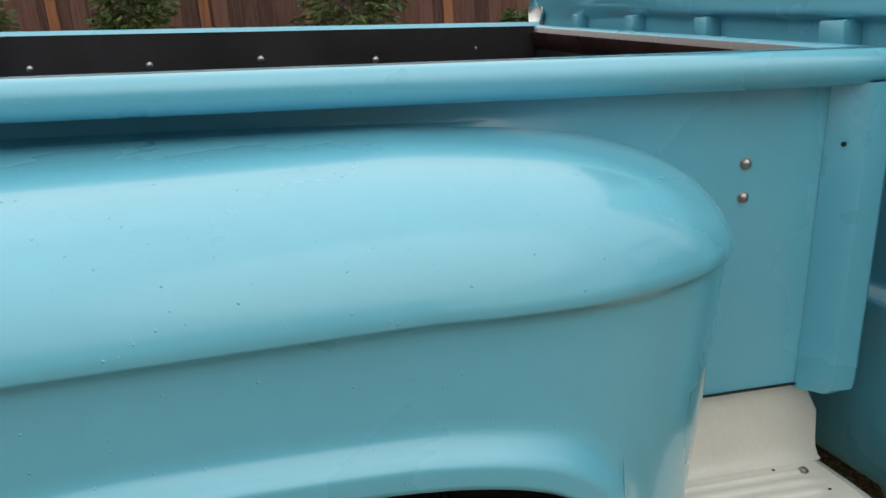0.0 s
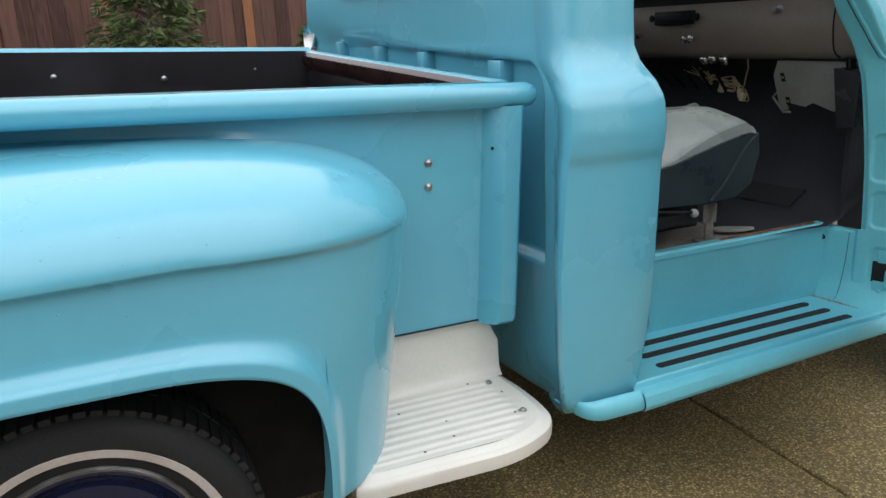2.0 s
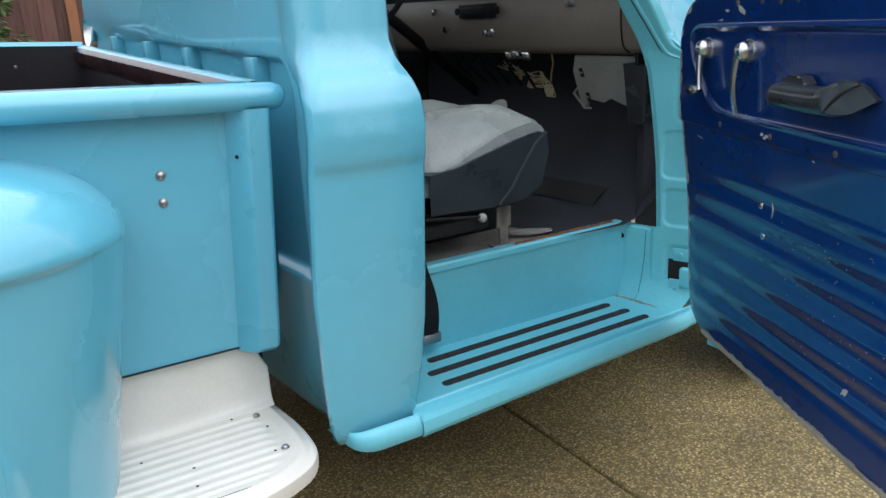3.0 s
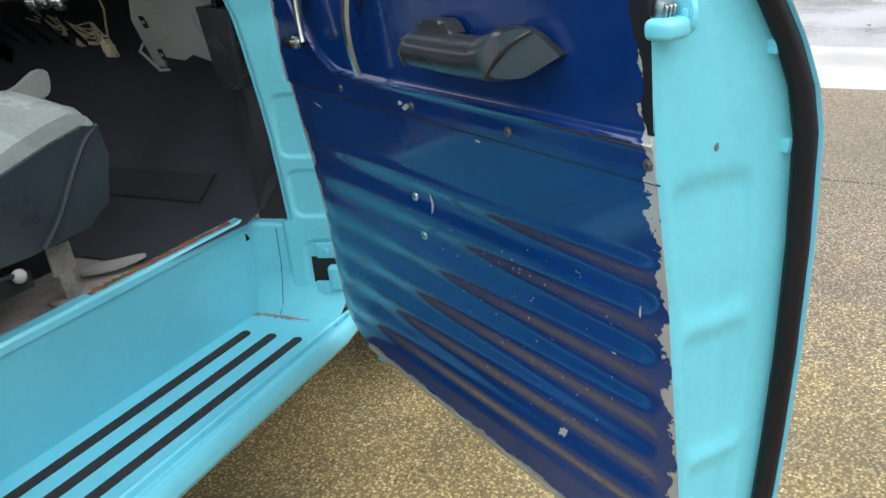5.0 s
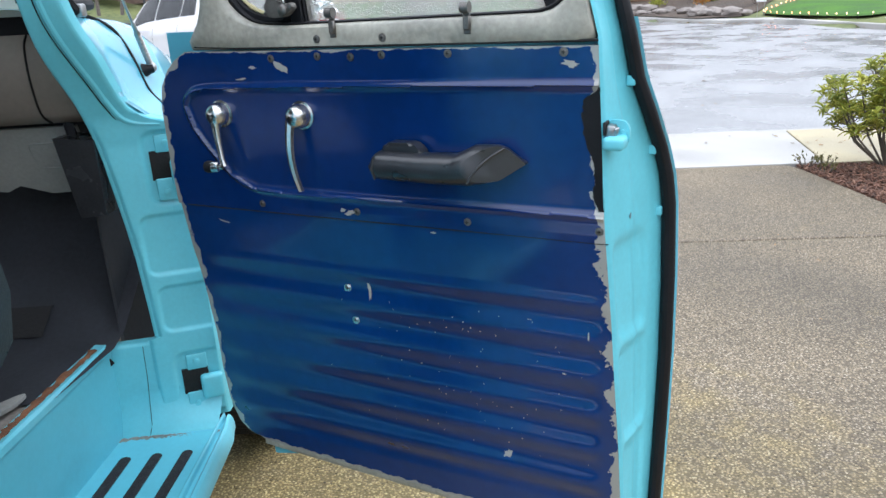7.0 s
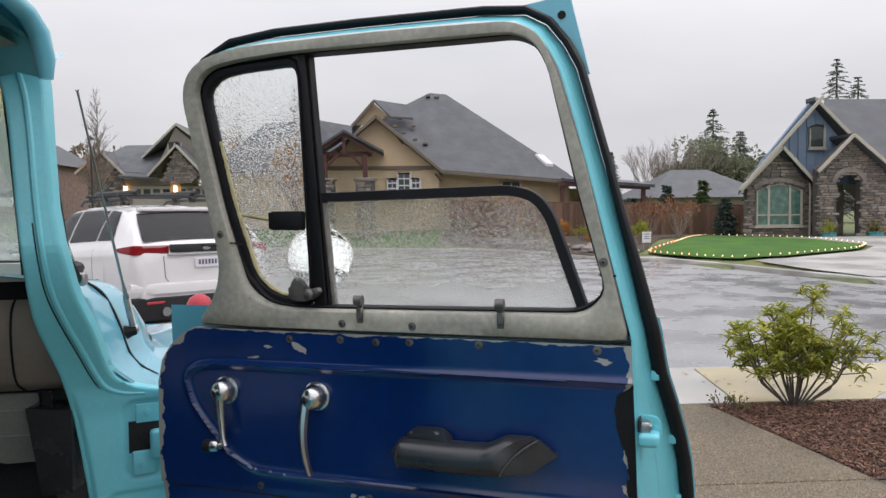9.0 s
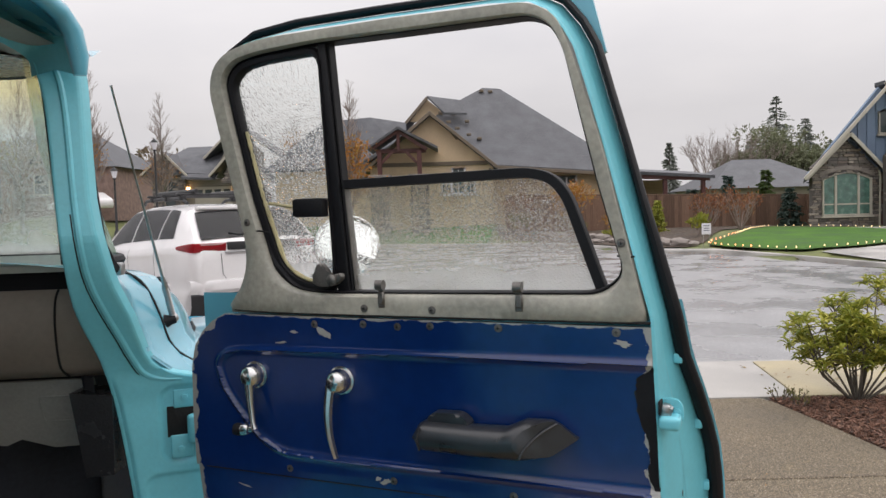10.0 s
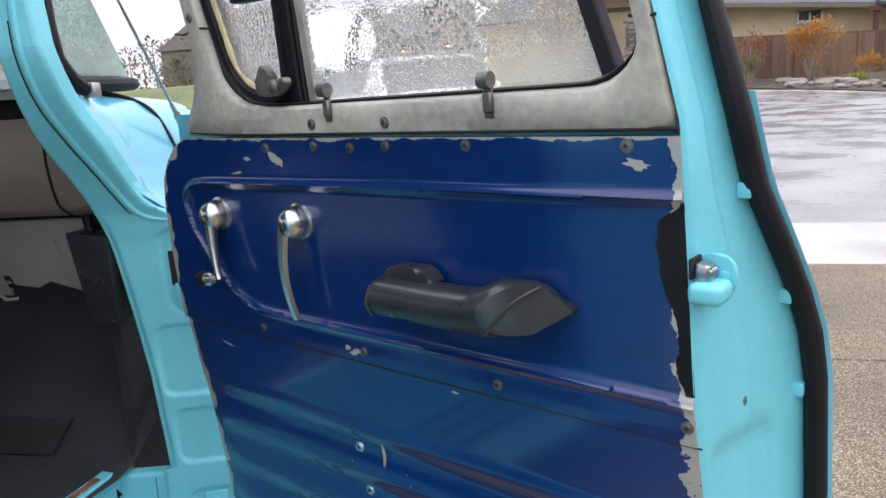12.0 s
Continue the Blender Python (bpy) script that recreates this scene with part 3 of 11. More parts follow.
# roof and far side close the cab
bm = bmesh.new()
rows = []
for i in range(13):
    g = i / 12
    y = 1.06 + g * (2.72 - 1.06)
    h = 1.80 + 0.075 * math.sin(math.pi * g) ** 0.6
    rows.append([(skew(1.10, y), y, 1.79), (skew(1.18, y), y, h), (skew(1.5, y), y, h + 0.02), (skew(1.85, y), y, h + 0.01), (skew(2.06, y), y, h - 0.02), (skew(2.10, y), y, 1.80)])
grid(bm, rows)
part("cab_roof", bm, TEAL, truck)
bm = bmesh.new()
rows = []
for i in range(13):
    g = i / 12
    y = 1.09 + g * (2.68 - 1.09)
    rows.append([(skew(1.14, y), y, 1.785), (skew(1.5, y), y, 1.80), (skew(2.06, y), y, 1.785)])
grid(bm, rows)
part("headliner", bm, BOARD, truck, "grey cab headliner")
bm = bmesh.new()
box(bm, 0.92, 2.45, 2.60, 2.66, 0.36, 1.36)
part("far_door", bm, [VINYL], truck)
bm = bmesh.new()
box(bm, 1.00, 2.42, 2.663, 2.690, 0.34, 1.34, 0.010, 2)
box(bm, 0.90, 1.02, 2.585, 2.665, 1.34, 1.80, 0.010, 2)
box(bm, 1.90, 1.96, 2.585, 2.665, 1.34, 1.80, 0.010, 2)
part("far_door_skin", bm, TEAL, truck, "turquoise outer side of the far door")
bm = bmesh.new()
grid(bm, [[(skew(1.05, y), y, z) for y in (1.0, 1.5, 2.0, 2.65)] for z in (0.6, 0.9, 1.2)])
part("cab_rear_trim", bm, [VINYL], truck)

# cab floor, sill riser, running board
bm = bmesh.new()
box(bm, 1.06, 2.05, 1.125, 2.62, 0.575, 0.600, 0.003)
part("cab_floor", bm, FLOOR_TAN, truck, "dusty worn cab floor")
bm = bmesh.new()
rows = []
for x in [1.24 + 0.0206 * i for i in range(43)]:
    zt = 0.612
    rows.append([(x, 1.128, 0.364), (x, 1.126, 0.374), (x, 1.124, 0.42), (x, 1.122, zt - 0.03), (x, 1.120, zt - 0.022), (x, 1.118, zt - 0.02), (x, 1.119, zt - 0.006), (x, 1.124, zt), (x, 1.15, zt + 0.001), (x, 1.152, zt - 0.012)])
grid(bm, rows)
part("sill_riser", bm, TEAL_SILL, truck, angle=35)
bm = bmesh.new()
rng = random.Random(4)
rows = []
for i in range(40):
    x = 1.66 + i * 0.0098
    rows.append([(x, 1.128 + 0.004 * rng.random(), 0.6135), (x, 1.136, 0.6160), (x, 1.142 + 0.010 * rng.random(), 0.6145), (x, 1.150 + 0.006 * rng.random(), 0.604)])
grid(bm, rows)
part("worn_sill_edge", bm, RUST, truck, "rusty worn sill edge")
bm = bmesh.new()
rows = []
prof = [(1.130, 0.366), (1.122, 0.366), (0.884, 0.368), (0.878, 0.3685), (0.872, 0.3745), (0.865, 0.3765), (0.859, 0.3735), (0.855, 0.3620), (0.842, 0.3605), (0.838, 0.3660), (0.829, 0.3720), (0.819, 0.3700), (0.811, 0.3610), (0.807, 0.348), (0.806, 0.334), (0.812, 0.322), (0.83, 0.318), (0.90, 0.318)]
def board_swing(x, y):
    """The step's outer side closes in towards the hinge pillar."""
    return (0.022 + 0.050 * sstep(0.92, 0.81, y)) * (x - 1.25) * sstep(1.13, 1.08, y)


for i in range(48):
    g = i / 47
    rows.append([(1.15 + g * ((2.102 - 0.15 * max(0.0, y - 0.905) if y > 0.88 else 2.160 - 0.20 * max(0.0, 0.345 - z)) - 1.15), y + (0.012 * sstep(0.93, 1.0, g) if y < 0.84 else 0.0), z) for y, z in prof])
rows = [[(x, y + board_swing(x, y), z) for x, y, z in r] for r in rows]
grid(bm, rows)
part("running_board", bm, TEAL_SILL, truck, "turquoise recessed cab step", angle=24)
bm = bmesh.new()
rows = []
low_prof = prof[10:]
for i in range(26):
    a = i / 25
    x = 1.152 - 0.214 * a
    push = 0.070 * sstep(0.58, 1.0, a) ** 1.8
    slim = 1 - 0.45 * sstep(0.5, 1.0, a)
    rows.append([(x + (0.035 * sstep(0.75, 1.0, a)), 0.862 + (y - 0.862) * slim + push, 0.352 + (z - 0.352) * slim) for y, z in low_prof])
grid(bm, rows)
part("rocker_lip", bm, TEAL_SILL, truck)
for x0, x1, y in ((1.315, 1.980, 1.062), (1.276, 1.994, 0.993), (1.278, 2.006, 0.924)):
    bm = bmesh.new()
    w = 0.0125
    slab(bm, [(a, b + board_swing(a, b)) for a, b in rounded([(x0, y - w), (x1, y - w), (x1, y + w), (x0, y + w)], 0.011, 4)], Matrix.Translation((0, 0, 0.3668)), 0.003, 0.0008, 1)
    part("grip_strip", bm, GRIP, truck, "black anti-slip strip")
bm = bmesh.new()
box(bm, 1.30, 2.02, 0.90, 1.12, 0.30, 0.315)
part("step_underside", bm, UNDER, truck)
# far mirror, seen over the bed
bm = bmesh.new()
lathe(bm, [(0.0001, -0.035), (0.035, -0.032), (0.06, -0.02), (0.07, 0.0), (0.066, 0.004)], Matrix.Translation((0.83, 2.74, 1.262)) @ Vector((-0.97, -0.1, 0.1)).to_track_quat("Z", "Y").to_matrix().to_4x4(), 28)
far_mirror = part("mirror", bm, CHROME, truck, "round chrome mirror on the far side")
bm = bmesh.new()
tube(bm, [(0.86, 2.74, 1.25), (0.95, 2.72, 1.20), (1.02, 2.66, 1.16)], 0.008, 8)
part("mirror_arm", bm, CHROME, far_mirror)

# hinge pillar and windscreen post
PN = Vector((1.0, 0.42, 0.0)).normalized()


def pillar_x(y):
    return 2.142 - 0.42 * (y - 0.978)


PILLAR = [(1.031, 0.604), (1.040, 0.80), (1.057, 0.958), (1.071, 1.06), (1.092, 1.160), (1.114, 1.225), (1.131, 1.285), (1.142, 1.382), (1.150, 1.494), (1.158, 1.640), (1.168, 1.720), (1.190, 1.790), (1.24, 1.83),
          (1.112, 1.83), (1.105, 1.797), (1.100, 1.742), (1.097, 1.70), (1.091, 1.493), (1.074, 1.384), (1.058, 1.318), (1.034, 1.255), (1.012, 1.175), (0.985, 1.135), (0.940, 1.117), (0.915, 1.112), (0.908, 0.90), (0.905, 0.55), (0.900, 0.366), (1.162, 0.366), (1.162, 0.604), (1.100, 0.598), (1.045, 0.596)]
def lean_back(x, y, z):
    """The windscreen post stands back from the hinge pillar."""
    k = sstep(1.05, 1.42, z) * (1 - 0.65 * min(1.0, max(0.0, (z - 1.42) / 0.38)))
    return Vector((x - 0.125 * k, y - 0.053 * k, z))


PILLAR = spline(PILLAR[:13], 2) + spline(PILLAR[13:25], 2) + PILLAR[25:]
bm = bmesh.new()
face = [bm.verts.new((pillar_x(y), y, z)) for y, z in PILLAR]
f = bm.faces.new(face)
r = bmesh.ops.extrude_face_region(bm, geom=[f])
bmesh.ops.translate(bm, vec=(0.032, 0.0, 0.0), verts=[g for g in r["geom"] if isinstance(g, bmesh.types.BMVert)])
es = [e for e in f.edges] if f.is_valid else []
if es:
    bmesh.ops.bevel(bm, geom=es, offset=0.008, segments=3, profile=0.5, affect="EDGES", clamp_overlap=True)
bmesh.ops.triangulate(bm, faces=[g for g in bm.faces if len(g.verts) > 4])
for k in range(56):
    bmesh.ops.bisect_plane(bm, geom=bm.verts[:] + bm.edges[:] + bm.faces[:], plane_co=(0, 0, 1.04 + 0.0137 * k), plane_no=(0, 0, 1))
for v in bm.verts:
    v.co = lean_back(*v.co)
pillar = part("door_pillar", bm, TEAL_JAMB, truck, "turquoise hinge pillar and windscreen post", angle=35)
for p in pillar.data.polygons:
    if p.normal.dot(PN) < -0.78:
        p.use_smooth = False
# foot of the pillar, sweeping out into the step
bm = bmesh.new()
rows = []
for k in range(9):
    g = k / 8
    row = []
    for j in range(14):
        y = 0.905 + 0.255 * j / 13
        top, low = pillar_x(y) - 0.003, 2.098 - 0.15 * (y - 0.905) - 0.002
        row.append((top + (low - top) * g ** 2.4, y, 0.470 - 0.104 * g))
    rows.append(row)
grid(bm, rows)
part("pillar_foot", bm, TEAL_JAMB, truck, angle=60)


def on_pillar(y, z, out=0.0):
    return lean_back(pillar_x(y) - out * PN.x, y - out * PN.y, z)


def pillar_pose(y, z, out=0.0):
    """Pose whose x runs along the pillar's face towards the cab, y up, z out towards the door."""
    a = Vector((-0.42, 1.0, 0)).normalized()
    b = Vector((0, 0, 1))
    c = a.cross(b).normalized()
    if c.x > 0:
        a, c = -a, -c
    m = Matrix((a, b, c)).transposed().to_4x4()
    m.translation = on_pillar(y, z, 0) + c * out
    return m


# raised bead along the door opening, with its dark seam
BEAD_Y = [(0.945, 1.107), (0.985, 1.112), (1.014, 1.128), (1.034, 1.165), (1.052, 1.210), (1.076, 1.268), (1.096, 1.325), (1.107, 1.384), (1.117, 1.494), (1.124, 1.640), (1.132, 1.720), (1.150, 1.785)]
BEAD_Y = spline(BEAD_Y, 5)
bm = bmesh.new()
tube(bm, [on_pillar(y, z, -0.001) for y, z in BEAD_Y], 0.0065, 8)
part("pillar_bead", bm, TEAL_JAMB, truck)
bm = bmesh.new()
tube(bm, [on_pillar(y + 0.008, z - 0.004, 0.0) for y, z in BEAD_Y[5:40]], 0.0014, 6)
part("pillar_seam", bm, UNDER, truck)
# the pillar's face plate with its pressed pockets
INNER = [(0.604, 1.031), (0.80, 1.040), (0.958, 1.057), (1.06, 1.071), (1.135, 1.086)]
POCKETS = ((0.86, 1.000, 0.392, 0.553, 0.028), (0.86, 0.986, 0.926, 1.092, 0.028), (0.86, 1.017, 0.760, 0.901, 0.022), (0.86, 1.007, 0.615, 0.727, 0.022))
bm = bmesh.new()
rows = []
for j in range(187):
    z = 0.384 + (1.135 - 0.384) * j / 186
    wide = (lerp_table(INNER, z) if z > 0.604 else 1.052) - 0.010
    row = []
    for i in range(46):
        y0 = 0.906 + 0.075 * sstep(1.09, 1.135, z)
        y = y0 + (wide - y0) * i / 45
        rim = sstep(0.0, 0.008, wide - y) * sstep(0.0, 0.008, z - 0.384) * sstep(0.0, 0.05, 1.135 - z)
        row.append(on_pillar(y, z, 0.0006 + rim * (0.0058 - 0.0052 * max(pocket(y, z, *p, 0.0045) for p in POCKETS))))
    rows.append(row)
grid(bm, rows)
part("pillar_face", bm, TEAL_JAMB, truck, "turquoise pressed face of the hinge pillar", angle=60)


def pillar_block(bm, y0, y1, z0, z1, a, b, bevel):
    """A block on the pillar's face, a to b in front of it."""
    c = (y0 + y1) / 2
    w = (y1 - y0) / 2 / 0.922
    box(bm, -w, w, z0 - (z0 + z1) / 2, z1 - (z0 + z1) / 2, a, b, bevel, 3, pillar_pose(c, (z0 + z1) / 2, 0.0))


# hinges: two bolted leaves, the dark slot between them and the arm that carries the door
for dz, dy, name in ((0.537, -0.012, "upper"), (0.0, 0.0, "lower")):
    bm = bmesh.new()
    pillar_block(bm, 0.930 + dy, 0.974 + dy, 0.506 + dz, 0.546 + dz, 0.0, 0.0065, 0.003)
    pillar_block(bm, 0.940 + dy, 0.982 + dy, 0.398 + dz, 0.448 + dz, 0.0, 0.0125, 0.003)
    pillar_block(bm, 0.900 + dy, 0.950 + dy, 0.428 + dz, 0.492 + dz, 0.002, 0.026, 0.009)
    hinge = part("hinge", bm, TEAL_JAMB, truck, "turquoise painted door hinge")
    bm = bmesh.new()
    pillar_block(bm, 0.930 + dy, 0.987 + dy, 0.444 + dz, 0.510 + dz, 0.0, 0.0055, 0.001)
    part("hinge_opening", bm, UNDER, hinge, "dark hinge opening")
    for y, z in ((0.953 + dy, 0.528 + dz), (0.963 + dy, 0.418 + dz)):
        bm = bmesh.new()
        lathe(bm, [(0.0095, 0.006), (0.0095, 0.0072), (0.007, 0.0076), (0.0066, 0.0105), (0.0001, 0.0112)], pillar_pose(y, z, 0.0055 if z < 0.45 + dz else 0.0), 14)
        part("hinge_screw", bm, TEAL_JAMB, hinge)
bm = bmesh.new()
box(bm, -0.011, 0.011, -0.011, 0.011, 0.0, 0.004, 0.002, 1, Matrix.Translation((2.071, 1.128, 0.566)) @ pillar_pose(1.125, 0.566, 0.004).to_3x3().to_4x4() @ pose(0, 0, 0, 0, 0, 35))
part("diamond_pad", bm, RUBBER, truck, "small dark rubber diamond pad")
bm = bmesh.new()
rng = random.Random(9)
for i in range(120):
    y = 0.90 + 0.24 * i / 119
    x = 2.092 - 0.15 * (y - 0.905)
    lathe(bm, [(0.003 + 0.004 * rng.random(), 0.0), (0.002, 0.0006), (0.0001, 0.0008)], Matrix.Translation((x - 0.010 * rng.random() ** 2, y, 0.3668)), 7)
tagged(part("sill_dirt", bm, FLOOR_TAN, truck, "brown dirt in the step corner"), kind="stuff")

bm = bmesh.new()
tube(bm, [on_pillar(1.057, 0.588, 0.0003), on_pillar(1.060, 0.50, 0.0003), on_pillar(1.064, 0.445, 0.0036), (2.086, 1.060, 0.385), (2.073, 1.062, 0.368)], 0.0008, 5)
part("pillar_seam", bm, UNDER, truck)
# gutter lip over the door post
bm = bmesh.new()
g_path = [(1.950, 1.034, 1.722), (1.948, 1.034, 1.755), (1.942, 1.040, 1.80), (1.92, 1.052, 1.832), (1.86, 1.062, 1.85), (1.6, 1.065, 1.858), (1.2, 1.065, 1.83)]
tube(bm, g_path, [0.012, 0.018, 0.019, 0.019, 0.018, 0.018, 0.018], 10)
part("rain_gutter", bm, TEAL, truck)
bm = bmesh.new()
inner = [(2.015, 1.160, 1.735), (2.015, 1.162, 1.760), (2.0, 1.165, 1.772), (1.96, 1.165, 1.778), (1.88, 1.165, 1.783), (1.6, 1.165, 1.785), (1.2, 1.165, 1.780)]
outer, inner = spline(g_path, 4), spline(inner, 4)
grid(bm, [outer, [tuple(0.5 * Vector(p) + 0.5 * Vector(q) + Vector((0, 0, 0.012))) for p, q in zip(outer, inner)], inner])
part("door_header", bm, TEAL_JAMB, truck, "turquoise door header under the roof edge", angle=60)
# windscreen and its rubber
bm = bmesh.new()
rows = []
WS = []
for i in range(41):
    a = math.pi * i / 40
    ca, sa = math.cos(a), max(0.0, math.sin(a))
    y = 1.845 - 0.748 * (1 if ca > 0 else -1) * abs(ca) ** 0.5
    WS.append((2.01 - 0.116 * (y - 1.1) + 0.465 * sa ** 0.62, y, sa))
    rows.append([(WS[-1][0] + 0.03, y, 1.36), (WS[-1][0] + 0.03 - 0.08 * sa, 1.845 + (y - 1.845) * 0.905, 1.60), (WS[-1][0] + 0.06 - 0.175 * sa, 1.845 + (y - 1.845) * 0.850, 1.80)])
grid(bm, rows)
GLASS_WET = bpy.data.materials.new("wet_glass")
GLASS_SCREEN = bpy.data.materials.new("wet_green_glass")
ws_glass = part("windscreen", bm, GLASS_SCREEN, truck, "rain-speckled windscreen")
ws_glass.visible_shadow = False
bm = bmesh.new()
tube(bm, [(x + 0.032, y, 1.362) for x, y, sa in WS], 0.013, 8)
tube(bm, [(x + 0.055 - 0.175 * sa, 1.845 + (y - 1.845) * 0.850, 1.80) for x, y, sa in WS], 0.014, 8)
part("windscreen_rubber", bm, RUBBER, truck)
for z0, z1, mat, nm in ((1.790, 1.778, VINYL, "header_lining"), (1.818, 1.845, TEAL, "roof_header")):
    bm = bmesh.new()
    rows = []
    for x, y, sa in WS:
        yt = 1.845 + (y - 1.845) * 0.850
        xf, xb = x + 0.065 - 0.175 * sa, 2.02 - 0.116 * max(0.0, yt - 1.1)
        rows.append([(xf, yt, z0), (xf * 0.6 + xb * 0.4, yt, z0 * 0.5 + z1 * 0.5), (xb, yt, z1)])
    grid(bm, rows)
    part(nm, bm, mat, truck)
bm = bmesh.new()
tube(bm, [(2.040, 1.160, 1.80), (2.032, 1.150, 1.76), (2.010, 1.128, 1.62), (1.985, 1.105, 1.46), (1.975, 1.095, 1.37)], 0.006, 8)
part("post_rubber", bm, RUBBER, truck)
bm = bmesh.new()
tube(bm, [(2.105, 1.118, 1.76), (2.065, 1.082, 1.60), (2.028, 1.052, 1.46), (2.026, 1.046, 1.405), (2.045, 1.043, 1.372), (2.075, 1.046, 1.354), (2.10, 1.052, 1.350)], [0.007, 0.008, 0.010, 0.012, 0.014, 0.013, 0.012], 8)
part("post_seal", bm, RUBBER, truck, "weathered rubber seal round the windscreen corner")
bm = bmesh.new()
box(bm, 2.078, 2.102, 1.030, 1.056, 1.338, 1.364, 0.005, 2)
part("seal_clip", bm, STEEL, truck, "tarnished clip on the windscreen seal")

# cowl, hood and front fender
bm = bmesh.new()
rows = []
OUTER = [(1.112, 0.915), (1.117, 0.94), (1.135, 0.985), (1.175, 1.012), (1.255, 1.034), (1.318, 1.058), (1.384, 1.074)]
for back in (0.012, 0.03):
    lip = [(2.18 - 0.4 * (0.03 - back), 0.955, 1.06), (2.18 - 0.4 * (0.03 - back), 0.965, 1.10)]
    for z in (1.128, 1.165, 1.22, 1.30, 1.337):
        y = lerp_table(OUTER, z) + 0.003
        lip.append(tuple(lean_back(pillar_x(y) + back, y, z)))
    rows.append(lip + [(2.08 + back, 1.12, 1.352), (2.08 + back, 1.25, 1.366), (2.08 + back, 1.7, 1.392), (2.08 + back, 2.2, 1.392)])
for i in range(10):
    x = 2.16 + i * 0.031
    g = i / 17
    top = 1.352 - 0.055 * g
    rows.append([(x + 0.02, 0.955 - 0.02 * g, 1.06), (x + 0.02, 0.965, 1.100), (x + 0.01, 1.000 + 0.012 * g, 1.128), (x, 1.022 + 0.016 * g, 1.165), (x, 1.035 + 0.02 * g, 1.22), (x, 1.058 + 0.02 * g, top - 0.052), (x, 1.09 + 0.02 * g, top - 0.015), (x, 1.14, top), (x, 1.25, top + 0.014), (x, 1.7, top + 0.04), (x, 2.2, top + 0.04)])
grid(bm, rows)
part("cowl", bm, TEAL, truck, "turquoise cowl panel", angle=60)
bm = bmesh.new()
SEAM = spline([(2.165, 1.125, 1.349), (2.215, 1.125, 1.346), (2.262, 1.104, 1.332), (2.288, 1.078, 1.308), (2.300, 1.060, 1.272), (2.305, 1.042, 1.222), (2.312, 1.028, 1.168), (2.325, 1.008, 1.132), (2.345, 0.974, 1.104)], 3)
tube(bm, SEAM, 0.0045, 6)
part("hood_gap", bm, UNDER, truck)
bm = bmesh.new()
tube(bm, [(2.46, 1.040, 1.122), (2.6, 1.072, 1.126), (2.8, 1.130, 1.124), (3.1, 1.24, 1.10)], 0.005, 6)
part("fender_gap", bm, UNDER, truck)
MID = 1.79
HOOD = []
for i in range(18):
    x = 2.450 + i * 0.06
    d = max(0.0, x - 2.60)
    sy, sz = 0.36 * d - 0.030 * max(0.0, 2.60 - x) / 0.15, 0.125 * d - 0.008 * max(0.0, 2.60 - x) / 0.15
    f = 1.118 - 0.045 * max(0.0, x - 3.0)
    row = [(x, 0.86, 0.80), (x, 0.86, 1.02), (x, 0.875, 1.080 - 0.1 * max(0, x - 2.9)), (x, 0.91, f - 0.006), (x, 0.97, f), (x, 1.055 + sy, f + 0.002 - sz * 0.3), (x, 1.068 + sy, 1.150 - sz), (x, 1.080 + sy, 1.195 - sz), (x, 1.107 + sy, 1.240 - sz), (x, 1.150 + sy, 1.280 - sz), (x, 1.215 + sy, 1.303 - sz), (x, 1.34 + sy, 1.308 - sz)]
    HOOD.append(row + [(x, MID, 1.305 - sz)] + [(px, 2 * MID - py, pz) for px, py, pz in row[::-1]])
# the nose rounds down to the front panel
LAST = HOOD[-1]
for k in range(1, 6):
    a = k / 5 * math.pi / 2
    HOOD.append([(px + 0.10 * math.sin(a), MID + (py - MID) * (0.93 + 0.07 * math.cos(a)), 0.80 + (pz - 0.80) * (0.80 + 0.20 * math.cos(a))) for px, py, pz in LAST])
bm = bmesh.new()
grid(bm, HOOD)
part("hood", bm, TEAL, truck, "turquoise hood and front fender", angle=60)


def front_arch(x):
    u = abs((x - 2.80) / 0.45)
    return 0.33 + 0.40 * (1 - u ** 2.6) ** (1 / 2.6) if u < 1 else 0.36


for side in (1, -1):
    bm = bmesh.new()
    rows = []
    xs3 = [2.25, 2.30, 2.345] + [2.80 + 0.45 * math.sin(-math.pi / 2 + math.pi * k / 30) for k in range(31)] + [3.255, 3.30, 3.38, 3.47, 3.52, 3.555, 3.57]
    for x in xs3:
        tuck = 0.065 * sstep(3.45, 3.57, x) + 0.03 * sstep(2.45, 2.25, x)
        top = 0.80 if x > 2.44 else 0.80 + 0.24 * sstep(2.44, 2.30, x)
        col = []
        for k in range(7):
            g = k / 6
            z = top + (front_arch(x) - top) * g
            col.append((x, 0.861 + tuck + 0.016 * g * g, z))
        col.append((x, 0.90 + tuck, col[-1][2] + 0.004))
        rows.append([(px, py if side > 0 else 2 * MID - py, pz) for px, py, pz in col])
    grid(bm, rows)
    part("front_fender", bm, TEAL, truck, angle=50)
bm = bmesh.new()
rows = []
for z, x in ((0.42, 3.555), (0.50, 3.575), (0.66, 3.575), (0.80, 3.57), (1.06, 3.57)):
    rows.append([(x - 0.06 * abs(g) ** 3, MID + 0.87 * g, z) for g in [-1 + k / 8 for k in range(17)]])
grid(bm, rows)
box(bm, 2.62, 3.40, 1.10, 1.14, 0.34, 0.80)
box(bm, 2.62, 3.40, 2.44, 2.48, 0.34, 0.80)
part("front_panel", bm, TEAL, truck)
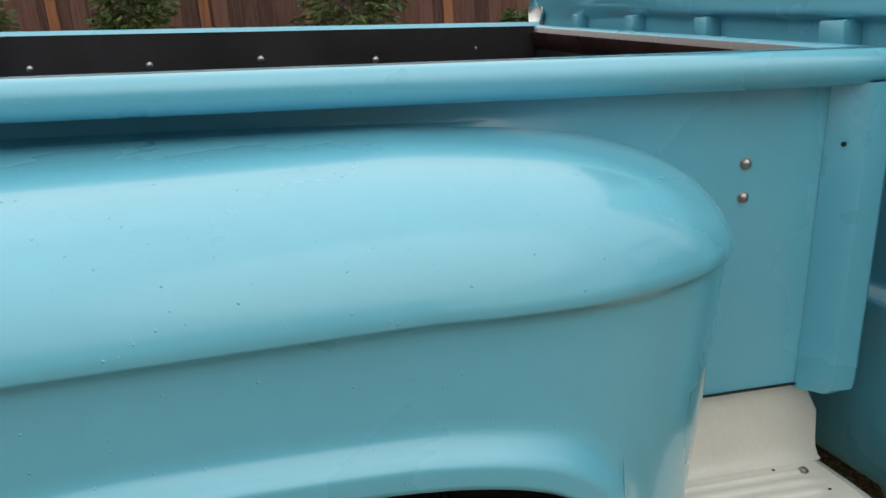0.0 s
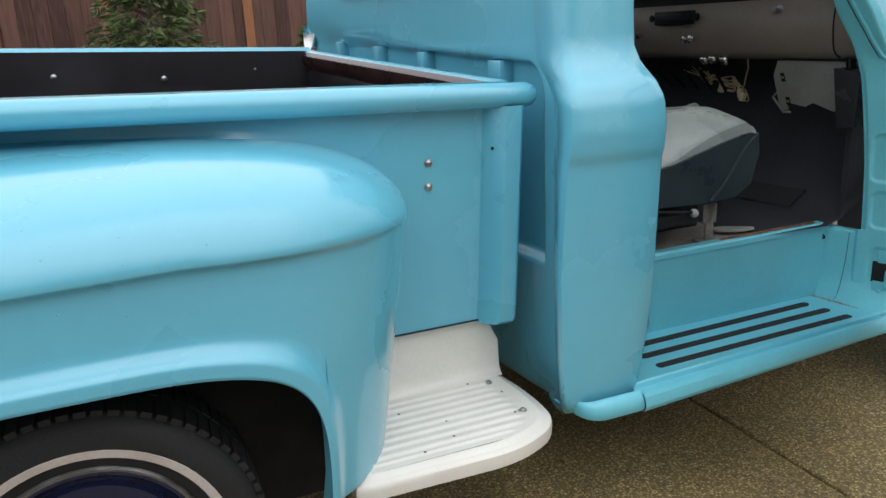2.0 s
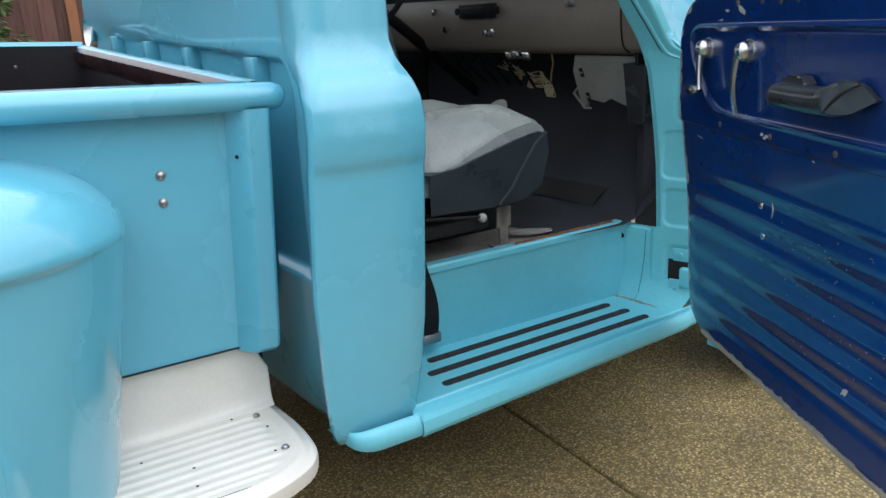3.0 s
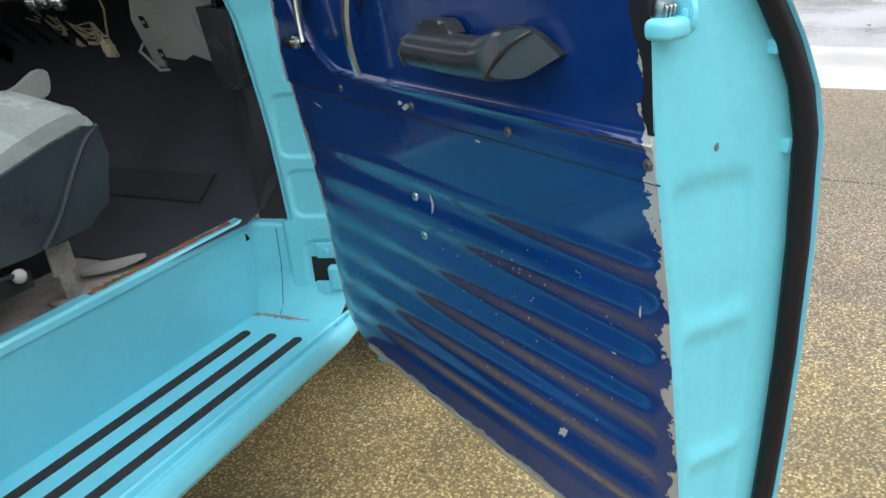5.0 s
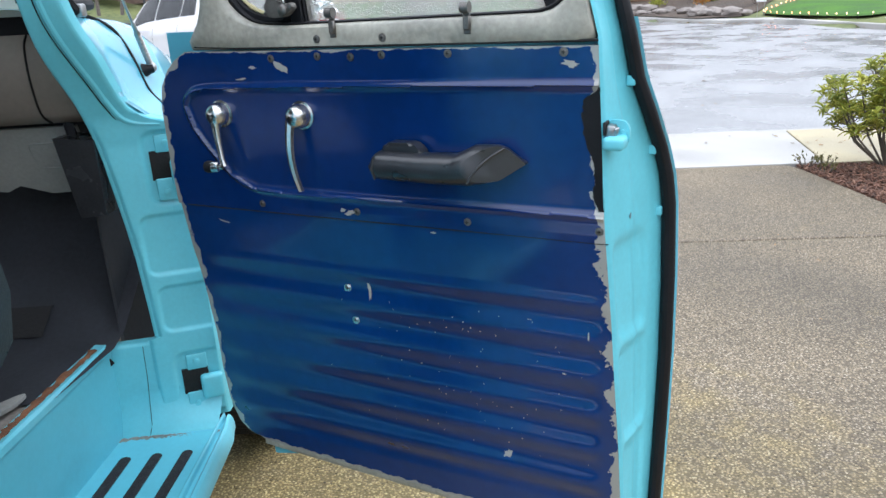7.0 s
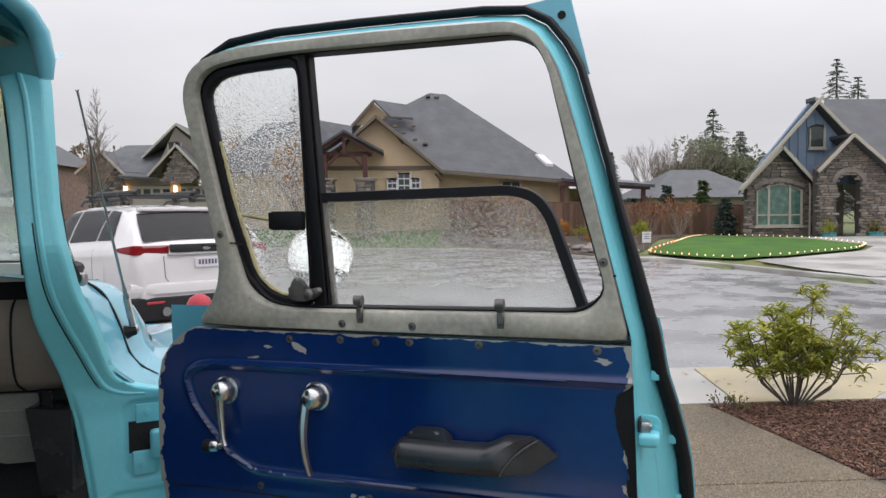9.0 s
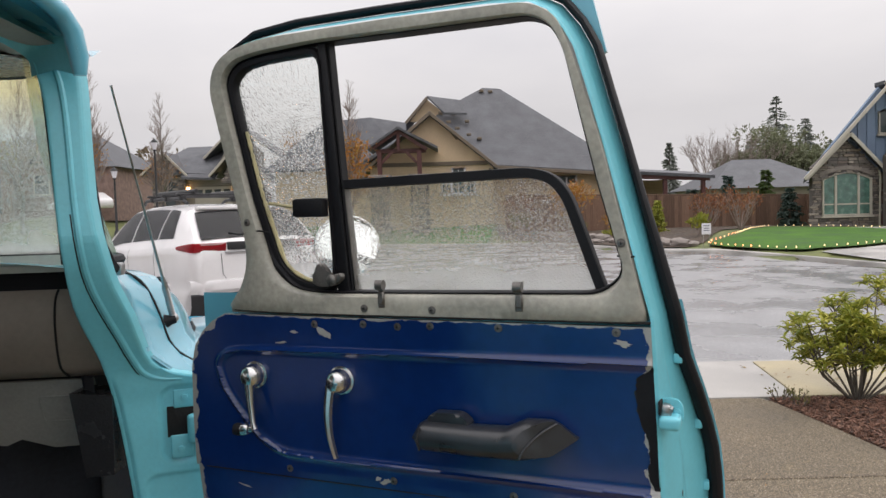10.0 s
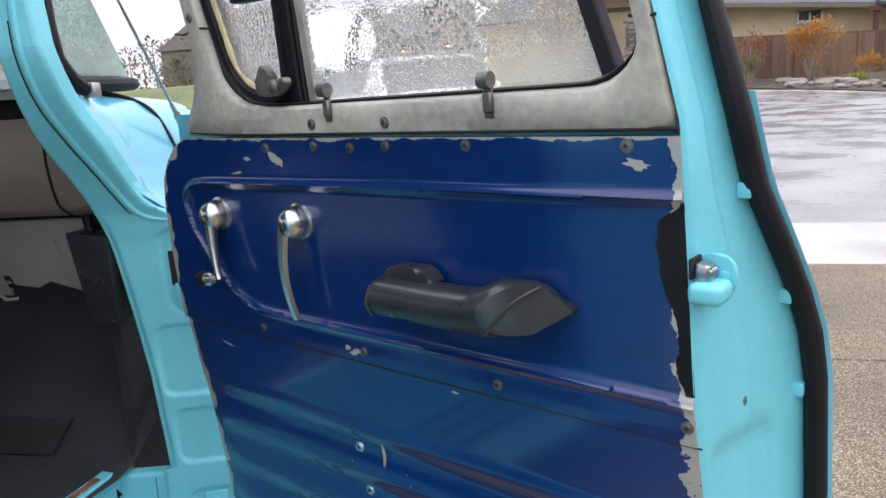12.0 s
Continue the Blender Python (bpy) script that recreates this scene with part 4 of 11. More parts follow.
for k in range(5):
    bm = bmesh.new()
    box(bm, 3.57, 3.60, MID - 0.52, MID + 0.52, 0.62 + 0.075 * k, 0.645 + 0.075 * k, 0.008)
    part("grille_bar", bm, WHITE, truck)
for y in (1.09, 2.49):
    bm = bmesh.new()
    lathe(bm, [(0.10, -0.03), (0.10, 0.012), (0.088, 0.018), (0.08, 0.012), (0.05, 0.026), (0.0001, 0.032)], Matrix.Translation((3.565, y, 0.86)) @ pose(0, 0, 0, 0, 90, 0), 28)
    part("headlight", bm, CHROME, truck)
bm = bmesh.new()
tube(bm, [(3.50, 0.86, 0.50), (3.62, 1.0, 0.50), (3.66, 1.3, 0.50), (3.66, 2.28, 0.50), (3.62, 2.58, 0.50), (3.50, 2.72, 0.50)], 0.055, 12)
part("bumper", bm, WHITE, truck)
# antenna
bm = bmesh.new()
A0, A1 = Vector((2.352, 1.028, 1.212)), Vector((2.037, 1.015, 1.715))
way = (A1 - A0).normalized()
tube(bm, [A0, A0 + way * 0.10, A0 + way * 0.095, A0 + way * 0.12, A0 + way * 0.125, A0 + way * 0.32, A0 + way * 0.33, A0 + way * 0.55, A1, A1 + way * 0.004], [0.0070, 0.0070, 0.005, 0.005, 0.0032, 0.0030, 0.0024, 0.0022, 0.0022, 0.004], 10)
antenna = part("antenna", bm, STEEL, truck, "telescopic steel antenna leaning back")
bm = bmesh.new()
for k in range(11):
    c = A0 + way * (0.014 + 0.0075 * k)
    lathe(bm, [(0.0070, -0.002), (0.0085, 0.0), (0.0070, 0.002)], Matrix.Translation(c) @ way.to_track_quat("Z", "Y").to_matrix().to_4x4(), 12)
part("antenna_spring", bm, STEEL, antenna, "coiled steel spring foot")
bm = bmesh.new()
bmesh.ops.create_uvsphere(bm, u_segments=12, v_segments=8, radius=0.013, matrix=Matrix.Translation(A0))
part("antenna_ball", bm, STEEL, antenna)
bm = bmesh.new()
lathe(bm, [(0.024, -0.012), (0.024, 0.004), (0.020, 0.010), (0.011, 0.030), (0.010, 0.040), (0.0001, 0.041)], Matrix.Translation((2.330, 1.056, 1.204)) @ Vector((0.40, -0.90, 0.15)).to_track_quat("Z", "Y").to_matrix().to_4x4(), 18)
part("antenna_base", bm, RUBBER, antenna, "black conical rubber foot")

# ---- cab interior ----
bm = bmesh.new()
rows = []
for y in [1.095 + 0.05 * i for i in range(30)]:
    s0 = -0.116 * (y - 1.1)
    rows.append([(2.26 + s0, y, 1.105), (2.155 + s0, y, 1.118), (2.132 + s0, y, 1.14), (2.122 + s0, y, 1.22), (2.128 + s0, y, 1.285), (2.145 + s0, y, 1.308)])
grid(bm, rows)
dash = part("dashboard", bm, DASH, truck, "taupe painted metal dashboard")
bm = bmesh.new()
rows = []
for y in [1.135 + 0.05 * i for i in range(29)]:
    s0 = -0.116 * (y - 1.1)
    rows.append([(2.148 + s0, y, 1.308), (2.175 + s0, y, 1.300), (2.178 + s0, y, 1.345), (2.150 + s0, y, 1.348)])
grid(bm, rows)
part("defroster_band", bm, RUBBER, dash, "black band along the dashboard")
bm = bmesh.new()
rows = []
for y in [1.135 + 0.05 * i for i in range(29)]:
    s0 = -0.116 * (y - 1.1)
    c = min(1.0, (abs(1.845 - y) / 0.775) ** 2)
    glass_x = 2.02 + s0 + 0.465 * math.sqrt(1 - c * c) ** 0.62
    rows.append([(2.146 + s0, y, 1.345), (2.138 + s0, y, 1.360), (2.150 + s0, y, 1.382), (min(2.30 + s0, glass_x), y, 1.376), (min(2.55 + s0, glass_x + 0.01), y, 1.366)])
grid(bm, rows)
part("dash_top", bm, DASH_TOP, dash, "pale grey dashboard top")
bm = bmesh.new()
tube(bm, spline([(2.133, 1.190, 1.307), (2.116, 1.190, 1.283), (2.1105, 1.190, 1.22), (2.120, 1.188, 1.145), (2.142, 1.180, 1.119)], 4), 0.0026, 6)
part("glovebox_seam", bm, UNDER, dash)
bm = bmesh.new()
tube(bm, [(2.09, 1.76, 1.30), (2.056, 1.76, 1.24), (2.058, 1.76, 1.16), (2.08, 1.76, 1.118)], 0.002, 6)
part("glovebox_seam", bm, UNDER, dash)
bm = bmesh.new()
lathe(bm, [(0.017, 0), (0.016, 0.006), (0.008, 0.008), (0.007, 0.02), (0.011, 0.022), (0.010, 0.030), (0.0001, 0.031)], Matrix.Translation((2.098, 1.392, 1.272)) @ pose(0, 0, 0, 0, -90, 0), 16)
part("glovebox_knob", bm, STEEL, dash, "steel glovebox latch knob")
bm = bmesh.new()
box(bm, 2.010, 2.07, 1.75, 1.94, 1.238, 1.288, 0.006)
box(bm, 2.005, 2.011, 1.77, 1.92, 1.251, 1.275, 0.002)
radio = part("radio", bm, RUBBER, dash, "black slot radio")
for y in (1.72, 1.97):
    bm = bmesh.new()
    lathe(bm, [(0.014, 0), (0.013, 0.014), (0.0001, 0.015)], Matrix.Translation((2.035, y, 1.263)) @ pose(0, 0, 0, 0, -90, 0), 14)
    part("radio_knob", bm, RUBBER, radio)
for y, z in ((1.745, 1.185), (2.02, 1.20), (2.10, 1.265)):
    bm = bmesh.new()
    lathe(bm, [(0.015, 0), (0.015, 0.004), (0.006, 0.008), (0.006, 0.022), (0.013, 0.025), (0.012, 0.036), (0.0001, 0.038)], Matrix.Translation((2.03, y, z)) @ pose(0, 0, 0, 0, -90, 0), 14)
    part("dash_knob", bm, CHROME, dash, "chrome dashboard knob")
# firewall, toe board, floor mat
bm = bmesh.new()
rows = []
for y in [1.10 + 0.125 * i for i in range(13)]:
    s0 = -0.116 * (y - 1.1)
    rows.append([(1.82 + s0, max(y, 1.12), 0.606), (2.06 + s0, y, 0.608), (2.12 + s0, y, 0.625), (2.36 + s0, y, 0.80), (2.42 + s0, max(y, 1.17), 0.88), (2.44 + s0, max(y, 1.19), 1.24)])
grid(bm, rows)
bmesh.ops.subdivide_edges(bm, edges=bm.edges, cuts=1)
part("floor_mat", bm, MAT_BLACK, truck, "black rubber floor mat and firewall lining", angle=50)
# step where the toe board's lining ends, darkened for its pocket shadow
bm = bmesh.new()
rows = []
for y in [1.285 + 0.1 * i for i in range(12)]:
    s0 = -0.116 * (y - 1.1)
    rows.append([(2.112 + s0, y, 0.628), (2.118 + s0, y, 0.636), (2.178 + s0, y, 0.680), (2.186 + s0, y, 0.675)])
grid(bm, rows)
part("toe_shadow_step", bm, TYRE, truck, "step at the foot of the toe board, darkened for its shadow", angle=30)
bm = bmesh.new()
grid(bm, [[(2.16, 1.13, 0.28), (2.15, 1.13, 0.9), (2.13, 1.15, 1.12)], [(2.46, 1.15, 0.28), (2.46, 1.14, 0.9), (2.46, 1.16, 1.12)]])
grid(bm, [[(2.112, 1.108, 0.28), (2.112, 1.108, 0.9), (2.112, 1.115, 1.12)], [(2.17, 1.128, 0.28), (2.16, 1.13, 0.9), (2.14, 1.15, 1.12)]])
part("kick_panel", bm, MAT_BLACK, truck)
bm = bmesh.new()
box(bm, 2.04, 2.15, 1.165, 1.24, 0.36, 0.600)
part("sill_end", bm, MAT_BLACK, truck)
# grey fibre board and dark box under the dash
bm = bmesh.new()
a = [(-0.02, 0.0), (0.27, 0.0), (0.30, -0.055), (0.305, -0.185), (0.275, -0.188), (0.265, -0.155), (0.20, -0.168), (0.165, -0.150), (0.10, -0.178), (0.02, -0.176), (-0.02, -0.15)]
m = Matrix(((-0.116, -0.36, -0.93, 2.178), (0.993, 0, -0.10, 1.165), (0, 0.93, -0.36, 1.108), (0, 0, 0, 1)))
slab(bm, a, m, 0.006, 0.001, 1)
board = part("fibre_board", bm, BOARD, truck, "torn grey fibre board under the dash")
for ya, za in ((0.262, -0.060), (0.262, -0.150)):
    bm = bmesh.new()
    box(bm, ya - 0.008, ya + 0.008, za - 0.016, za + 0.016, 0.0058, 0.0068, 0, 1, m)
    slot = part("board_slot", bm, UNDER, board, "dark punched slot")
    bm = bmesh.new()
    box(bm, ya - 0.004, ya + 0.005, za - 0.004, za + 0.004, 0.0068, 0.0085, 0.001, 1, m)
    part("slot_tab", bm, BOARD, slot)
bm = bmesh.new()
tube(bm, [m @ Vector(p) for p in ((0.285, -0.11, 0.02), (0.30, -0.125, 0.03), (0.27, -0.18, 0.03), (0.25, -0.185, 0.02))], 0.004, 6)
part("board_hook", bm, BOARD, board)
bm = bmesh.new()
o = rounded([(0.03, -0.105), (0.105, -0.105), (0.105, -0.04), (0.03, -0.04)], 0.012, 4)
tube(bm, [m @ Vector((p[0], p[1], 0.007)) for p in o + o[:1]], 0.0018, 6, caps=False)
part("board_embossing", bm, BOARD, board)
bm = bmesh.new()
slab(bm, [(1.070, 1.085), (1.160, 1.092), (1.132, 0.912), (1.072, 0.918)], Matrix(((0, 0, 1, 2.095), (1, 0, 0, 0), (0, 1, 0, 0), (0, 0, 0, 1))), 0.09, 0.004)
part("heater_box", bm, VINYL, truck, "dark grey box beside the kick panel")
# loose wires and steering column clutter
rng = random.Random(21)
bm = bmesh.new()
for k in range(7):
    pts = [(2.24, 2.02 - 0.02 * k, 1.050 + 0.006 * (k % 3)), (2.25, 1.93 - 0.012 * k, 1.022 - 0.006 * (k % 4)), (2.255, 1.85 + 0.006 * k, 1.018 + 0.008 * (k % 3)), (2.25, 1.80 - 0.004 * k, 0.985 + 0.007 * k), (2.26, 1.765, 0.972 + 0.010 * k), (2.255, 1.745 + 0.003 * k, 1.005 + 0.004 * k), (2.255, 1.722 - 0.004 * (k % 3), 0.995)]
    tube(bm, spline([Vector(p) + Vector((rng.uniform(-0.01, 0.01), rng.uniform(-0.012, 0.012), rng.uniform(-0.008, 0.008))) for p in pts], 4), 0.0024, 5)
tube(bm, [(2.255, 1.70, 1.00), (2.25, 1.69, 1.03), (2.24, 1.668, 1.07), (2.22, 1.655, 1.115)], 0.003, 5)
tube(bm, spline([(2.25, 1.69, 0.99), (2.24, 1.668, 0.975), (2.245, 1.662, 0.95), (2.25, 1.685, 0.945)], 4), 0.0024, 5)
for dy, dz, tl in ((-0.052, -0.008, 8), (-0.032, 0.004, -14), (0.058, 0.018, 20)):
    box(bm, -0.010, 0.010, -0.011, 0.011, -0.034, 0.0, 0.004, 2, Matrix.Translation((2.255, 1.752 + dy, 0.985 + dz)) @ pose(0, 0, 0, tl, 6, 10))
tagged(part("wire_bundle", bm, WIRE, truck, "tangle of ivory loose wires"), kind="stuff")
bm = bmesh.new()
tube(bm, [(2.40, 2.28, 0.85), (1.95, 2.20, 1.18), (1.78, 2.17, 1.30)], 0.022, 10)
for k in range(6):
    tube(bm, [(2.20, 1.75 + 0.09 * k, 1.09), (2.18, 1.77 + 0.09 * k, 1.05), (2.24, 1.78 + 0.08 * k, 0.98)], 0.006, 6)
part("steering_column", bm, RUBBER, truck)
# pale paddle on a floor lever beside the seat
bm = bmesh.new()
tube(bm, spline([(2.13, 1.80, 0.62), (2.10, 1.78, 0.76), (2.05, 1.755, 0.885)], 4), 0.008, 8)
brake = part("floor_lever", bm, STEEL, truck, "steel floor lever with a pale paddle")
bm = bmesh.new()
slab(bm, smooth_loop([(1.955, 0.905), (2.000, 0.920), (2.040, 0.940), (2.066, 0.948), (2.082, 0.935), (2.080, 0.905), (2.070, 0.885), (2.050, 0.878), (2.005, 0.885)], 4), Matrix(((1, 0, 0, 0), (0, 0, 1, 1.742), (0, 1, 0, 0), (0, 0, 0, 1))), 0.024, 0.008, 3)
part("lever_paddle", bm, DASH_TOP, brake, "pale moulded paddle")
bm = bmesh.new()
c = Vector((1.77, 2.17, 1.31))
ax = Vector((-0.75, -0.05, 0.62)).normalized()
u = ax.cross(Vector((0, 1, 0))).normalized()
v = ax.cross(u)
tube(bm, [c + 0.205 * (math.cos(t) * u + math.sin(t) * v) for t in [2 * math.pi * k / 40 for k in range(41)]], 0.011, 8, caps=False)
for t in (0.3, 2.4, 4.5):
    tube(bm, [c, c + 0.205 * (math.cos(t) * u + math.sin(t) * v)], 0.009, 6)
part("steering_wheel", bm, RUBBER, truck)
for y, z in ((1.70, 1.112), (1.64, 1.108), (1.745, 1.108)):
    bm = bmesh.new()
    bmesh.ops.create_uvsphere(bm, u_segments=14, v_segments=10, radius=0.022, matrix=Matrix.Translation((2.10, y, z)))
    part("heater_control", bm, CHROME, truck)
# seat
bm = bmesh.new()
rows = []
SEC = [(1.36, 0.785), (1.36, 0.89), (1.40, 0.962), (1.46, 0.974), (1.52, 0.981), (1.60, 0.986), (1.67, 0.985), (1.72, 0.978), (1.758, 0.960), (1.774, 0.935), (1.777, 0.900)]
for i in range(41):
    g = i / 40
    g = g ** 1.7
    y = 1.112 + g * 1.38
    d = sstep(0.0, 0.035, min(g, 1 - g))
    rows.append([(1.58 + (x - 1.58) * (0.93 + 0.07 * d) - 0.116 * (y - 1.105), y, 0.812 + (z - 0.80) * (0.90 + 0.10 * d) + (0.006 * math.sin(y * 26) * d + 0.004 * math.sin(x * 31 + y * 9) if 0.9 < z else 0) - (0.088 * sstep(1.74, 1.40, x) + 0.012) * (1 - sstep(-0.03, 0.17, y - 1.112)) * (1 if z > 0.8 else 0)) for x, z in SEC])
vr = grid(bm, rows)
bm.faces.new(vr[0])
seat = part("seat_cushion", bm, SEAT_TOP, truck, "grey vinyl bench seat cover", angle=60)
bm = bmesh.new()
rows = []
SEC2 = [(1.36, 0.852), (1.45, 0.856), (1.55, 0.866), (1.66, 0.890), (1.735, 0.912), (1.765, 0.905), (1.772, 0.85), (1.745, 0.785), (1.69, 0.752), (1.56, 0.745), (1.40, 0.752), (1.36, 0.752)]
for i in range(21):
    g = i / 20
    y = 1.102 + g * 1.39
    d = sstep(0.0, 0.03, min(g, 1 - g))
    rows.append([(1.58 + (x - 1.58) * (0.95 + 0.05 * d) - 0.116 * (y - 1.102), y, z + ((0.008 + 0.024 * sstep(1.40, 1.60, x) - 0.010 * sstep(1.66, 1.76, x)) if z > 0.84 else 0)) for x, z in SEC2])
vr = grid(bm, rows)
bm.faces.new(vr[0])
part("seat_base_cover", bm, SEAT_SIDE, seat, "dark vinyl seat skirt")
bm = bmesh.new()
tube(bm, spline([(1.757, 1.108, 0.930), (1.715, 1.100, 0.905), (1.668, 1.096, 0.850), (1.628, 1.094, 0.795), (1.585, 1.096, 0.752)], 3), 0.0045, 6)
part("seat_piping", bm, SEAT_SIDE, seat)
bm = bmesh.new()
rows = []
for i in range(21):
    g = i / 20
    y = 1.16 + g * 1.33
    d = sstep(0.0, 0.04, min(g, 1 - g))
    s0 = -0.116 * (y - 1.15)
    rows.append([(1.14 + s0, y, 0.80), (1.42 * d + 1.36 * (1 - d) + s0, y, 0.86), (1.37 + s0, y, 1.0), (1.30 + s0, y, 1.30), (1.25 + s0, y, 1.36), (1.18 + s0, y, 1.36)])
vr = grid(bm, rows)
bm.faces.new(vr[0])
part("seat_backrest", bm, SEAT_SIDE, seat)
bm = bmesh.new()
box(bm, 1.30, 1.75, 1.34, 1.38, 0.60, 0.72, 0.004)
box(bm, 1.30, 1.56, 1.115, 1.14, 0.685, 0.72, 0.004)
part("seat_frame", bm, UNDER, seat)
bm = bmesh.new()
box(bm, 1.635, 1.665, 1.168, 1.176, 0.602, 0.72, 0.003)
box(bm, 1.625, 1.675, 1.168, 1.174, 0.66, 0.72, 0.002)
box(bm, 1.61, 1.70, 1.16, 1.20, 0.602, 0.609, 0.003)
part("seat_bracket", bm, FLOOR_TAN, seat, "dusty worn seat bracket")
bm = bmesh.new()
bmesh.ops.create_uvsphere(bm, u_segments=14, v_segments=10, radius=0.013, matrix=Matrix.Translation((1.53, 1.100, 0.722)))
lever_knob = bm
bm = bmesh.new()
tube(bm, [(1.30, 1.10, 0.752), (1.40, 1.097, 0.742), (1.53, 1.098, 0.726)], 0.004, 6)
lever = part("seat_lever", bm, UNDER, seat)
part("lever_knob", lever_knob, BOARD, lever, "pale knob of the seat lever")
bm = bmesh.new()
slab(bm, smooth_loop([(1.712, 1.232), (1.745, 1.190), (1.80, 1.172), (1.836, 1.178), (1.80, 1.205), (1.755, 1.235)], 4), Matrix.Translation((0, 0, 0.613)), 0.008, 0.002, 1)
part("buckle_plate", bm, BOARD, truck, "loose pale metal plate on the cab floor")
bm = bmesh.new()
line = spline([(1.27, 1.175, 0.80), (1.305, 1.150, 0.72), (1.326, 1.112, 0.64), (1.338, 1.100, 0.57), (1.344, 1.099, 0.49), (1.348, 1.100, 0.425)], 4)
rows = []
for k, (x, y, z) in enumerate(line):
    w = 0.026 + 0.006 * math.sin(k * 0.5)
    rows.append([(x - w, y - 0.003, z), (x, y - 0.008, z), (x + w, y - 0.003, z), (x + w, y + 0.004, z), (x - w, y + 0.004, z)])
grid(bm, rows, closed=True)
strap = part("belt_strap", bm, RUBBER, truck, "black seat belt strap hanging over the sill")
bm = bmesh.new()
box(bm, 1.322, 1.378, 1.090, 1.106, 0.400, 0.428, 0.004)
part("belt_tongue", bm, STEEL, strap)
# flat black case lying on the seat
case = thing("black_case", "flat black case lying on a folded paper on the grey seat", "case", (1.50, 1.62, 0.985))
case.matrix_world = pose(1.500, 1.60, 0.984, 0, 0, 22)
bm = bmesh.new()
box(bm, -0.10, 0.075, -0.055, 0.055, 0.008, 0.030, 0.004, 2)
part("case_body", bm, RUBBER, case)
bm = bmesh.new()
box(bm, -0.115, 0.02, -0.085, 0.04, 0.0, 0.004, 0.001, 1)
part("folded_paper", bm, BOARD, case, "pale folded paper edge")

# wet glass: clear panes with small drops, each a lens of its own
def wet_glass(mat, tint, drop_scale, cover, haze):
    mat.use_nodes = True
    nodes, links = mat.node_tree.nodes, mat.node_tree.links
    nodes.clear()
    out = nodes.new("ShaderNodeOutputMaterial")
    clear = nodes.new("ShaderNodeBsdfTransparent")
    clear.inputs["Color"].default_value = (*tint, 1)
    drop = nodes.new("ShaderNodeBsdfRefraction")
    drop.inputs["IOR"].default_value = 1.15
    drop.inputs["Roughness"].default_value = 0.0
    drop.inputs["Color"].default_value = (*tint, 1)
    co = nodes.new("ShaderNodeTexCoord")
    vo = nodes.new("ShaderNodeTexVoronoi")
    vo.inputs["Scale"].default_value = drop_scale
    sep = nodes.new("ShaderNodeSeparateColor")
    links.new(co.outputs["Object"], vo.inputs["Vector"])
    links.new(vo.outputs["Color"], sep.inputs["Color"])
    # each drop has its own size; some cells stay dry
    reach = nodes.new("ShaderNodeMapRange")
    reach.inputs["To Min"].default_value, reach.inputs["To Max"].default_value = cover[0], cover[1]
    links.new(sep.outputs[0], reach.inputs["Value"])
    wet = nodes.new("ShaderNodeMath")
    wet.operation = "LESS_THAN"
    links.new(vo.outputs["Distance"], wet.inputs[0])
    links.new(reach.outputs[0], wet.inputs[1])
    dome = nodes.new("ShaderNodeMath")
    dome.operation = "MULTIPLY"
    links.new(vo.outputs["Distance"], dome.inputs[0])
    links.new(vo.outputs["Distance"], dome.inputs[1])
    bump = nodes.new("ShaderNodeBump")
    bump.inputs["Strength"].default_value = 1.0
    bump.inputs["Distance"].default_value = 0.62 / drop_scale
    bump.invert = True
    links.new(dome.outputs[0], bump.inputs["Height"])
    links.new(bump.outputs["Normal"], drop.inputs["Normal"])
    mix = nodes.new("ShaderNodeMixShader")
    links.new(wet.outputs[0], mix.inputs[0])
    links.new(clear.outputs[0], mix.inputs[1])
    links.new(drop.outputs[0], mix.inputs[2])
    gloss = nodes.new("ShaderNodeBsdfGlossy")
    gloss.inputs["Roughness"].default_value = 0.03
    mix2 = nodes.new("ShaderNodeMixShader")
    mix2.inputs[0].default_value = 0.035
    links.new(mix.outputs[0], mix2.inputs[1])
    links.new(gloss.outputs[0], mix2.inputs[2])
    fog = nodes.new("ShaderNodeBsdfTranslucent")
    fog.inputs["Color"].default_value = (0.95, 0.97, 0.94, 1)
    film = nodes.new("ShaderNodeTexNoise")
    film.inputs["Scale"].default_value = 9.0
    film.inputs["Detail"].default_value = 5.0
    links.new(co.outputs["Object"], film.inputs["Vector"])
    amount = nodes.new("ShaderNodeMapRange")
    amount.inputs["From Min"].default_value, amount.inputs["From Max"].default_value = 0.35, 0.65
    amount.inputs["To Min"].default_value, amount.inputs["To Max"].default_value = haze[0], haze[1]
    links.new(film.outputs["Fac"], amount.inputs["Value"])
    # the translucent film thickens towards the foot of the pane
    place = nodes.new("ShaderNodeSeparateXYZ")
    links.new(co.outputs["Object"], place.inputs[0])
    foot = nodes.new("ShaderNodeMapRange")
    foot.inputs["From Min"].default_value, foot.inputs["From Max"].default_value = 1.33, 1.47
    foot.inputs["To Min"].default_value, foot.inputs["To Max"].default_value = 0.22, 0.0
    links.new(place.outputs["Z"], foot.inputs["Value"])
    total = nodes.new("ShaderNodeMath")
    total.operation = "ADD"
    links.new(amount.outputs[0], total.inputs[0])
    links.new(foot.outputs[0], total.inputs[1])
    mix3 = nodes.new("ShaderNodeMixShader")
    links.new(total.outputs[0], mix3.inputs[0])
    links.new(mix2.outputs[0], mix3.inputs[1])
    links.new(fog.outputs[0], mix3.inputs[2])
    links.new(mix3.outputs[0], out.inputs["Surface"])


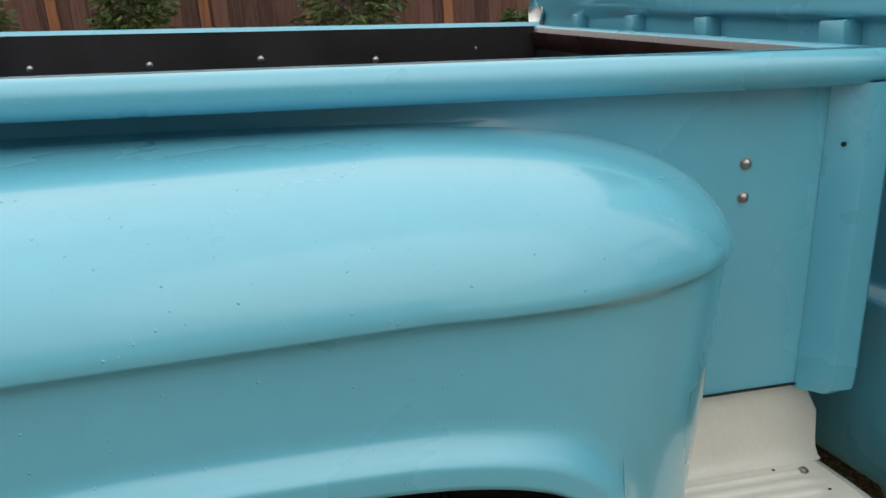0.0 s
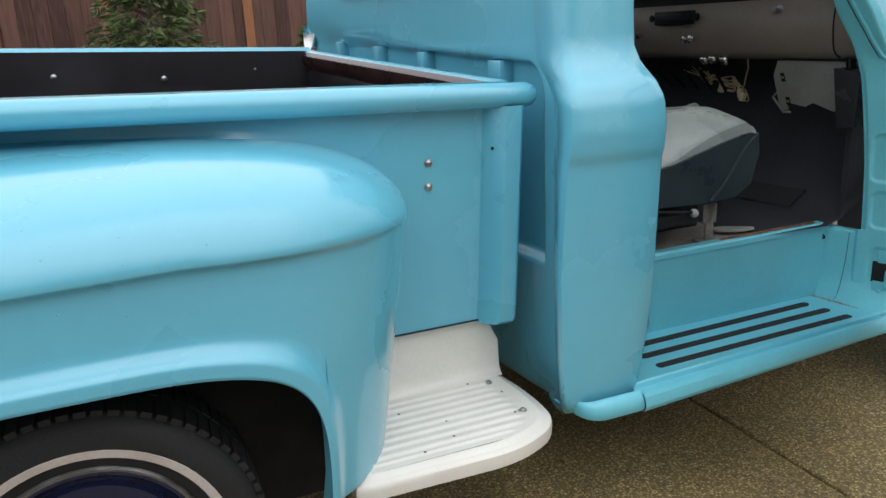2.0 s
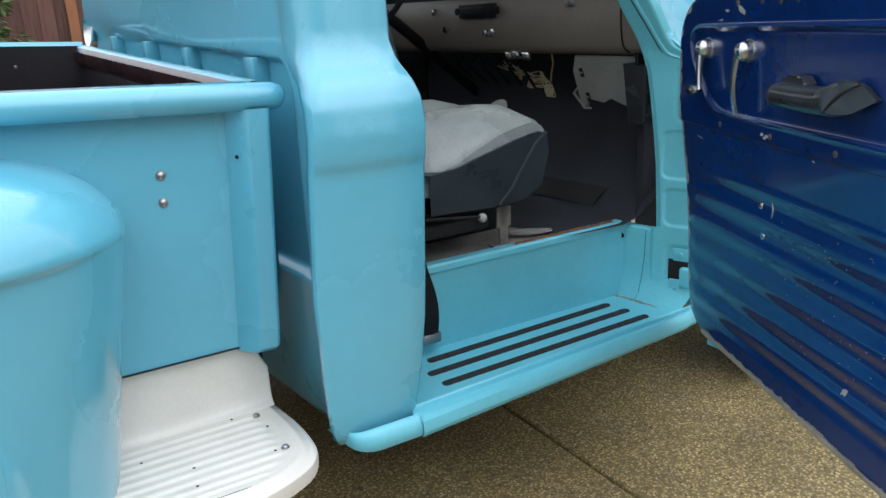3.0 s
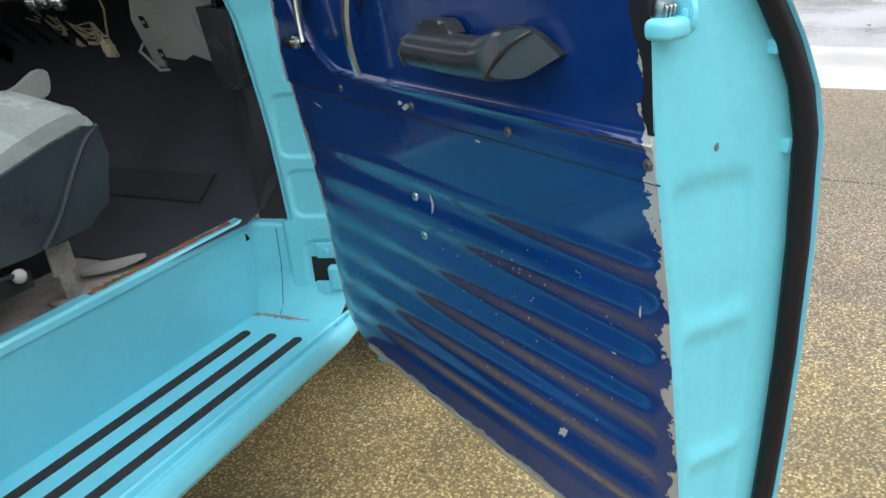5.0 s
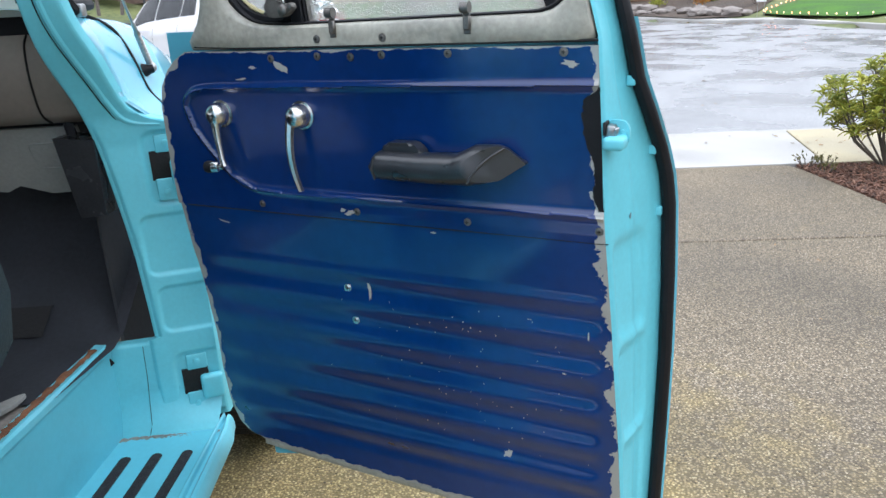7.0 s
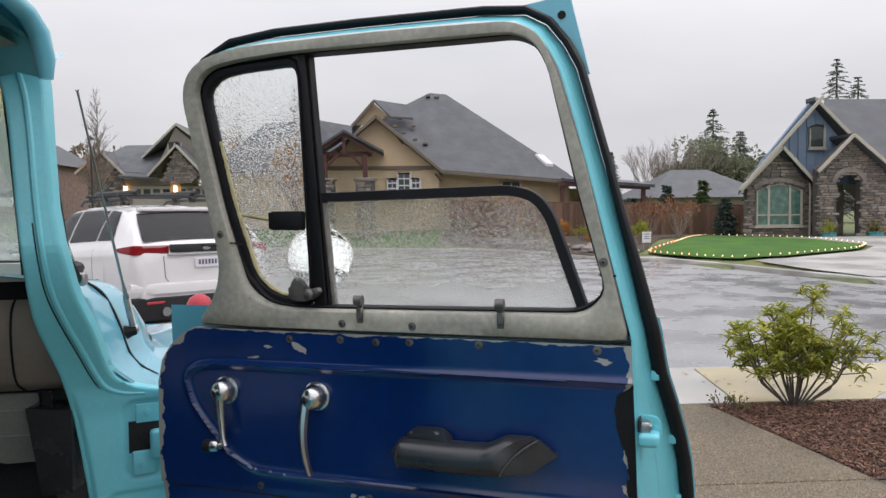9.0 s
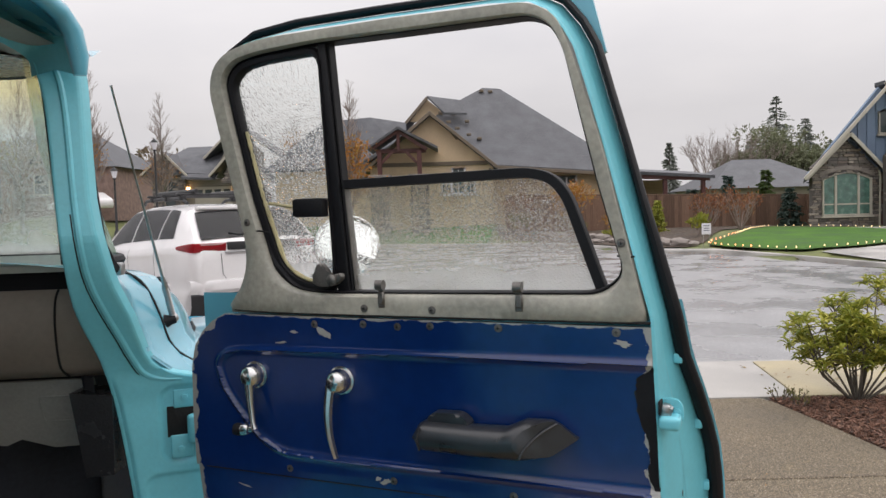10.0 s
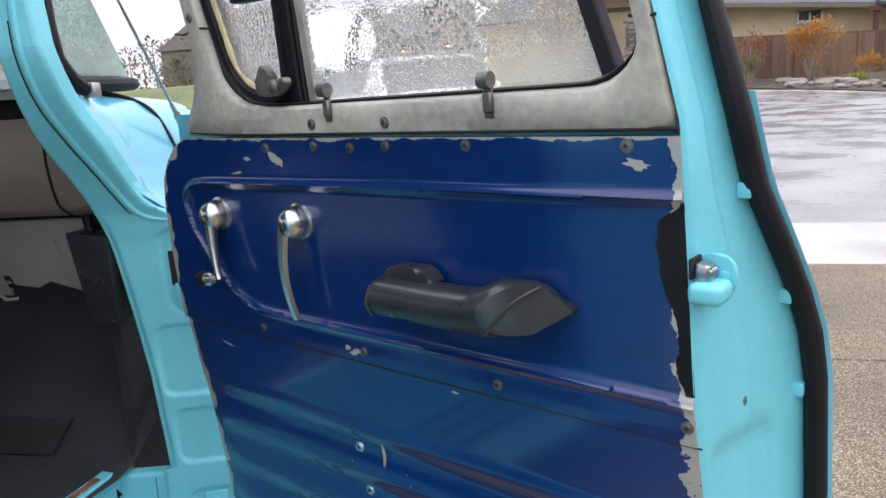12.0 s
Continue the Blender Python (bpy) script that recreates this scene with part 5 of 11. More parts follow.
wet_glass(GLASS_WET, (0.95, 0.97, 0.95), 330.0, (0.25, 0.85), (0.04, 0.10))
wet_glass(GLASS_SCREEN, (0.72, 0.86, 0.79), 330.0, (0.25, 0.85), (0.08, 0.18))
# the windscreen's yellowed shade band along its top
nt = GLASS_SCREEN.node_tree
b_co = nt.nodes.new("ShaderNodeTexCoord")
b_sep = nt.nodes.new("ShaderNodeSeparateXYZ")
b_map = nt.nodes.new("ShaderNodeMapRange")
b_map.inputs["From Min"].default_value, b_map.inputs["From Max"].default_value = 1.66, 1.76
b_mix = nt.nodes.new("ShaderNodeMix")
b_mix.data_type = "RGBA"
b_mix.inputs[6].default_value = (0.72, 0.86, 0.79, 1)
b_mix.inputs[7].default_value = (0.90, 0.84, 0.46, 1)
nt.links.new(b_co.outputs["Object"], b_sep.inputs[0])
nt.links.new(b_sep.outputs["Z"], b_map.inputs["Value"])
nt.links.new(b_map.outputs[0], b_mix.inputs[0])
for n in nt.nodes:
    if n.bl_idname in ("ShaderNodeBsdfTransparent", "ShaderNodeBsdfRefraction"):
        nt.links.new(b_mix.outputs[2], n.inputs["Color"])


# ---- the open door ----
DX, DY = Vector((-0.3925, -0.9198, 0)).normalized(), Vector((0.9198, -0.3925, 0)).normalized()
DOOR = Matrix((DX, DY, Vector((0, 0, 1)))).transposed().to_4x4()
DOOR.translation = (1.945, 0.670, 0.0)


def dp(u, z, y=0.0):
    """A place on the door: u from hinge to latch side, y outwards, z up."""
    return DOOR @ Vector((u, y, z))


# pose of the door's plane with x along the door, y up, z towards the cab's inside
FACE = DOOR @ Matrix(((1, 0, 0, 0), (0, 0, -1, 0), (0, 1, 0, 0), (0, 0, 0, 1)))

LEAN = [(0.38, 0.048), (0.494, 0.041), (0.81, 0.020), (0.97, 0.0), (1.28, -0.016), (1.35, -0.014), (1.85, -0.010)]
LEFT = [(0.376, -0.125), (0.386, -0.168), (0.405, -0.196), (0.44, -0.210), (0.47, -0.215), (0.55, -0.218), (0.64, -0.213), (0.76, -0.218), (0.85, -0.226), (0.966, -0.226), (1.06, -0.224), (1.157, -0.218), (1.20, -0.206), (1.23, -0.184), (1.25, -0.160), (1.266, -0.128)]
RIGHT = [(0.374, 0.66), (0.392, 0.698), (0.42, 0.713), (0.70, 0.698), (1.06, 0.680), (1.27, 0.674)]
BEAD = [(0.672, 1.207), (0.36, 1.204), (0.03, 1.199), (-0.095, 1.196), (-0.135, 1.185), (-0.150, 1.163), (-0.138, 1.120), (-0.106, 1.077), (-0.063, 1.029), (-0.014, 1.004), (0.058, 0.999), (0.36, 1.000), (0.68, 1.002)]


BEAD_LINE = [p[:2] for p in spline([(u, z, 0.0) for u, z in BEAD], 3)]


def seg_dist(u, z, line):
    best = 9.0
    for (a, b), (c, d) in zip(line, line[1:]):
        w = (c - a, d - b)
        t = max(0.0, min(1.0, ((u - a) * w[0] + (z - b) * w[1]) / (w[0] ** 2 + w[1] ** 2)))
        best = min(best, math.hypot(u - a - t * w[0], z - b - t * w[1]))
    return best


def in_bead(u, z):
    inside = False
    loop = BEAD
    for (a, b), (c, d) in zip(loop, loop[1:] + loop[:1]):
        if (b > z) != (d > z) and u < a + (z - b) * (c - a) / (d - b):
            inside = not inside
    return inside


def relief(u, z):
    """Height of the pressed metal above the door's plane, towards the cab."""
    h = 0.0
    if z > 0.955:
        h = 0.0052 * math.exp(-(seg_dist(u, z, BEAD_LINE) / 0.0066) ** 2)
        if in_bead(u, z) or (u > 0.66 and 1.0 < z < 1.207):
            h -= 0.004
    else:
        h = -0.0015
        k = (0.812 - z) / 0.0762
        amp = (0.55 + 0.45 * sstep(-0.16, 0.30, u)) * sstep(-0.225, -0.155, u) * sstep(0.690, 0.655, u) * sstep(0.862, 0.835, z) * sstep(0.40, 0.44, z)
        h += amp * (0.0080 * (0.5 - 0.5 * math.cos(2 * math.pi * k)) - 0.0034)
        h -= 0.004 * sstep(-0.15, -0.225, u)
    return h


def worn_paint(name, base, under, reach):
    """Door enamel, chipped to primer near its edge (the mesh stores how far in each place lies)."""
    m = material(name, base, 0.20, 0, 0.16, 3.0, 0.004, 90, coat=0.70, spec=0.35)
    m.node_tree.nodes["Principled BSDF"].inputs["Coat Roughness"].default_value = 0.08
    nt = m.node_tree
    b = nt.nodes["Principled BSDF"]
    ramp = b.inputs["Base Color"].links[0].from_node
    at = nt.nodes.new("ShaderNodeAttribute")
    at.attribute_name = "inset"
    tc = nt.nodes.new("ShaderNodeTexCoord")
    n = nt.nodes.new("ShaderNodeTexNoise")
    n.inputs["Scale"].default_value = 26.0
    n.inputs["Detail"].default_value = 8.0
    n.inputs["Roughness"].default_value = 0.60
    nt.links.new(tc.outputs["Object"], n.inputs["Vector"])
    s = nt.nodes.new("ShaderNodeMath")
    s.operation = "MULTIPLY_ADD"
    s.inputs[1].default_value = reach
    s.inputs[2].default_value = -reach * 0.38
    nt.links.new(n.outputs["Fac"], s.inputs[0])
    c = nt.nodes.new("ShaderNodeMath")
    c.operation = "LESS_THAN"
    nt.links.new(at.outputs["Fac"], c.inputs[0])
    nt.links.new(s.outputs[0], c.inputs[1])
    fleck = nt.nodes.new("ShaderNodeTexVoronoi")
    fleck.inputs["Scale"].default_value = 75.0
    nt.links.new(tc.outputs["Object"], fleck.inputs["Vector"])
    fn = nt.nodes.new("ShaderNodeTexNoise")
    fn.inputs["Scale"].default_value = 5.0
    nt.links.new(tc.outputs["Object"], fn.inputs["Vector"])
    lim = nt.nodes.new("ShaderNodeMapRange")
    lim.inputs["From Min"].default_value, lim.inputs["From Max"].default_value = 0.55, 0.75
    lim.inputs["To Min"].default_value, lim.inputs["To Max"].default_value = 0.0, 0.05
    nt.links.new(fn.outputs["Fac"], lim.inputs["Value"])
    fl = nt.nodes.new("ShaderNodeMath")
    fl.operation = "LESS_THAN"
    nt.links.new(fleck.outputs["Distance"], fl.inputs[0])
    nt.links.new(lim.outputs["Result"], fl.inputs[1])
    mx = nt.nodes.new("ShaderNodeMath")
    mx.operation = "MAXIMUM"
    nt.links.new(c.outputs[0], mx.inputs[0])
    nt.links.new(fl.outputs[0], mx.inputs[1])
    mix = nt.nodes.new("ShaderNodeMix")
    mix.data_type = "RGBA"
    mix.inputs[7].default_value = (*under, 1)
    nt.links.new(mx.outputs[0], mix.inputs[0])
    nt.links.new(ramp.outputs["Color"], mix.inputs[6])
    nt.links.new(mix.outputs[2], b.inputs["Base Color"])
    return m


NAVY_WORN = worn_paint("chipped_navy_enamel", (0.003, 0.024, 0.125), (0.34, 0.34, 0.32), 0.052)
# same navy enamel; this copy is lighter, for what the ribs reflect
NAVY_WORN_LIT = worn_paint("chipped_navy_enamel_lit", (0.003, 0.032, 0.145), (0.34, 0.34, 0.32), 0.052)


def door_sheet(name, z0, z1, nz, nu, mat, parent, label):
    bm = bmesh.new()
    rows, far = [], []
    for j in range(nz + 1):
        z = z0 + (z1 - z0) * j / nz
        a, b = lerp_table(LEFT, z), lerp_table(RIGHT, z)
        row = []
        for i in range(nu + 1):
            u = a + (b - a) * i / nu
            zz = z - (0.036 * (u + 0.14) * sstep(0.60, 0.40, z))
            row.append(dp(u, zz, lerp_table(LEAN, z) - relief(u, zz)))
            d = min((u - a) * 0.70, (b - u) * 0.62, ((z - z0) * 1.6 if z0 < 0.5 else 9), ((z1 - z) * 2.6 if z1 > 1.2 else 9))
            far.append(d)
        rows.append(row)
    vr = grid(bm, rows)
    rim = [vr[0], [r[-1] for r in vr], vr[-1][::-1], [r[0] for r in vr][::-1]]
    inward = (DY * 0.012)
    for line in rim:
        low = [bm.verts.new(v.co + inward) for v in line]
        for k in range(len(line) - 1):
            bm.faces.new((line[k], line[k + 1], low[k + 1], low[k]))
    count = len(bm.verts)
    ob = part(name, bm, mat, parent, label, angle=55)
    la = ob.data.attributes.new("inset", "FLOAT", "POINT")
    vals = far + [0.0] * (count - len(far))
    la.data.foreach_set("value", vals)
    return ob


SKIN_EDGE = [(0.334, 0.700, 0.130), (0.362, 0.742, 0.165), (0.56, 0.745, 0.177), (0.70, 0.747, 0.181), (0.85, 0.746, 0.182), (0.986, 0.742, 0.178), (1.04, 0.738, 0.165), (1.09, 0.730, 0.145), (1.15, 0.718, 0.112), (1.21, 0.702, 0.086), (1.28, 0.692, 0.066), (1.31, 0.686, 0.063)]
SK = [(0.0, 0.25), (0.012, 0.42), (0.13, 0.68), (0.38, 0.92), (0.65, 1.03), (0.90, 1.04), (0.985, 1.03), (1.0, 0.99), (0.993, 0.96), (0.96, 0.97)]
bm = bmesh.new()
rows = []
for z in [0.336, 0.352, 0.372, 0.39] + [0.42 + 0.88 * k / 44 for k in range(45)]:
    ue = lerp_table([(a, b) for a, b, c in SKIN_EDGE], z) + 0.0225
    ye = lerp_table([(a, c) for a, b, c in SKIN_EDGE], z) + 0.010
    us = lerp_table(LEFT, z) + 0.014 if z < 1.16 else -0.214 - 0.006 * sstep(1.16, 1.25, z)
    rows.append([dp(us + (ue - us) * f, z, max(ye * g, lerp_table(LEAN, z) + 0.012, 0.036 * sstep(1.14, 1.22, z))) for f, g in SK])
grid(bm, rows)
door = part("door", bm, TEAL, truck, "open passenger door, turquoise outside, navy inside")
door_sheet("inner_panel", 0.956, 1.266, 150, 400, NAVY_WORN, door, "navy painted upper door panel with chipped edges")
door_sheet("lower_panel", 0.374, 0.954, 130, 190, NAVY_WORN_LIT, door, "ribbed navy lower door panel, lightened for reflections, with chipped edges")
# folded hem under the lower panel
bm = bmesh.new()
rows = []
for i in range(60):
    u = -0.125 + 0.785 * i / 59
    z = 0.374 - 0.036 * (u + 0.14)
    y = lerp_table(LEAN, 0.374)
    rows.append([dp(u, z + 0.004, y - 0.0008), dp(u, z - 0.004, y - 0.0022), dp(u, z - 0.011, y + 0.001), dp(u, z - 0.009, y + 0.012)])
grid(bm, rows)
part("door_hem", bm, GREY_PAINT, door, "worn grey hem along the door bottom")
# latch-side jamb, seal and flange, as sections along the edge
EDGE = [(0.60, 0.346, 0.62, 0.330, 0.10), (0.69, 0.346, 0.715, 0.332, 0.135), (0.713, 0.372, 0.742, 0.362, 0.165), (0.706, 0.56, 0.745, 0.56, 0.177), (0.698, 0.70, 0.747, 0.70, 0.181), (0.690, 0.85, 0.746, 0.85, 0.182), (0.683, 0.986, 0.742, 0.986, 0.178), (0.681, 1.04, 0.738, 1.04, 0.165), (0.680, 1.09, 0.730, 1.09, 0.145), (0.678, 1.15, 0.718, 1.15, 0.112), (0.676, 1.21, 0.702, 1.21, 0.086), (0.673, 1.28, 0.692, 1.28, 0.066),
        (0.645, 1.39, 0.666, 1.39, 0.056), (0.625, 1.47, 0.645, 1.47, 0.053), (0.605, 1.55, 0.625, 1.55, 0.050), (0.583, 1.63, 0.603, 1.63, 0.048), (0.562, 1.70, 0.582, 1.705, 0.046), (0.546, 1.730, 0.562, 1.743, 0.045), (0.522, 1.762, 0.534, 1.779, 0.045), (0.492, 1.778, 0.498, 1.799, 0.045), (0.42, 1.784, 0.425, 1.805, 0.045), (0.2, 1.785, 0.2, 1.806, 0.045), (0.03, 1.783, 0.03, 1.804, 0.045), (-0.06, 1.775, -0.065, 1.794, 0.045), (-0.11, 1.750, -0.12, 1.764, 0.042), (-0.142, 1.706, -0.15, 1.712, 0.035)]


def densify(table, n):
    out = []
    for a, b in zip(table, table[1:]):
        for k in range(n):
            t = k / n
            out.append(tuple(p + (q - p) * t for p, q in zip(a, b)))
    return out + [table[-1]]


JAMB_LIFT = [(0.0, 0.0), (0.03, 0.004), (0.25, 0.002), (0.45, 0.0), (0.52, -0.003), (0.8, -0.003), (1.0, 0.0)]
JAMB_POCKETS = ((0.775, 0.948), (0.578, 0.752), (0.38, 0.555))
EDGE_FINE = densify(EDGE[:8], 14) + EDGE[8:]
EDGE = densify(EDGE, 3)
bm = bmesh.new()
rows = []
for ui, zi, us, zs_, ys_ in EDGE_FINE:
    y0 = lerp_table(LEAN, min(zi, 1.85)) + 0.002
    row = []
    for k in range(41):
        g = k / 40
        lift = lerp_table(JAMB_LIFT, g)
        z = zi + (zs_ - zi) * g
        if 0.36 < z < 0.98:
            lift -= 0.0055 * max(pocket(g * 0.18, z, 0.018, 0.122, z0, z1, 0.016, 0.005) for z0, z1 in JAMB_POCKETS)
        row.append(dp(ui + (us - ui) * g + lift, z, y0 + (ys_ - y0) * g))
    rows.append(row)
grid(bm, rows)
part("jamb", bm, TEAL_JAMB, door, "turquoise door edge", angle=60)
bm = bmesh.new()
rows = []
for k, (ui, zi, us, zs_, ys_) in enumerate(EDGE):
    a = Vector((us - ui, zs_ - zi, 0))
    a = a.normalized() if a.length > 1e-5 else Vector((1, 0, 0))
    ring = []
    thick = 0.0125 if zi < 1.25 else 0.0125 - 0.0055 * sstep(1.25, 1.55, zi)
    for t in range(10):
        an = 2 * math.pi * t / 10
        r = thick * math.cos(an)
        ring.append(dp(us + a.x * (0.008 + r), zs_ + a.y * (0.008 + r), ys_ - 0.004 + 0.016 * math.sin(an)))
    rows.append(ring)
grid(bm, rows, closed=True)
part("door_seal", bm, RUBBER, door, "black rubber door seal")
bm = bmesh.new()
slab(bm, [(0.40, 1.808), (0.552, 1.827), (0.570, 1.827), (0.579, 1.79), (0.590, 1.745), (0.601, 1.70), (0.590, 1.695), (0.560, 1.765), (0.50, 1.806)], FACE @ Matrix.Translation((0, 0, -0.066)), 0.010, 0.001, 1)
part("roof_corner_flange", bm, TEAL, door)
bm = bmesh.new()
lathe(bm, [(0.007, 0), (0.007, 0.001), (0.0001, 0.001)], FACE @ Matrix.Translation((0.556, 1.797, -0.056)), 12)
part("flange_hole", bm, UNDER, door)


def polar(loop, n, c=(0.27, 1.53)):
    """Resample a star-shaped loop at even angles about c."""
    out = []
    for k in range(n):
        a = 2 * math.pi * k / n
        w = (math.cos(a), math.sin(a))
        best = None
        for (x0, y0), (x1, y1) in zip(loop, loop[1:] + loop[:1]):
            ex, ey = x1 - x0, y1 - y0
            det = w[0] * -ey + w[1] * ex
            if abs(det) < 1e-12:
                continue
            t = ((x0 - c[0]) * -ey + (y0 - c[1]) * ex) / det
            s = (w[0] * (y0 - c[1]) - w[1] * (x0 - c[0])) / det
            if t > 0 and -1e-9 <= s <= 1 + 1e-9:
                best = max(best or 0, t)
        out.append((c[0] + w[0] * best, c[1] + w[1] * best))
    return out


OUT = rounded([(-0.130, 1.268), (-0.096, 1.302), (-0.076, 1.345), (-0.072, 1.39), (-0.083, 1.443), (-0.101, 1.518), (-0.119, 1.582), (-0.135, 1.647), (-0.147, 1.69), (-0.139, 1.735), (-0.105, 1.764), (-0.03, 1.780), (0.25, 1.784), (0.49, 1.780), (0.535, 1.755), (0.562, 1.69), (0.605, 1.55), (0.643, 1.392), (0.662, 1.31), (0.674, 1.270)], 0.03, 4)
INN = rounded([(-0.014, 1.352), (0.012, 1.327), (0.045, 1.312), (0.10, 1.308), (0.60, 1.314), (0.636, 1.345), (0.596, 1.488), (0.544, 1.705), (0.524, 1.742), (0.490, 1.759), (0.09, 1.760), (-0.03, 1.753), (-0.086, 1.744), (-0.114, 1.714), (-0.099, 1.644), (-0.059, 1.485)], 0.022, 4)
NP = 220
outp, innp = polar(OUT, NP), polar(INN, NP)
bm = bmesh.new()


def ring_at(f, y):
    return [dp(a[0] + (b[0] - a[0]) * f, a[1] + (b[1] - a[1]) * f, lerp_table(LEAN, a[1]) + y) for a, b in zip(outp, innp)]


grid(bm, [ring_at(0.0, 0.058), ring_at(0.0, 0.03), ring_at(0.0, 0.008), ring_at(0.03, 0.001), ring_at(0.10, -0.003), ring_at(0.5, -0.004), ring_at(0.86, -0.003), ring_at(0.95, 0.002), ring_at(1.0, 0.010), ring_at(1.0, 0.040)], closed=True)
part("window_frame", bm, GREY_PAINT, door, "taupe grey worn window frame", angle=50)
bm = bmesh.new()
grid(bm, [ring_at(1.0, 0.009), ring_at(1.06, 0.007), ring_at(1.10, 0.010), ring_at(1.10, 0.042)], closed=True)
part("window_rubber", bm, RUBBER, door)
bm = bmesh.new()
tube(bm, [dp(-0.10, 1.275, -0.016), dp(0.0, 1.2705, -0.0165), dp(0.3, 1.271, -0.0165), dp(0.674, 1.273, -0.0165)], 0.0022, 6)
part("frame_seam", bm, UNDER, door)
bm = bmesh.new()
tube(bm, [dp(-0.11, 1.421, -0.0145), dp(-0.085, 1.418, -0.0155), dp(-0.04, 1.424, -0.015), dp(-0.02, 1.421, -0.013)], 0.0016, 6)
part("panel_seam", bm, UNDER, door)
bm = bmesh.new()
tube(bm, [dp(0.625, 1.375, -0.0135), dp(0.640, 1.372, -0.0150), dp(0.651, 1.374, -0.0120)], 0.0016, 6)
part("panel_seam", bm, UNDER, door)
bm = bmesh.new()
tube(bm, [dp(-0.20, 0.9545, 0.0015), dp(0.35, 0.9550, 0.0015), dp(0.69, 0.9555, 0.003)], 0.0009, 6)
part("panel_seam", bm, UNDER, door)
# division bar, vent and main glass
bm = bmesh.new()
slab(bm, [(0.092, 1.762), (0.1085, 1.762), (0.143, 1.306), (0.118, 1.306)], FACE @ Matrix.Translation((0, 0, -0.030)), 0.030, 0.003, 2)
part("division_bar", bm, RUBBER, door, "black division bar")
bm = bmesh.new()
slab(bm, [(0.1092, 1.762), (0.1125, 1.762), (0.1485, 1.306), (0.1440, 1.306)], FACE @ Matrix.Translation((0, 0, -0.028)), 0.022, 0.002, 1)
part("glass_channel", bm, RUBBER, door)
bm = bmesh.new()
slab(bm, [(0.1310, 1.50), (0.1338, 1.50), (0.1520, 1.306), (0.1490, 1.306)], FACE @ Matrix.Translation((0, 0, -0.030)), 0.020, 0.001, 1)
part("glass_channel", bm, TARNISH, door, "worn metal run of the glass channel")
VENT_O = rounded([(-0.014, 1.352), (0.012, 1.327), (0.045, 1.312), (0.122, 1.308), (0.098, 1.758), (-0.03, 1.752), (-0.086, 1.744), (-0.114, 1.714), (-0.099, 1.644), (-0.059, 1.485)], 0.03, 4)
VENT_I = rounded([(0.001, 1.362), (0.024, 1.342), (0.052, 1.328), (0.111, 1.326), (0.0925, 1.741), (-0.03, 1.735), (-0.072, 1.728), (-0.096, 1.704), (-0.083, 1.640), (-0.044, 1.487)], 0.026, 4)
vo, vi = polar(VENT_O, 120, (0.03, 1.55)), polar(VENT_I, 120, (0.03, 1.55))
bm = bmesh.new()
grid(bm, [[dp(*p, 0.004) for p in vo], [dp(a + (c - a) * 0.3, b + (d - b) * 0.3, -0.004) for (a, b), (c, d) in zip(vo, vi)], [dp(a + (c - a) * 0.8, b + (d - b) * 0.8, -0.003) for (a, b), (c, d) in zip(vo, vi)], [dp(*p, 0.003) for p in vi], [dp(*p, 0.014) for p in vi], [dp(*p, 0.014) for p in vo], [dp(*p, 0.004) for p in vo]], closed=True)
vent = part("vent_window", bm, RUBBER, door, "black framed vent window with wet glass")
bm = bmesh.new()
bm.faces.new([bm.verts.new(dp(a + (c - a) * 0.9, b + (d - b) * 0.9, 0.009)) for (a, b), (c, d) in zip(vo, vi)])
pane = part("vent_glass", bm, GLASS_WET, vent)
pane.visible_shadow = False
bm = bmesh.new()
YEL = material("yellowed_sealant", (0.42, 0.37, 0.20), 0.6, 0, 0.35, 30.0, 0.3, 160)
rng = random.Random(3)
pts = [(c, d) for (a, b), (c, d) in zip(vo, vi)]
edge_pts = [p for p in pts if (p[0] < 0.02 and p[1] < 1.62) or p[1] < 1.36]
edge_pts.sort(key=lambda p: -p[1] + (2 + p[0] if p[1] < 1.37 else 0))
tube(bm, [dp(p[0] + 0.002, p[1] + 0.001, 0.005) for p in edge_pts], [0.0028 + 0.0022 * rng.random() for _ in edge_pts], 6)
tube(bm, [dp(-0.03, 1.475, 0.008), dp(0.0, 1.470, 0.008), dp(0.03, 1.466, 0.008), dp(0.05, 1.462, 0.008)], 0.0035, 6)
part("old_sealant", bm, YEL, vent, "yellowed old sealant")
bm = bmesh.new()
box(bm, 0.048, 0.108, 1.447, 1.481, 0.004, 0.026, 0.003, 2, FACE)
box(bm, 0.040, 0.056, 1.449, 1.479, 0.004, 0.020, 0.002, 2, FACE)
part("vent_clamp", bm, RUBBER, vent, "black clamp on the vent glass")
bm = bmesh.new()
m = FACE @ Matrix.Translation((0.112, 1.334, 0.010))
slab(bm, smooth_loop([(-0.034, -0.006), (-0.014, -0.012), (0.012, -0.010), (0.028, 0.002), (0.024, 0.012), (0.006, 0.008), (-0.004, 0.020), (-0.016, 0.030), (-0.026, 0.022), (-0.028, 0.008)], 3), m, 0.014, 0.004, 2)
lathe(bm, [(0.010, 0.012), (0.010, 0.018), (0.006, 0.021), (0.0001, 0.0215)], m @ Matrix.Translation((0.010, 0.0, 0.0)), 14)
part("vent_latch", bm, TARNISH, vent, "tarnished dark vent window latch")
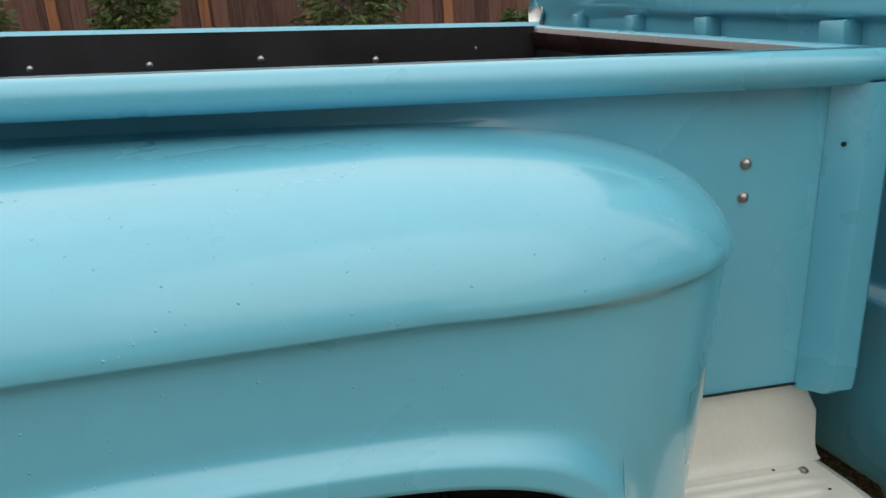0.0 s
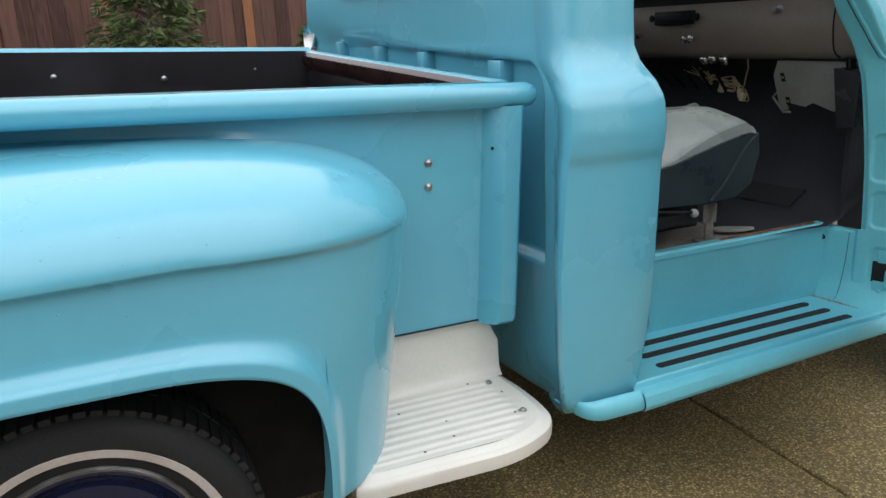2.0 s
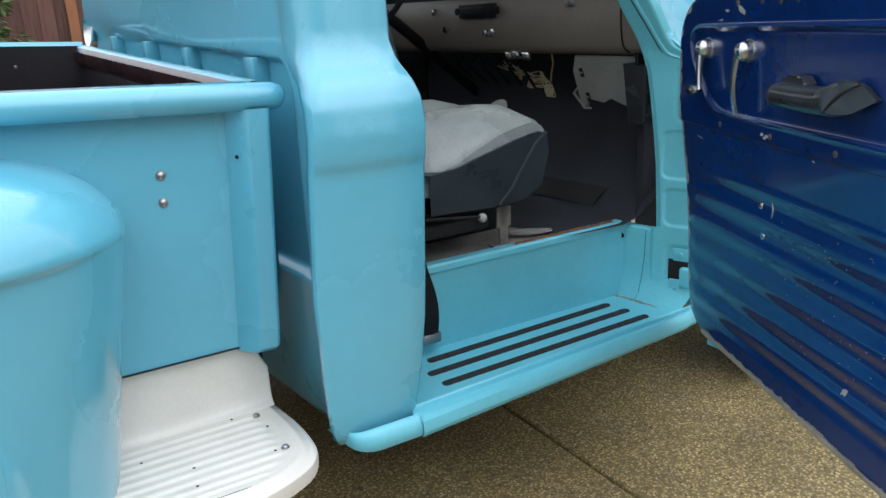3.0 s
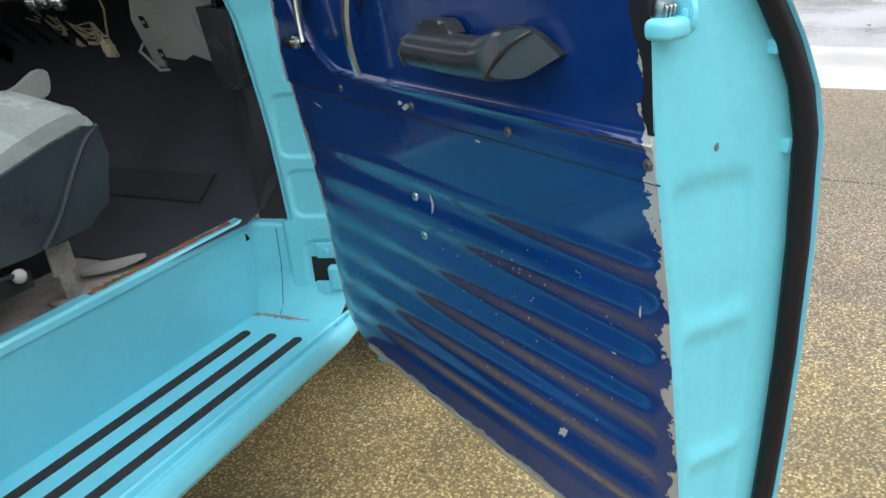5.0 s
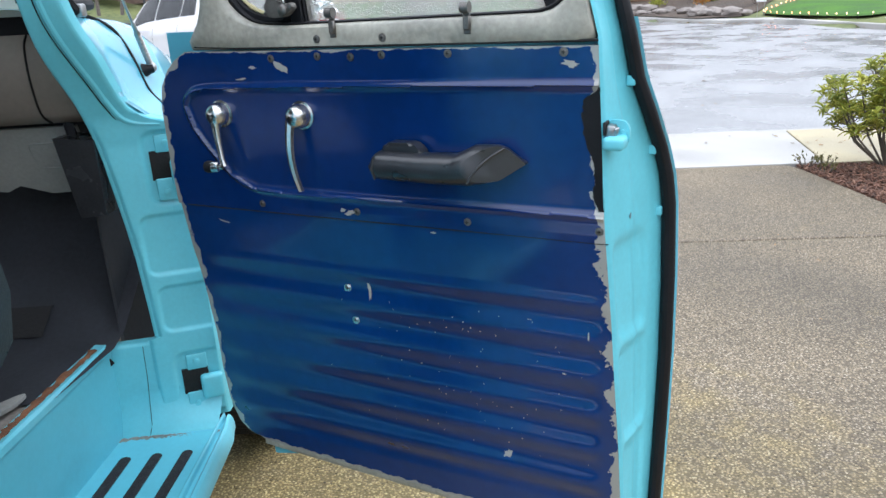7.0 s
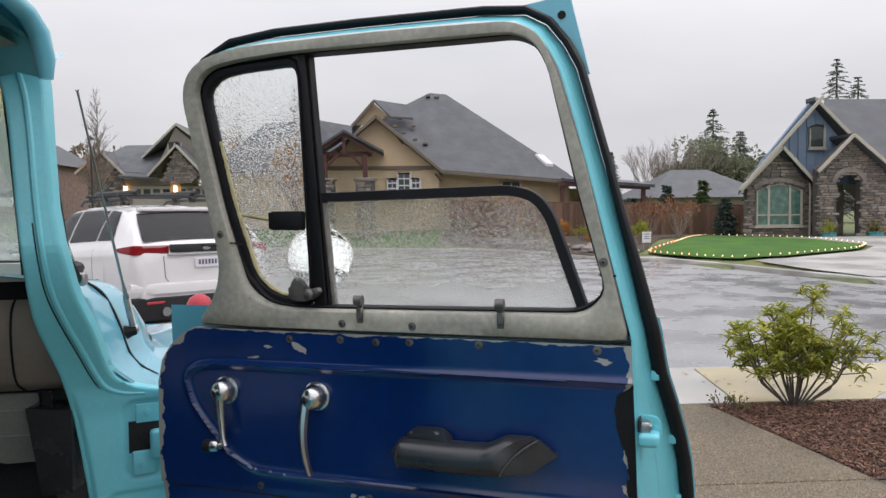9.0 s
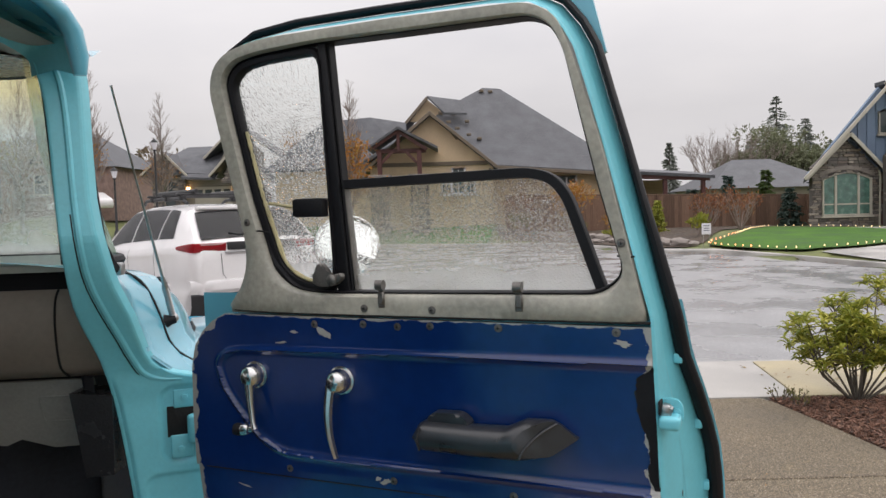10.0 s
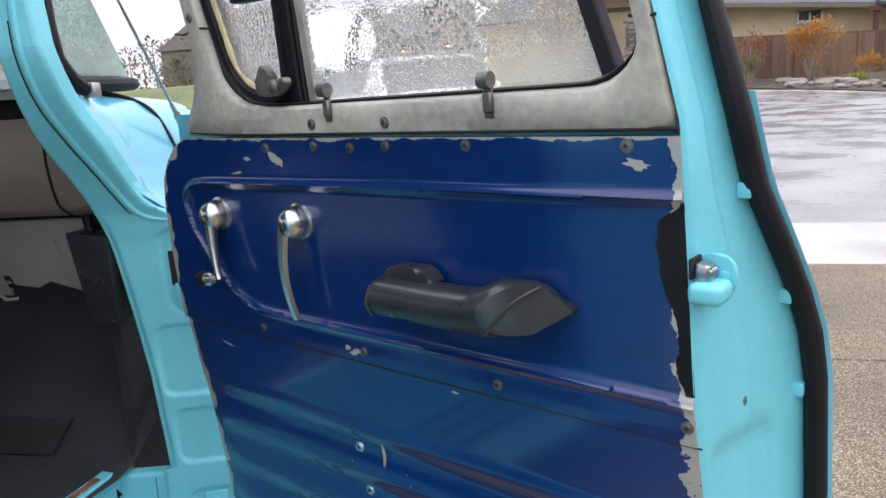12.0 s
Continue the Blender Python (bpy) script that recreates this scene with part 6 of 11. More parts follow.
# main glass, wound half down, with its black rubber edge
G = [(0.146, 1.314), (0.131, 1.511), (0.480, 1.517), (0.522, 1.505), (0.548, 1.472), (0.604, 1.314)]
GL = rounded(G, [0, 0, 0.03, 0.03, 0.03, 0], 6)
bm = bmesh.new()
bm.faces.new([bm.verts.new(dp(u, z, 0.020)) for u, z in GL])
pane = part("door_glass", bm, GLASS_WET, door, "wet door glass, wound half down")
pane.visible_shadow = False
bm = bmesh.new()
top = [p for p in GL[1:-1]] + [G[-1]]
vrow = []
for i, p in enumerate(top):
    a, b = Vector(top[max(i - 1, 0)]), Vector(top[min(i + 1, len(top) - 1)])
    t = (b - a).normalized()
    nrm = Vector((-t.y, t.x))
    q = Vector(p)
    vrow.append([dp(*(q + nrm * 0.002), 0.012), dp(*(q + nrm * 0.001), 0.008), dp(*(q - nrm * 0.014), 0.008), dp(*(q - nrm * 0.015), 0.012), dp(*(q - nrm * 0.015), 0.030), dp(*(q + nrm * 0.002), 0.030), dp(*(q + nrm * 0.002), 0.012)])
grid(bm, vrow)
part("glass_edge", bm, RUBBER, door, "black rubber glass edge")
for u in (0.218, 0.468):
    bm = bmesh.new()
    m = FACE @ Matrix.Translation((u, 1.308, 0.018))
    box(bm, -0.006, 0.006, -0.022, 0.020, 0.0, 0.003, 0.001, 1, m)
    tube(bm, [m @ Vector((-0.007, 0.018, 0.006)), m @ Vector((0.007, 0.018, 0.006))], 0.009, 12)
    box(bm, -0.005, 0.007, -0.016, 0.006, 0.003, 0.008, 0.002, 1, m)
    part("glass_clip", bm, TARNISH, door, "tarnished glass guide clip")


def screw(u, z, mat=TARNISH, r=0.0042, out=0.0):
    y = lerp_table(LEAN, z) - relief(u, z) if z < 1.266 else lerp_table(LEAN, z) - 0.004
    m = FACE @ Matrix.Translation((u, z, -y + out))
    bm = bmesh.new()
    lathe(bm, [(r * 1.7, 0), (r * 1.6, 0.001), (r * 1.12, 0.0011), (r, 0.0019), (r * 0.5, 0.0024), (0.0001, 0.0025)], m, 14)
    ob = part("panel_screw", bm, mat, door)
    bm = bmesh.new()
    box(bm, -r * 0.65, r * 0.65, -r * 0.16, r * 0.16, 0.0022, 0.0029, 0, 1, m)
    box(bm, -r * 0.16, r * 0.16, -r * 0.65, r * 0.65, 0.0022, 0.0028, 0, 1, m)
    part("screw_slot", bm, UNDER, ob)


for u, z in ((0.0, 0.972), (0.221, 0.973), (0.445, 0.973), (0.676, 0.977), (0.177, 1.255), (0.245, 1.253), (0.307, 1.256), (0.43, 1.257), (0.622, 1.257), (0.075, 1.252)):
    screw(u, z)
for u, z in ((0.183, 1.284), (0.314, 1.284), (-0.064, 1.440), (0.632, 1.395)):
    screw(u, z)
for u, z in ((0.166, 0.805), (0.175, 0.735)):
    screw(u, z, CHROME, 0.0052)
# chips of bare primer
rng = random.Random(12)
bm = bmesh.new()
for u, z, w, h, rot in ((0.095, 1.237, 0.016, 0.008, -0.5), (0.632, 1.240, 0.014, 0.005, -0.2), (0.205, 0.970, 0.012, 0.005, 0.4), (0.190, 0.974, 0.006, 0.004, 0.2), (0.218, 0.806, 0.004, 0.020, 0.1), (0.492, 0.494, 0.010, 0.007, 0.5), (0.0, 1.215, 0.012, 0.002, 0.1), (0.03, 1.236, 0.008, 0.003, 0), (-0.11, 0.924, 0.016, 0.0016, -0.2), (0.655, 0.78, 0.0015, 0.008, 0), (0.375, 0.946, 0.006, 0.002, 0), (0.61, 0.70, 0.004, 0.002, 0)):
    o = []
    for k in range(16):
        a = 2 * math.pi * k / 16
        r = 0.65 + 0.6 * rng.random()
        x, y = w * r * math.cos(a), h * r * math.sin(a)
        o.append((u + x * math.cos(rot) - y * math.sin(rot), z + x * math.sin(rot) + y * math.cos(rot)))
    vs = [bm.verts.new(dp(a, b, lerp_table(LEAN, b) - relief(a, b) - 0.0012)) for a, b in o]
    bm.faces.new(vs)
for k in range(90):
    u, z = 0.34 + 0.30 * abs(rng.gauss(0, 0.6)) * (1 if rng.random() > 0.3 else -0.6), rng.uniform(0.5, 0.80)
    if not 0.1 < u < 0.66:
        continue
    r = rng.uniform(0.0006, 0.0015)
    bm.faces.new([bm.verts.new(dp(u + r * math.cos(a), z + r * math.sin(a), lerp_table(LEAN, z) - relief(u, z) - 0.0012)) for a in (0, 1.05, 2.1, 3.14, 4.2, 5.2)])
tagged(part("paint_chip", bm, PRIMER, door, "pale chips in the paint"), kind="stuff")
bm = bmesh.new()
inn, outl = [], []
for k in range(60):
    z = 1.205 - 0.195 * k / 59
    outl.append((lerp_table(RIGHT, z) + 0.001, z))
    inn.append((0.674 - (0.014 + 0.010 * math.sin(k * 0.11) + 0.004 * rng.random()) * sstep(0, 6, k) * sstep(59, 50, k), z))
grid(bm, [[dp(u, z, lerp_table(LEAN, z) - relief(u, z) - 0.0014) for u, z in inn], [dp(u, z, lerp_table(LEAN, z) - relief(u, z) - 0.0014) for u, z in outl]])
part("black_paint_strip", bm, RUBBER, door, "ragged black paint strip at the panel edge")
# cranks
for u, z, kind in ((-0.066, 1.149, "crank"), (0.124, 1.150, "lever")):
    m = FACE @ Matrix.Translation((u, z, -lerp_table(LEAN, z) - 0.004))
    bm = bmesh.new()
    lathe(bm, [(0.0265, 0.0), (0.026, 0.003), (0.0225, 0.0045), (0.0225, 0.012), (0.021, 0.021), (0.0165, 0.029), (0.009, 0.034), (0.0001, 0.0355)], m, 28)
    if kind == "crank":
        tube(bm, [m @ Vector(p) for p in ((0.0, -0.008, 0.021), (0.003, -0.045, 0.024), (0.008, -0.085, 0.026), (0.012, -0.098, 0.027))], [0.011, 0.008, 0.006, 0.0065], 10)
        h = part("window_crank", bm, CHROME, door, "chrome window crank")
        bm = bmesh.new()
        lathe(bm, [(0.006, 0.0), (0.006, 0.006), (0.010, 0.008), (0.0115, 0.016), (0.010, 0.026), (0.0001, 0.028)], m @ Matrix.Translation((0.006, -0.099, 0.026)) @ pose(0, 0, 0, 0, -75, 0), 14)
        part("crank_knob", bm, CHROME, h)
        bm = bmesh.new()
        lathe(bm, [(0.0115, 0.022), (0.012, 0.030), (0.010, 0.036), (0.0001, 0.037)], m @ Matrix.Translation((0.006, -0.099, 0.026)) @ pose(0, 0, 0, 0, -75, 0), 14)
        part("crank_knob_tip", bm, RUBBER, h)
    else:
        rows = []
        for k in range(11):
            t = k / 10
            w = 0.0098 - 0.0045 * t
            y = -0.006 - 0.132 * t
            x = -0.012 - 0.006 * math.sin(t * 2.6) + 0.010 * t * t
            hh = 0.027 - 0.002 * t + 0.006 * math.sin(t * 3.1)
            rows.append([m @ Vector(p) for p in ((x - w, y, hh - 0.006), (x - w * 0.7, y, hh), (x, y, hh + 0.0025), (x + w * 0.7, y, hh), (x + w, y, hh - 0.006), (x, y, hh - 0.010))])
        vr = grid(bm, rows, closed=True)
        bm.faces.new(vr[-1])
        part("door_lever", bm, CHROME, door, "long chrome inside door handle")
# armrest: a padded roll with a wrapped flap, cut off flat at its pointed end
ARM_TOP = [(0.283, 1.076), (0.290, 1.092), (0.300, 1.098), (0.38, 1.0975), (0.445, 1.099), (0.462, 1.106), (0.478, 1.114), (0.518, 1.115), (0.532, 1.109), (0.558, 1.085)]
ARM_LOW = [(0.283, 1.066), (0.290, 1.053), (0.300, 1.048), (0.40, 1.046), (0.47, 1.047), (0.52, 1.058), (0.558, 1.082)]
back = -lerp_table(LEAN, 1.07) - 0.006
bm = bmesh.new()
rows = []
for k in range(61):
    u = 0.283 + 0.275 * k / 60
    up, low = lerp_table(ARM_TOP, u), lerp_table(ARM_LOW, u)
    mid, hh = (up + low) / 2, (up - low) / 2
    dep = 0.060 * (0.80 + 0.20 * sstep(0.283, 0.30, u))
    ring = []
    for a in range(22):
        an = 2 * math.pi * a / 22
        ca, sa = math.cos(an), math.sin(an)
        # the upper half leans back towards the door
        lean = 0.010 * max(0.0, sa) * sstep(0.45, 0.49, u)
        ring.append(FACE @ Vector((u, mid + hh * (abs(sa) ** 0.92) * (1 if sa > 0 else -1), back + (dep - lean) * (0.5 + 0.5 * (abs(ca) ** 0.85) * (1 if ca > 0 else -1)))))
    rows.append(ring)
vr = grid(bm, rows, closed=True)
bm.faces.new(vr[0])
bm.faces.new(vr[-1])
fa, fb_, fc_ = (FACE @ Vector(p) for p in ((0.470, 1.046, 0.058), (0.534, 1.114, 0.024), (0.557, 1.074, 0.016)))
cut_n = (fb_ - fa).cross(fc_ - fa).normalized()
if cut_n.dot(FACE.to_3x3() @ Vector((0, 0, 1))) < 0:
    cut_n = -cut_n
r = bmesh.ops.bisect_plane(bm, geom=bm.verts[:] + bm.edges[:] + bm.faces[:], plane_co=fa, plane_no=cut_n, clear_outer=True)
bmesh.ops.holes_fill(bm, edges=[e for e in r["geom_cut"] if isinstance(e, bmesh.types.BMEdge)], sides=0)
arm = part("armrest", bm, ARM_VINYL, door, "black vinyl padded armrest", angle=38)
bm = bmesh.new()
slab(bm, rounded([(0.302, 1.085), (0.304, 1.102), (0.316, 1.1125), (0.362, 1.1135), (0.374, 1.107), (0.383, 1.096), (0.376, 1.092), (0.360, 1.090)], 0.006, 3), FACE @ Matrix.Translation((0, 0, back + 0.010)), 0.026, 0.006, 3)
part("armrest_grip", bm, ARM_VINYL, arm, "wrapped vinyl flap over the armrest")
bm = bmesh.new()
tube(bm, spline([FACE @ Vector(p) for p in ((0.474, 1.056, 0.0575), (0.483, 1.072, 0.0535), (0.497, 1.088, 0.0475), (0.513, 1.101, 0.040), (0.530, 1.111, 0.030))], 3), 0.0022, 6)
part("armrest_stitching", bm, ARM_VINYL, arm)
bm = bmesh.new()
tube(bm, [FACE @ Vector(p) for p in ((0.298, 1.052, 0.052), (0.2965, 1.07, 0.060), (0.299, 1.090, 0.052))], 0.0025, 6)
part("armrest_hem", bm, ARM_VINYL, arm)
# latch, bump stops and pressed panels on the edge
bm = bmesh.new()
m = DOOR @ Matrix.Translation((0.690, -0.002, 1.140))
box(bm, -0.006, 0.026, -0.024, 0.014, -0.028, -0.007, 0.007, 4, m)
slab(bm, rounded([(-0.006, -0.026), (0.022, -0.026), (0.028, -0.016), (0.028, 0.000), (0.022, 0.012), (0.004, 0.015), (-0.006, 0.011)], 0.005, 3), m @ Matrix(((1, 0, 0, 0), (0, 0, 1, 0.010), (0, 1, 0, 0), (0, 0, 0, 1))), 0.008, 0.002, 2)
latch = part("latch", bm, TEAL_JAMB, door, "turquoise painted door latch")
bm = bmesh.new()
box(bm, -0.004, 0.010, -0.013, 0.007, -0.010, 0.010, 0.004, 2, m @ pose(0, 0, 0, 0, 14, 0))
for k in range(3):
    box(bm, 0.007, 0.013, -0.011 + 0.006 * k, -0.008 + 0.006 * k, -0.007, 0.007, 0.001, 1, m @ pose(0, 0, 0, 0, 14, 0))
part("latch_gear", bm, STEEL, latch, "bare steel latch gear")
bm = bmesh.new()
box(bm, -0.0065, -0.003, -0.016, 0.009, -0.006, 0.014, 0.001, 1, m)
part("latch_slot", bm, UNDER, latch)
bm = bmesh.new()
lathe(bm, [(0.006, 0.0), (0.0055, 0.002), (0.0001, 0.0026)], m @ Matrix.Translation((0.018, 0.0095, -0.006)) @ pose(0, 0, 0, 90, 0, 0), 14)
part("latch_rivet", bm, TEAL_JAMB, latch)
for z, u, y in ((0.972, 0.732, 0.165), (1.085, 0.724, 0.138), (1.205, 0.70, 0.078)):
    bm = bmesh.new()
    m = DOOR @ Matrix.Translation((u, y, z))
    box(bm, -0.004, 0.010, -0.010, 0.014, -0.008, 0.008, 0.002, 2, m)
    part("seal_clip", bm, TEAL_JAMB, door)
bm = bmesh.new()
lathe(bm, [(0.005, 0.0), (0.0055, 0.002), (0.0001, 0.0025)], DOOR @ Matrix.Translation((0.706, 0.075, 0.985)) @ pose(0, 0, 0, 0, 90, 0), 10)
part("jamb_screw", bm, STEEL, door)
# round outside mirror
bm = bmesh.new()
MC = dp(0.046, 1.387, 0.16)
mz = Vector((-0.91, -0.12, 0.40)).normalized()
mm = Matrix.Translation(MC) @ mz.to_track_quat("Z", "Y").to_matrix().to_4x4()
lathe(bm, [(0.0001, -0.034), (0.032, -0.032), (0.054, -0.020), (0.0655, -0.004), (0.067, 0.002), (0.0642, 0.004)], mm, 40)
mirror = part("mirror", bm, CHROME, door, "round chrome outside mirror")
bm = bmesh.new()
lathe(bm, [(0.0001, 0.0055), (0.033, 0.0047), (0.0644, 0.0025)], mm, 40)
MIRROR = bpy.data.materials.new("mirror_glass")
MIRROR.use_nodes = True
MIRROR.node_tree.nodes["Principled BSDF"].inputs["Metallic"].default_value = 1.0
MIRROR.node_tree.nodes["Principled BSDF"].inputs["Base Color"].default_value = (0.88, 0.89, 0.88, 1)
MIRROR.node_tree.nodes["Principled BSDF"].inputs["Roughness"].default_value = 0.03
part("mirror_glass", bm, MIRROR, mirror)
bm = bmesh.new()
tube(bm, [MC - mz * 0.02, MC - mz * 0.03 + Vector((0, 0, -0.05)), dp(-0.02, 1.30, 0.10), dp(-0.05, 1.28, 0.07)], 0.006, 8)
part("mirror_arm", bm, CHROME, mirror)


# ---- the place round the truck: materials ----
def speckle(name, base, tints, cell, rough, rough_wet, bump, moss_lift=None, spec=0.5):
    """A surface of small stones or chips: cells of their own colour, with damp and dry patches."""
    m = bpy.data.materials.new(name)
    m.use_nodes = True
    nt = m.node_tree
    b = nt.nodes["Principled BSDF"]
    b.inputs["Specular IOR Level"].default_value = spec
    tc = nt.nodes.new("ShaderNodeTexCoord")
    vo = nt.nodes.new("ShaderNodeTexVoronoi")
    vo.inputs["Scale"].default_value = cell
    nt.links.new(tc.outputs["Object"], vo.inputs["Vector"])
    sep = nt.nodes.new("ShaderNodeSeparateColor")
    nt.links.new(vo.outputs["Color"], sep.inputs["Color"])
    ramp = nt.nodes.new("ShaderNodeValToRGB")
    ramp.color_ramp.interpolation = "LINEAR"
    while len(ramp.color_ramp.elements) < len(tints):
        ramp.color_ramp.elements.new(0.5)
    for i, c in enumerate(tints):
        ramp.color_ramp.elements[i].position = i / (len(tints) - 1)
        ramp.color_ramp.elements[i].color = (*c, 1)
    nt.links.new(sep.outputs[0], ramp.inputs["Fac"])
    edge = nt.nodes.new("ShaderNodeMapRange")
    edge.inputs["From Min"].default_value, edge.inputs["From Max"].default_value = 0.35, 0.62
    edge.inputs["To Min"].default_value, edge.inputs["To Max"].default_value = 0.0, 1.0
    nt.links.new(vo.outputs["Distance"], edge.inputs["Value"])
    mix = nt.nodes.new("ShaderNodeMix")
    mix.data_type = "RGBA"
    nt.links.new(edge.outputs[0], mix.inputs[0])
    nt.links.new(ramp.outputs["Color"], mix.inputs[6])
    mix.inputs[7].default_value = (*base, 1)
    big = nt.nodes.new("ShaderNodeTexNoise")
    big.inputs["Scale"].default_value = 0.9
    big.inputs["Detail"].default_value = 6
    nt.links.new(tc.outputs["Object"], big.inputs["Vector"])
    br = nt.nodes.new("ShaderNodeMapRange")
    br.inputs["From Min"].default_value, br.inputs["From Max"].default_value = 0.35, 0.65
    br.inputs["To Min"].default_value, br.inputs["To Max"].default_value = 0.72, 1.18
    nt.links.new(big.outputs["Fac"], br.inputs["Value"])
    sc = nt.nodes.new("ShaderNodeVectorMath")
    sc.operation = "SCALE"
    nt.links.new(mix.outputs[2], sc.inputs[0])
    nt.links.new(br.outputs[0], sc.inputs["Scale"])
    nt.links.new(sc.outputs[0], b.inputs["Base Color"])
    if moss_lift:
        # patches tinted by moss and old leaf stain
        mo = nt.nodes.new("ShaderNodeTexNoise")
        mo.inputs["Scale"].default_value = 5.5
        mo.inputs["Detail"].default_value = 8
        mo.inputs["Roughness"].default_value = 0.7
        nt.links.new(tc.outputs["Object"], mo.inputs["Vector"])
        mm_ = nt.nodes.new("ShaderNodeMapRange")
        mm_.inputs["From Min"].default_value, mm_.inputs["From Max"].default_value = 0.34, 0.80
        mm_.inputs["To Min"].default_value, mm_.inputs["To Max"].default_value = 0.0, 0.85
        # moss thickens near the truck; its tint above one also lifts the shaded slab
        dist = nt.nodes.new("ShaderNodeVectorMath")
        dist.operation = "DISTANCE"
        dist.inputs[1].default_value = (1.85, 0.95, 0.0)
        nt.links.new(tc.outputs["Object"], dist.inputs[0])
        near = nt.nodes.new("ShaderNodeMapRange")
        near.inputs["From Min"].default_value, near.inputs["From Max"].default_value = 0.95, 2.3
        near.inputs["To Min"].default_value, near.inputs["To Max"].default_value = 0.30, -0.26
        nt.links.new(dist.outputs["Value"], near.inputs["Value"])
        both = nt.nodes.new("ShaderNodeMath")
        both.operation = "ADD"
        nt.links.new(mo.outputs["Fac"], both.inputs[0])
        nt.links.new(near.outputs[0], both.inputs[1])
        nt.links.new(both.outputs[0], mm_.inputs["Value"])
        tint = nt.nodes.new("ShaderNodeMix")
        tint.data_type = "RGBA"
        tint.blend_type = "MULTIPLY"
        tint.inputs[7].default_value = (*moss_lift, 1)
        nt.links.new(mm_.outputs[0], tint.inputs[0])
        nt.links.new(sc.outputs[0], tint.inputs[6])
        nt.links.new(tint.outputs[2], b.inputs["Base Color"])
    rr = nt.nodes.new("ShaderNodeMapRange")
    rr.inputs["From Min"].default_value, rr.inputs["From Max"].default_value = 0.4, 0.6
    rr.inputs["To Min"].default_value, rr.inputs["To Max"].default_value = rough_wet, rough
    nt.links.new(big.outputs["Fac"], rr.inputs["Value"])
    nt.links.new(rr.outputs[0], b.inputs["Roughness"])
    bn = nt.nodes.new("ShaderNodeBump")
    bn.inputs["Strength"].default_value = bump
    bn.inputs["Distance"].default_value = 0.6 / cell
    inv = nt.nodes.new("ShaderNodeMath")
    inv.operation = "SUBTRACT"
    inv.inputs[0].default_value = 1.0
    nt.links.new(vo.outputs["Distance"], inv.inputs[1])
    nt.links.new(inv.outputs[0], bn.inputs["Height"])
    nt.links.new(bn.outputs["Normal"], b.inputs["Normal"])
    return m


def island_material(name, tints, rough=0.7, bump=0.2, bump_scale=40.0, transl=0.0):
    """Every loose piece of the mesh takes its own tint."""
    m = bpy.data.materials.new(name)
    m.use_nodes = True
    nt = m.node_tree
    b = nt.nodes["Principled BSDF"]
    b.inputs["Roughness"].default_value = rough
    g = nt.nodes.new("ShaderNodeNewGeometry")
    ramp = nt.nodes.new("ShaderNodeValToRGB")
    while len(ramp.color_ramp.elements) < len(tints):
        ramp.color_ramp.elements.new(0.5)
    for i, c in enumerate(tints):
        ramp.color_ramp.elements[i].position = i / (len(tints) - 1)
        ramp.color_ramp.elements[i].color = (*c, 1)
    nt.links.new(g.outputs["Random Per Island"], ramp.inputs["Fac"])
    tc = nt.nodes.new("ShaderNodeTexCoord")
    n1 = nt.nodes.new("ShaderNodeTexNoise")
    n1.inputs["Scale"].default_value = bump_scale
    nt.links.new(tc.outputs["Object"], n1.inputs["Vector"])
    mr = nt.nodes.new("ShaderNodeMapRange")
    mr.inputs["To Min"].default_value, mr.inputs["To Max"].default_value = 0.75, 1.25
    nt.links.new(n1.outputs["Fac"], mr.inputs["Value"])
    sc = nt.nodes.new("ShaderNodeVectorMath")
    sc.operation = "SCALE"
    nt.links.new(ramp.outputs["Color"], sc.inputs[0])
    nt.links.new(mr.outputs[0], sc.inputs["Scale"])
    nt.links.new(sc.outputs[0], b.inputs["Base Color"])
    if bump:
        bn = nt.nodes.new("ShaderNodeBump")
        bn.inputs["Strength"].default_value = bump
        bn.inputs["Distance"].default_value = 0.02
        nt.links.new(n1.outputs["Fac"], bn.inputs["Height"])
        nt.links.new(bn.outputs["Normal"], b.inputs["Normal"])
    if transl:
        out = nt.nodes["Material Output"]
        tr = nt.nodes.new("ShaderNodeBsdfTranslucent")
        ms = nt.nodes.new("ShaderNodeMixShader")
        ms.inputs[0].default_value = transl
        nt.links.new(sc.outputs[0], tr.inputs["Color"])
        nt.links.new(b.outputs[0], ms.inputs[1])
        nt.links.new(tr.outputs[0], ms.inputs[2])
        nt.links.new(ms.outputs[0], out.inputs["Surface"])
    return m


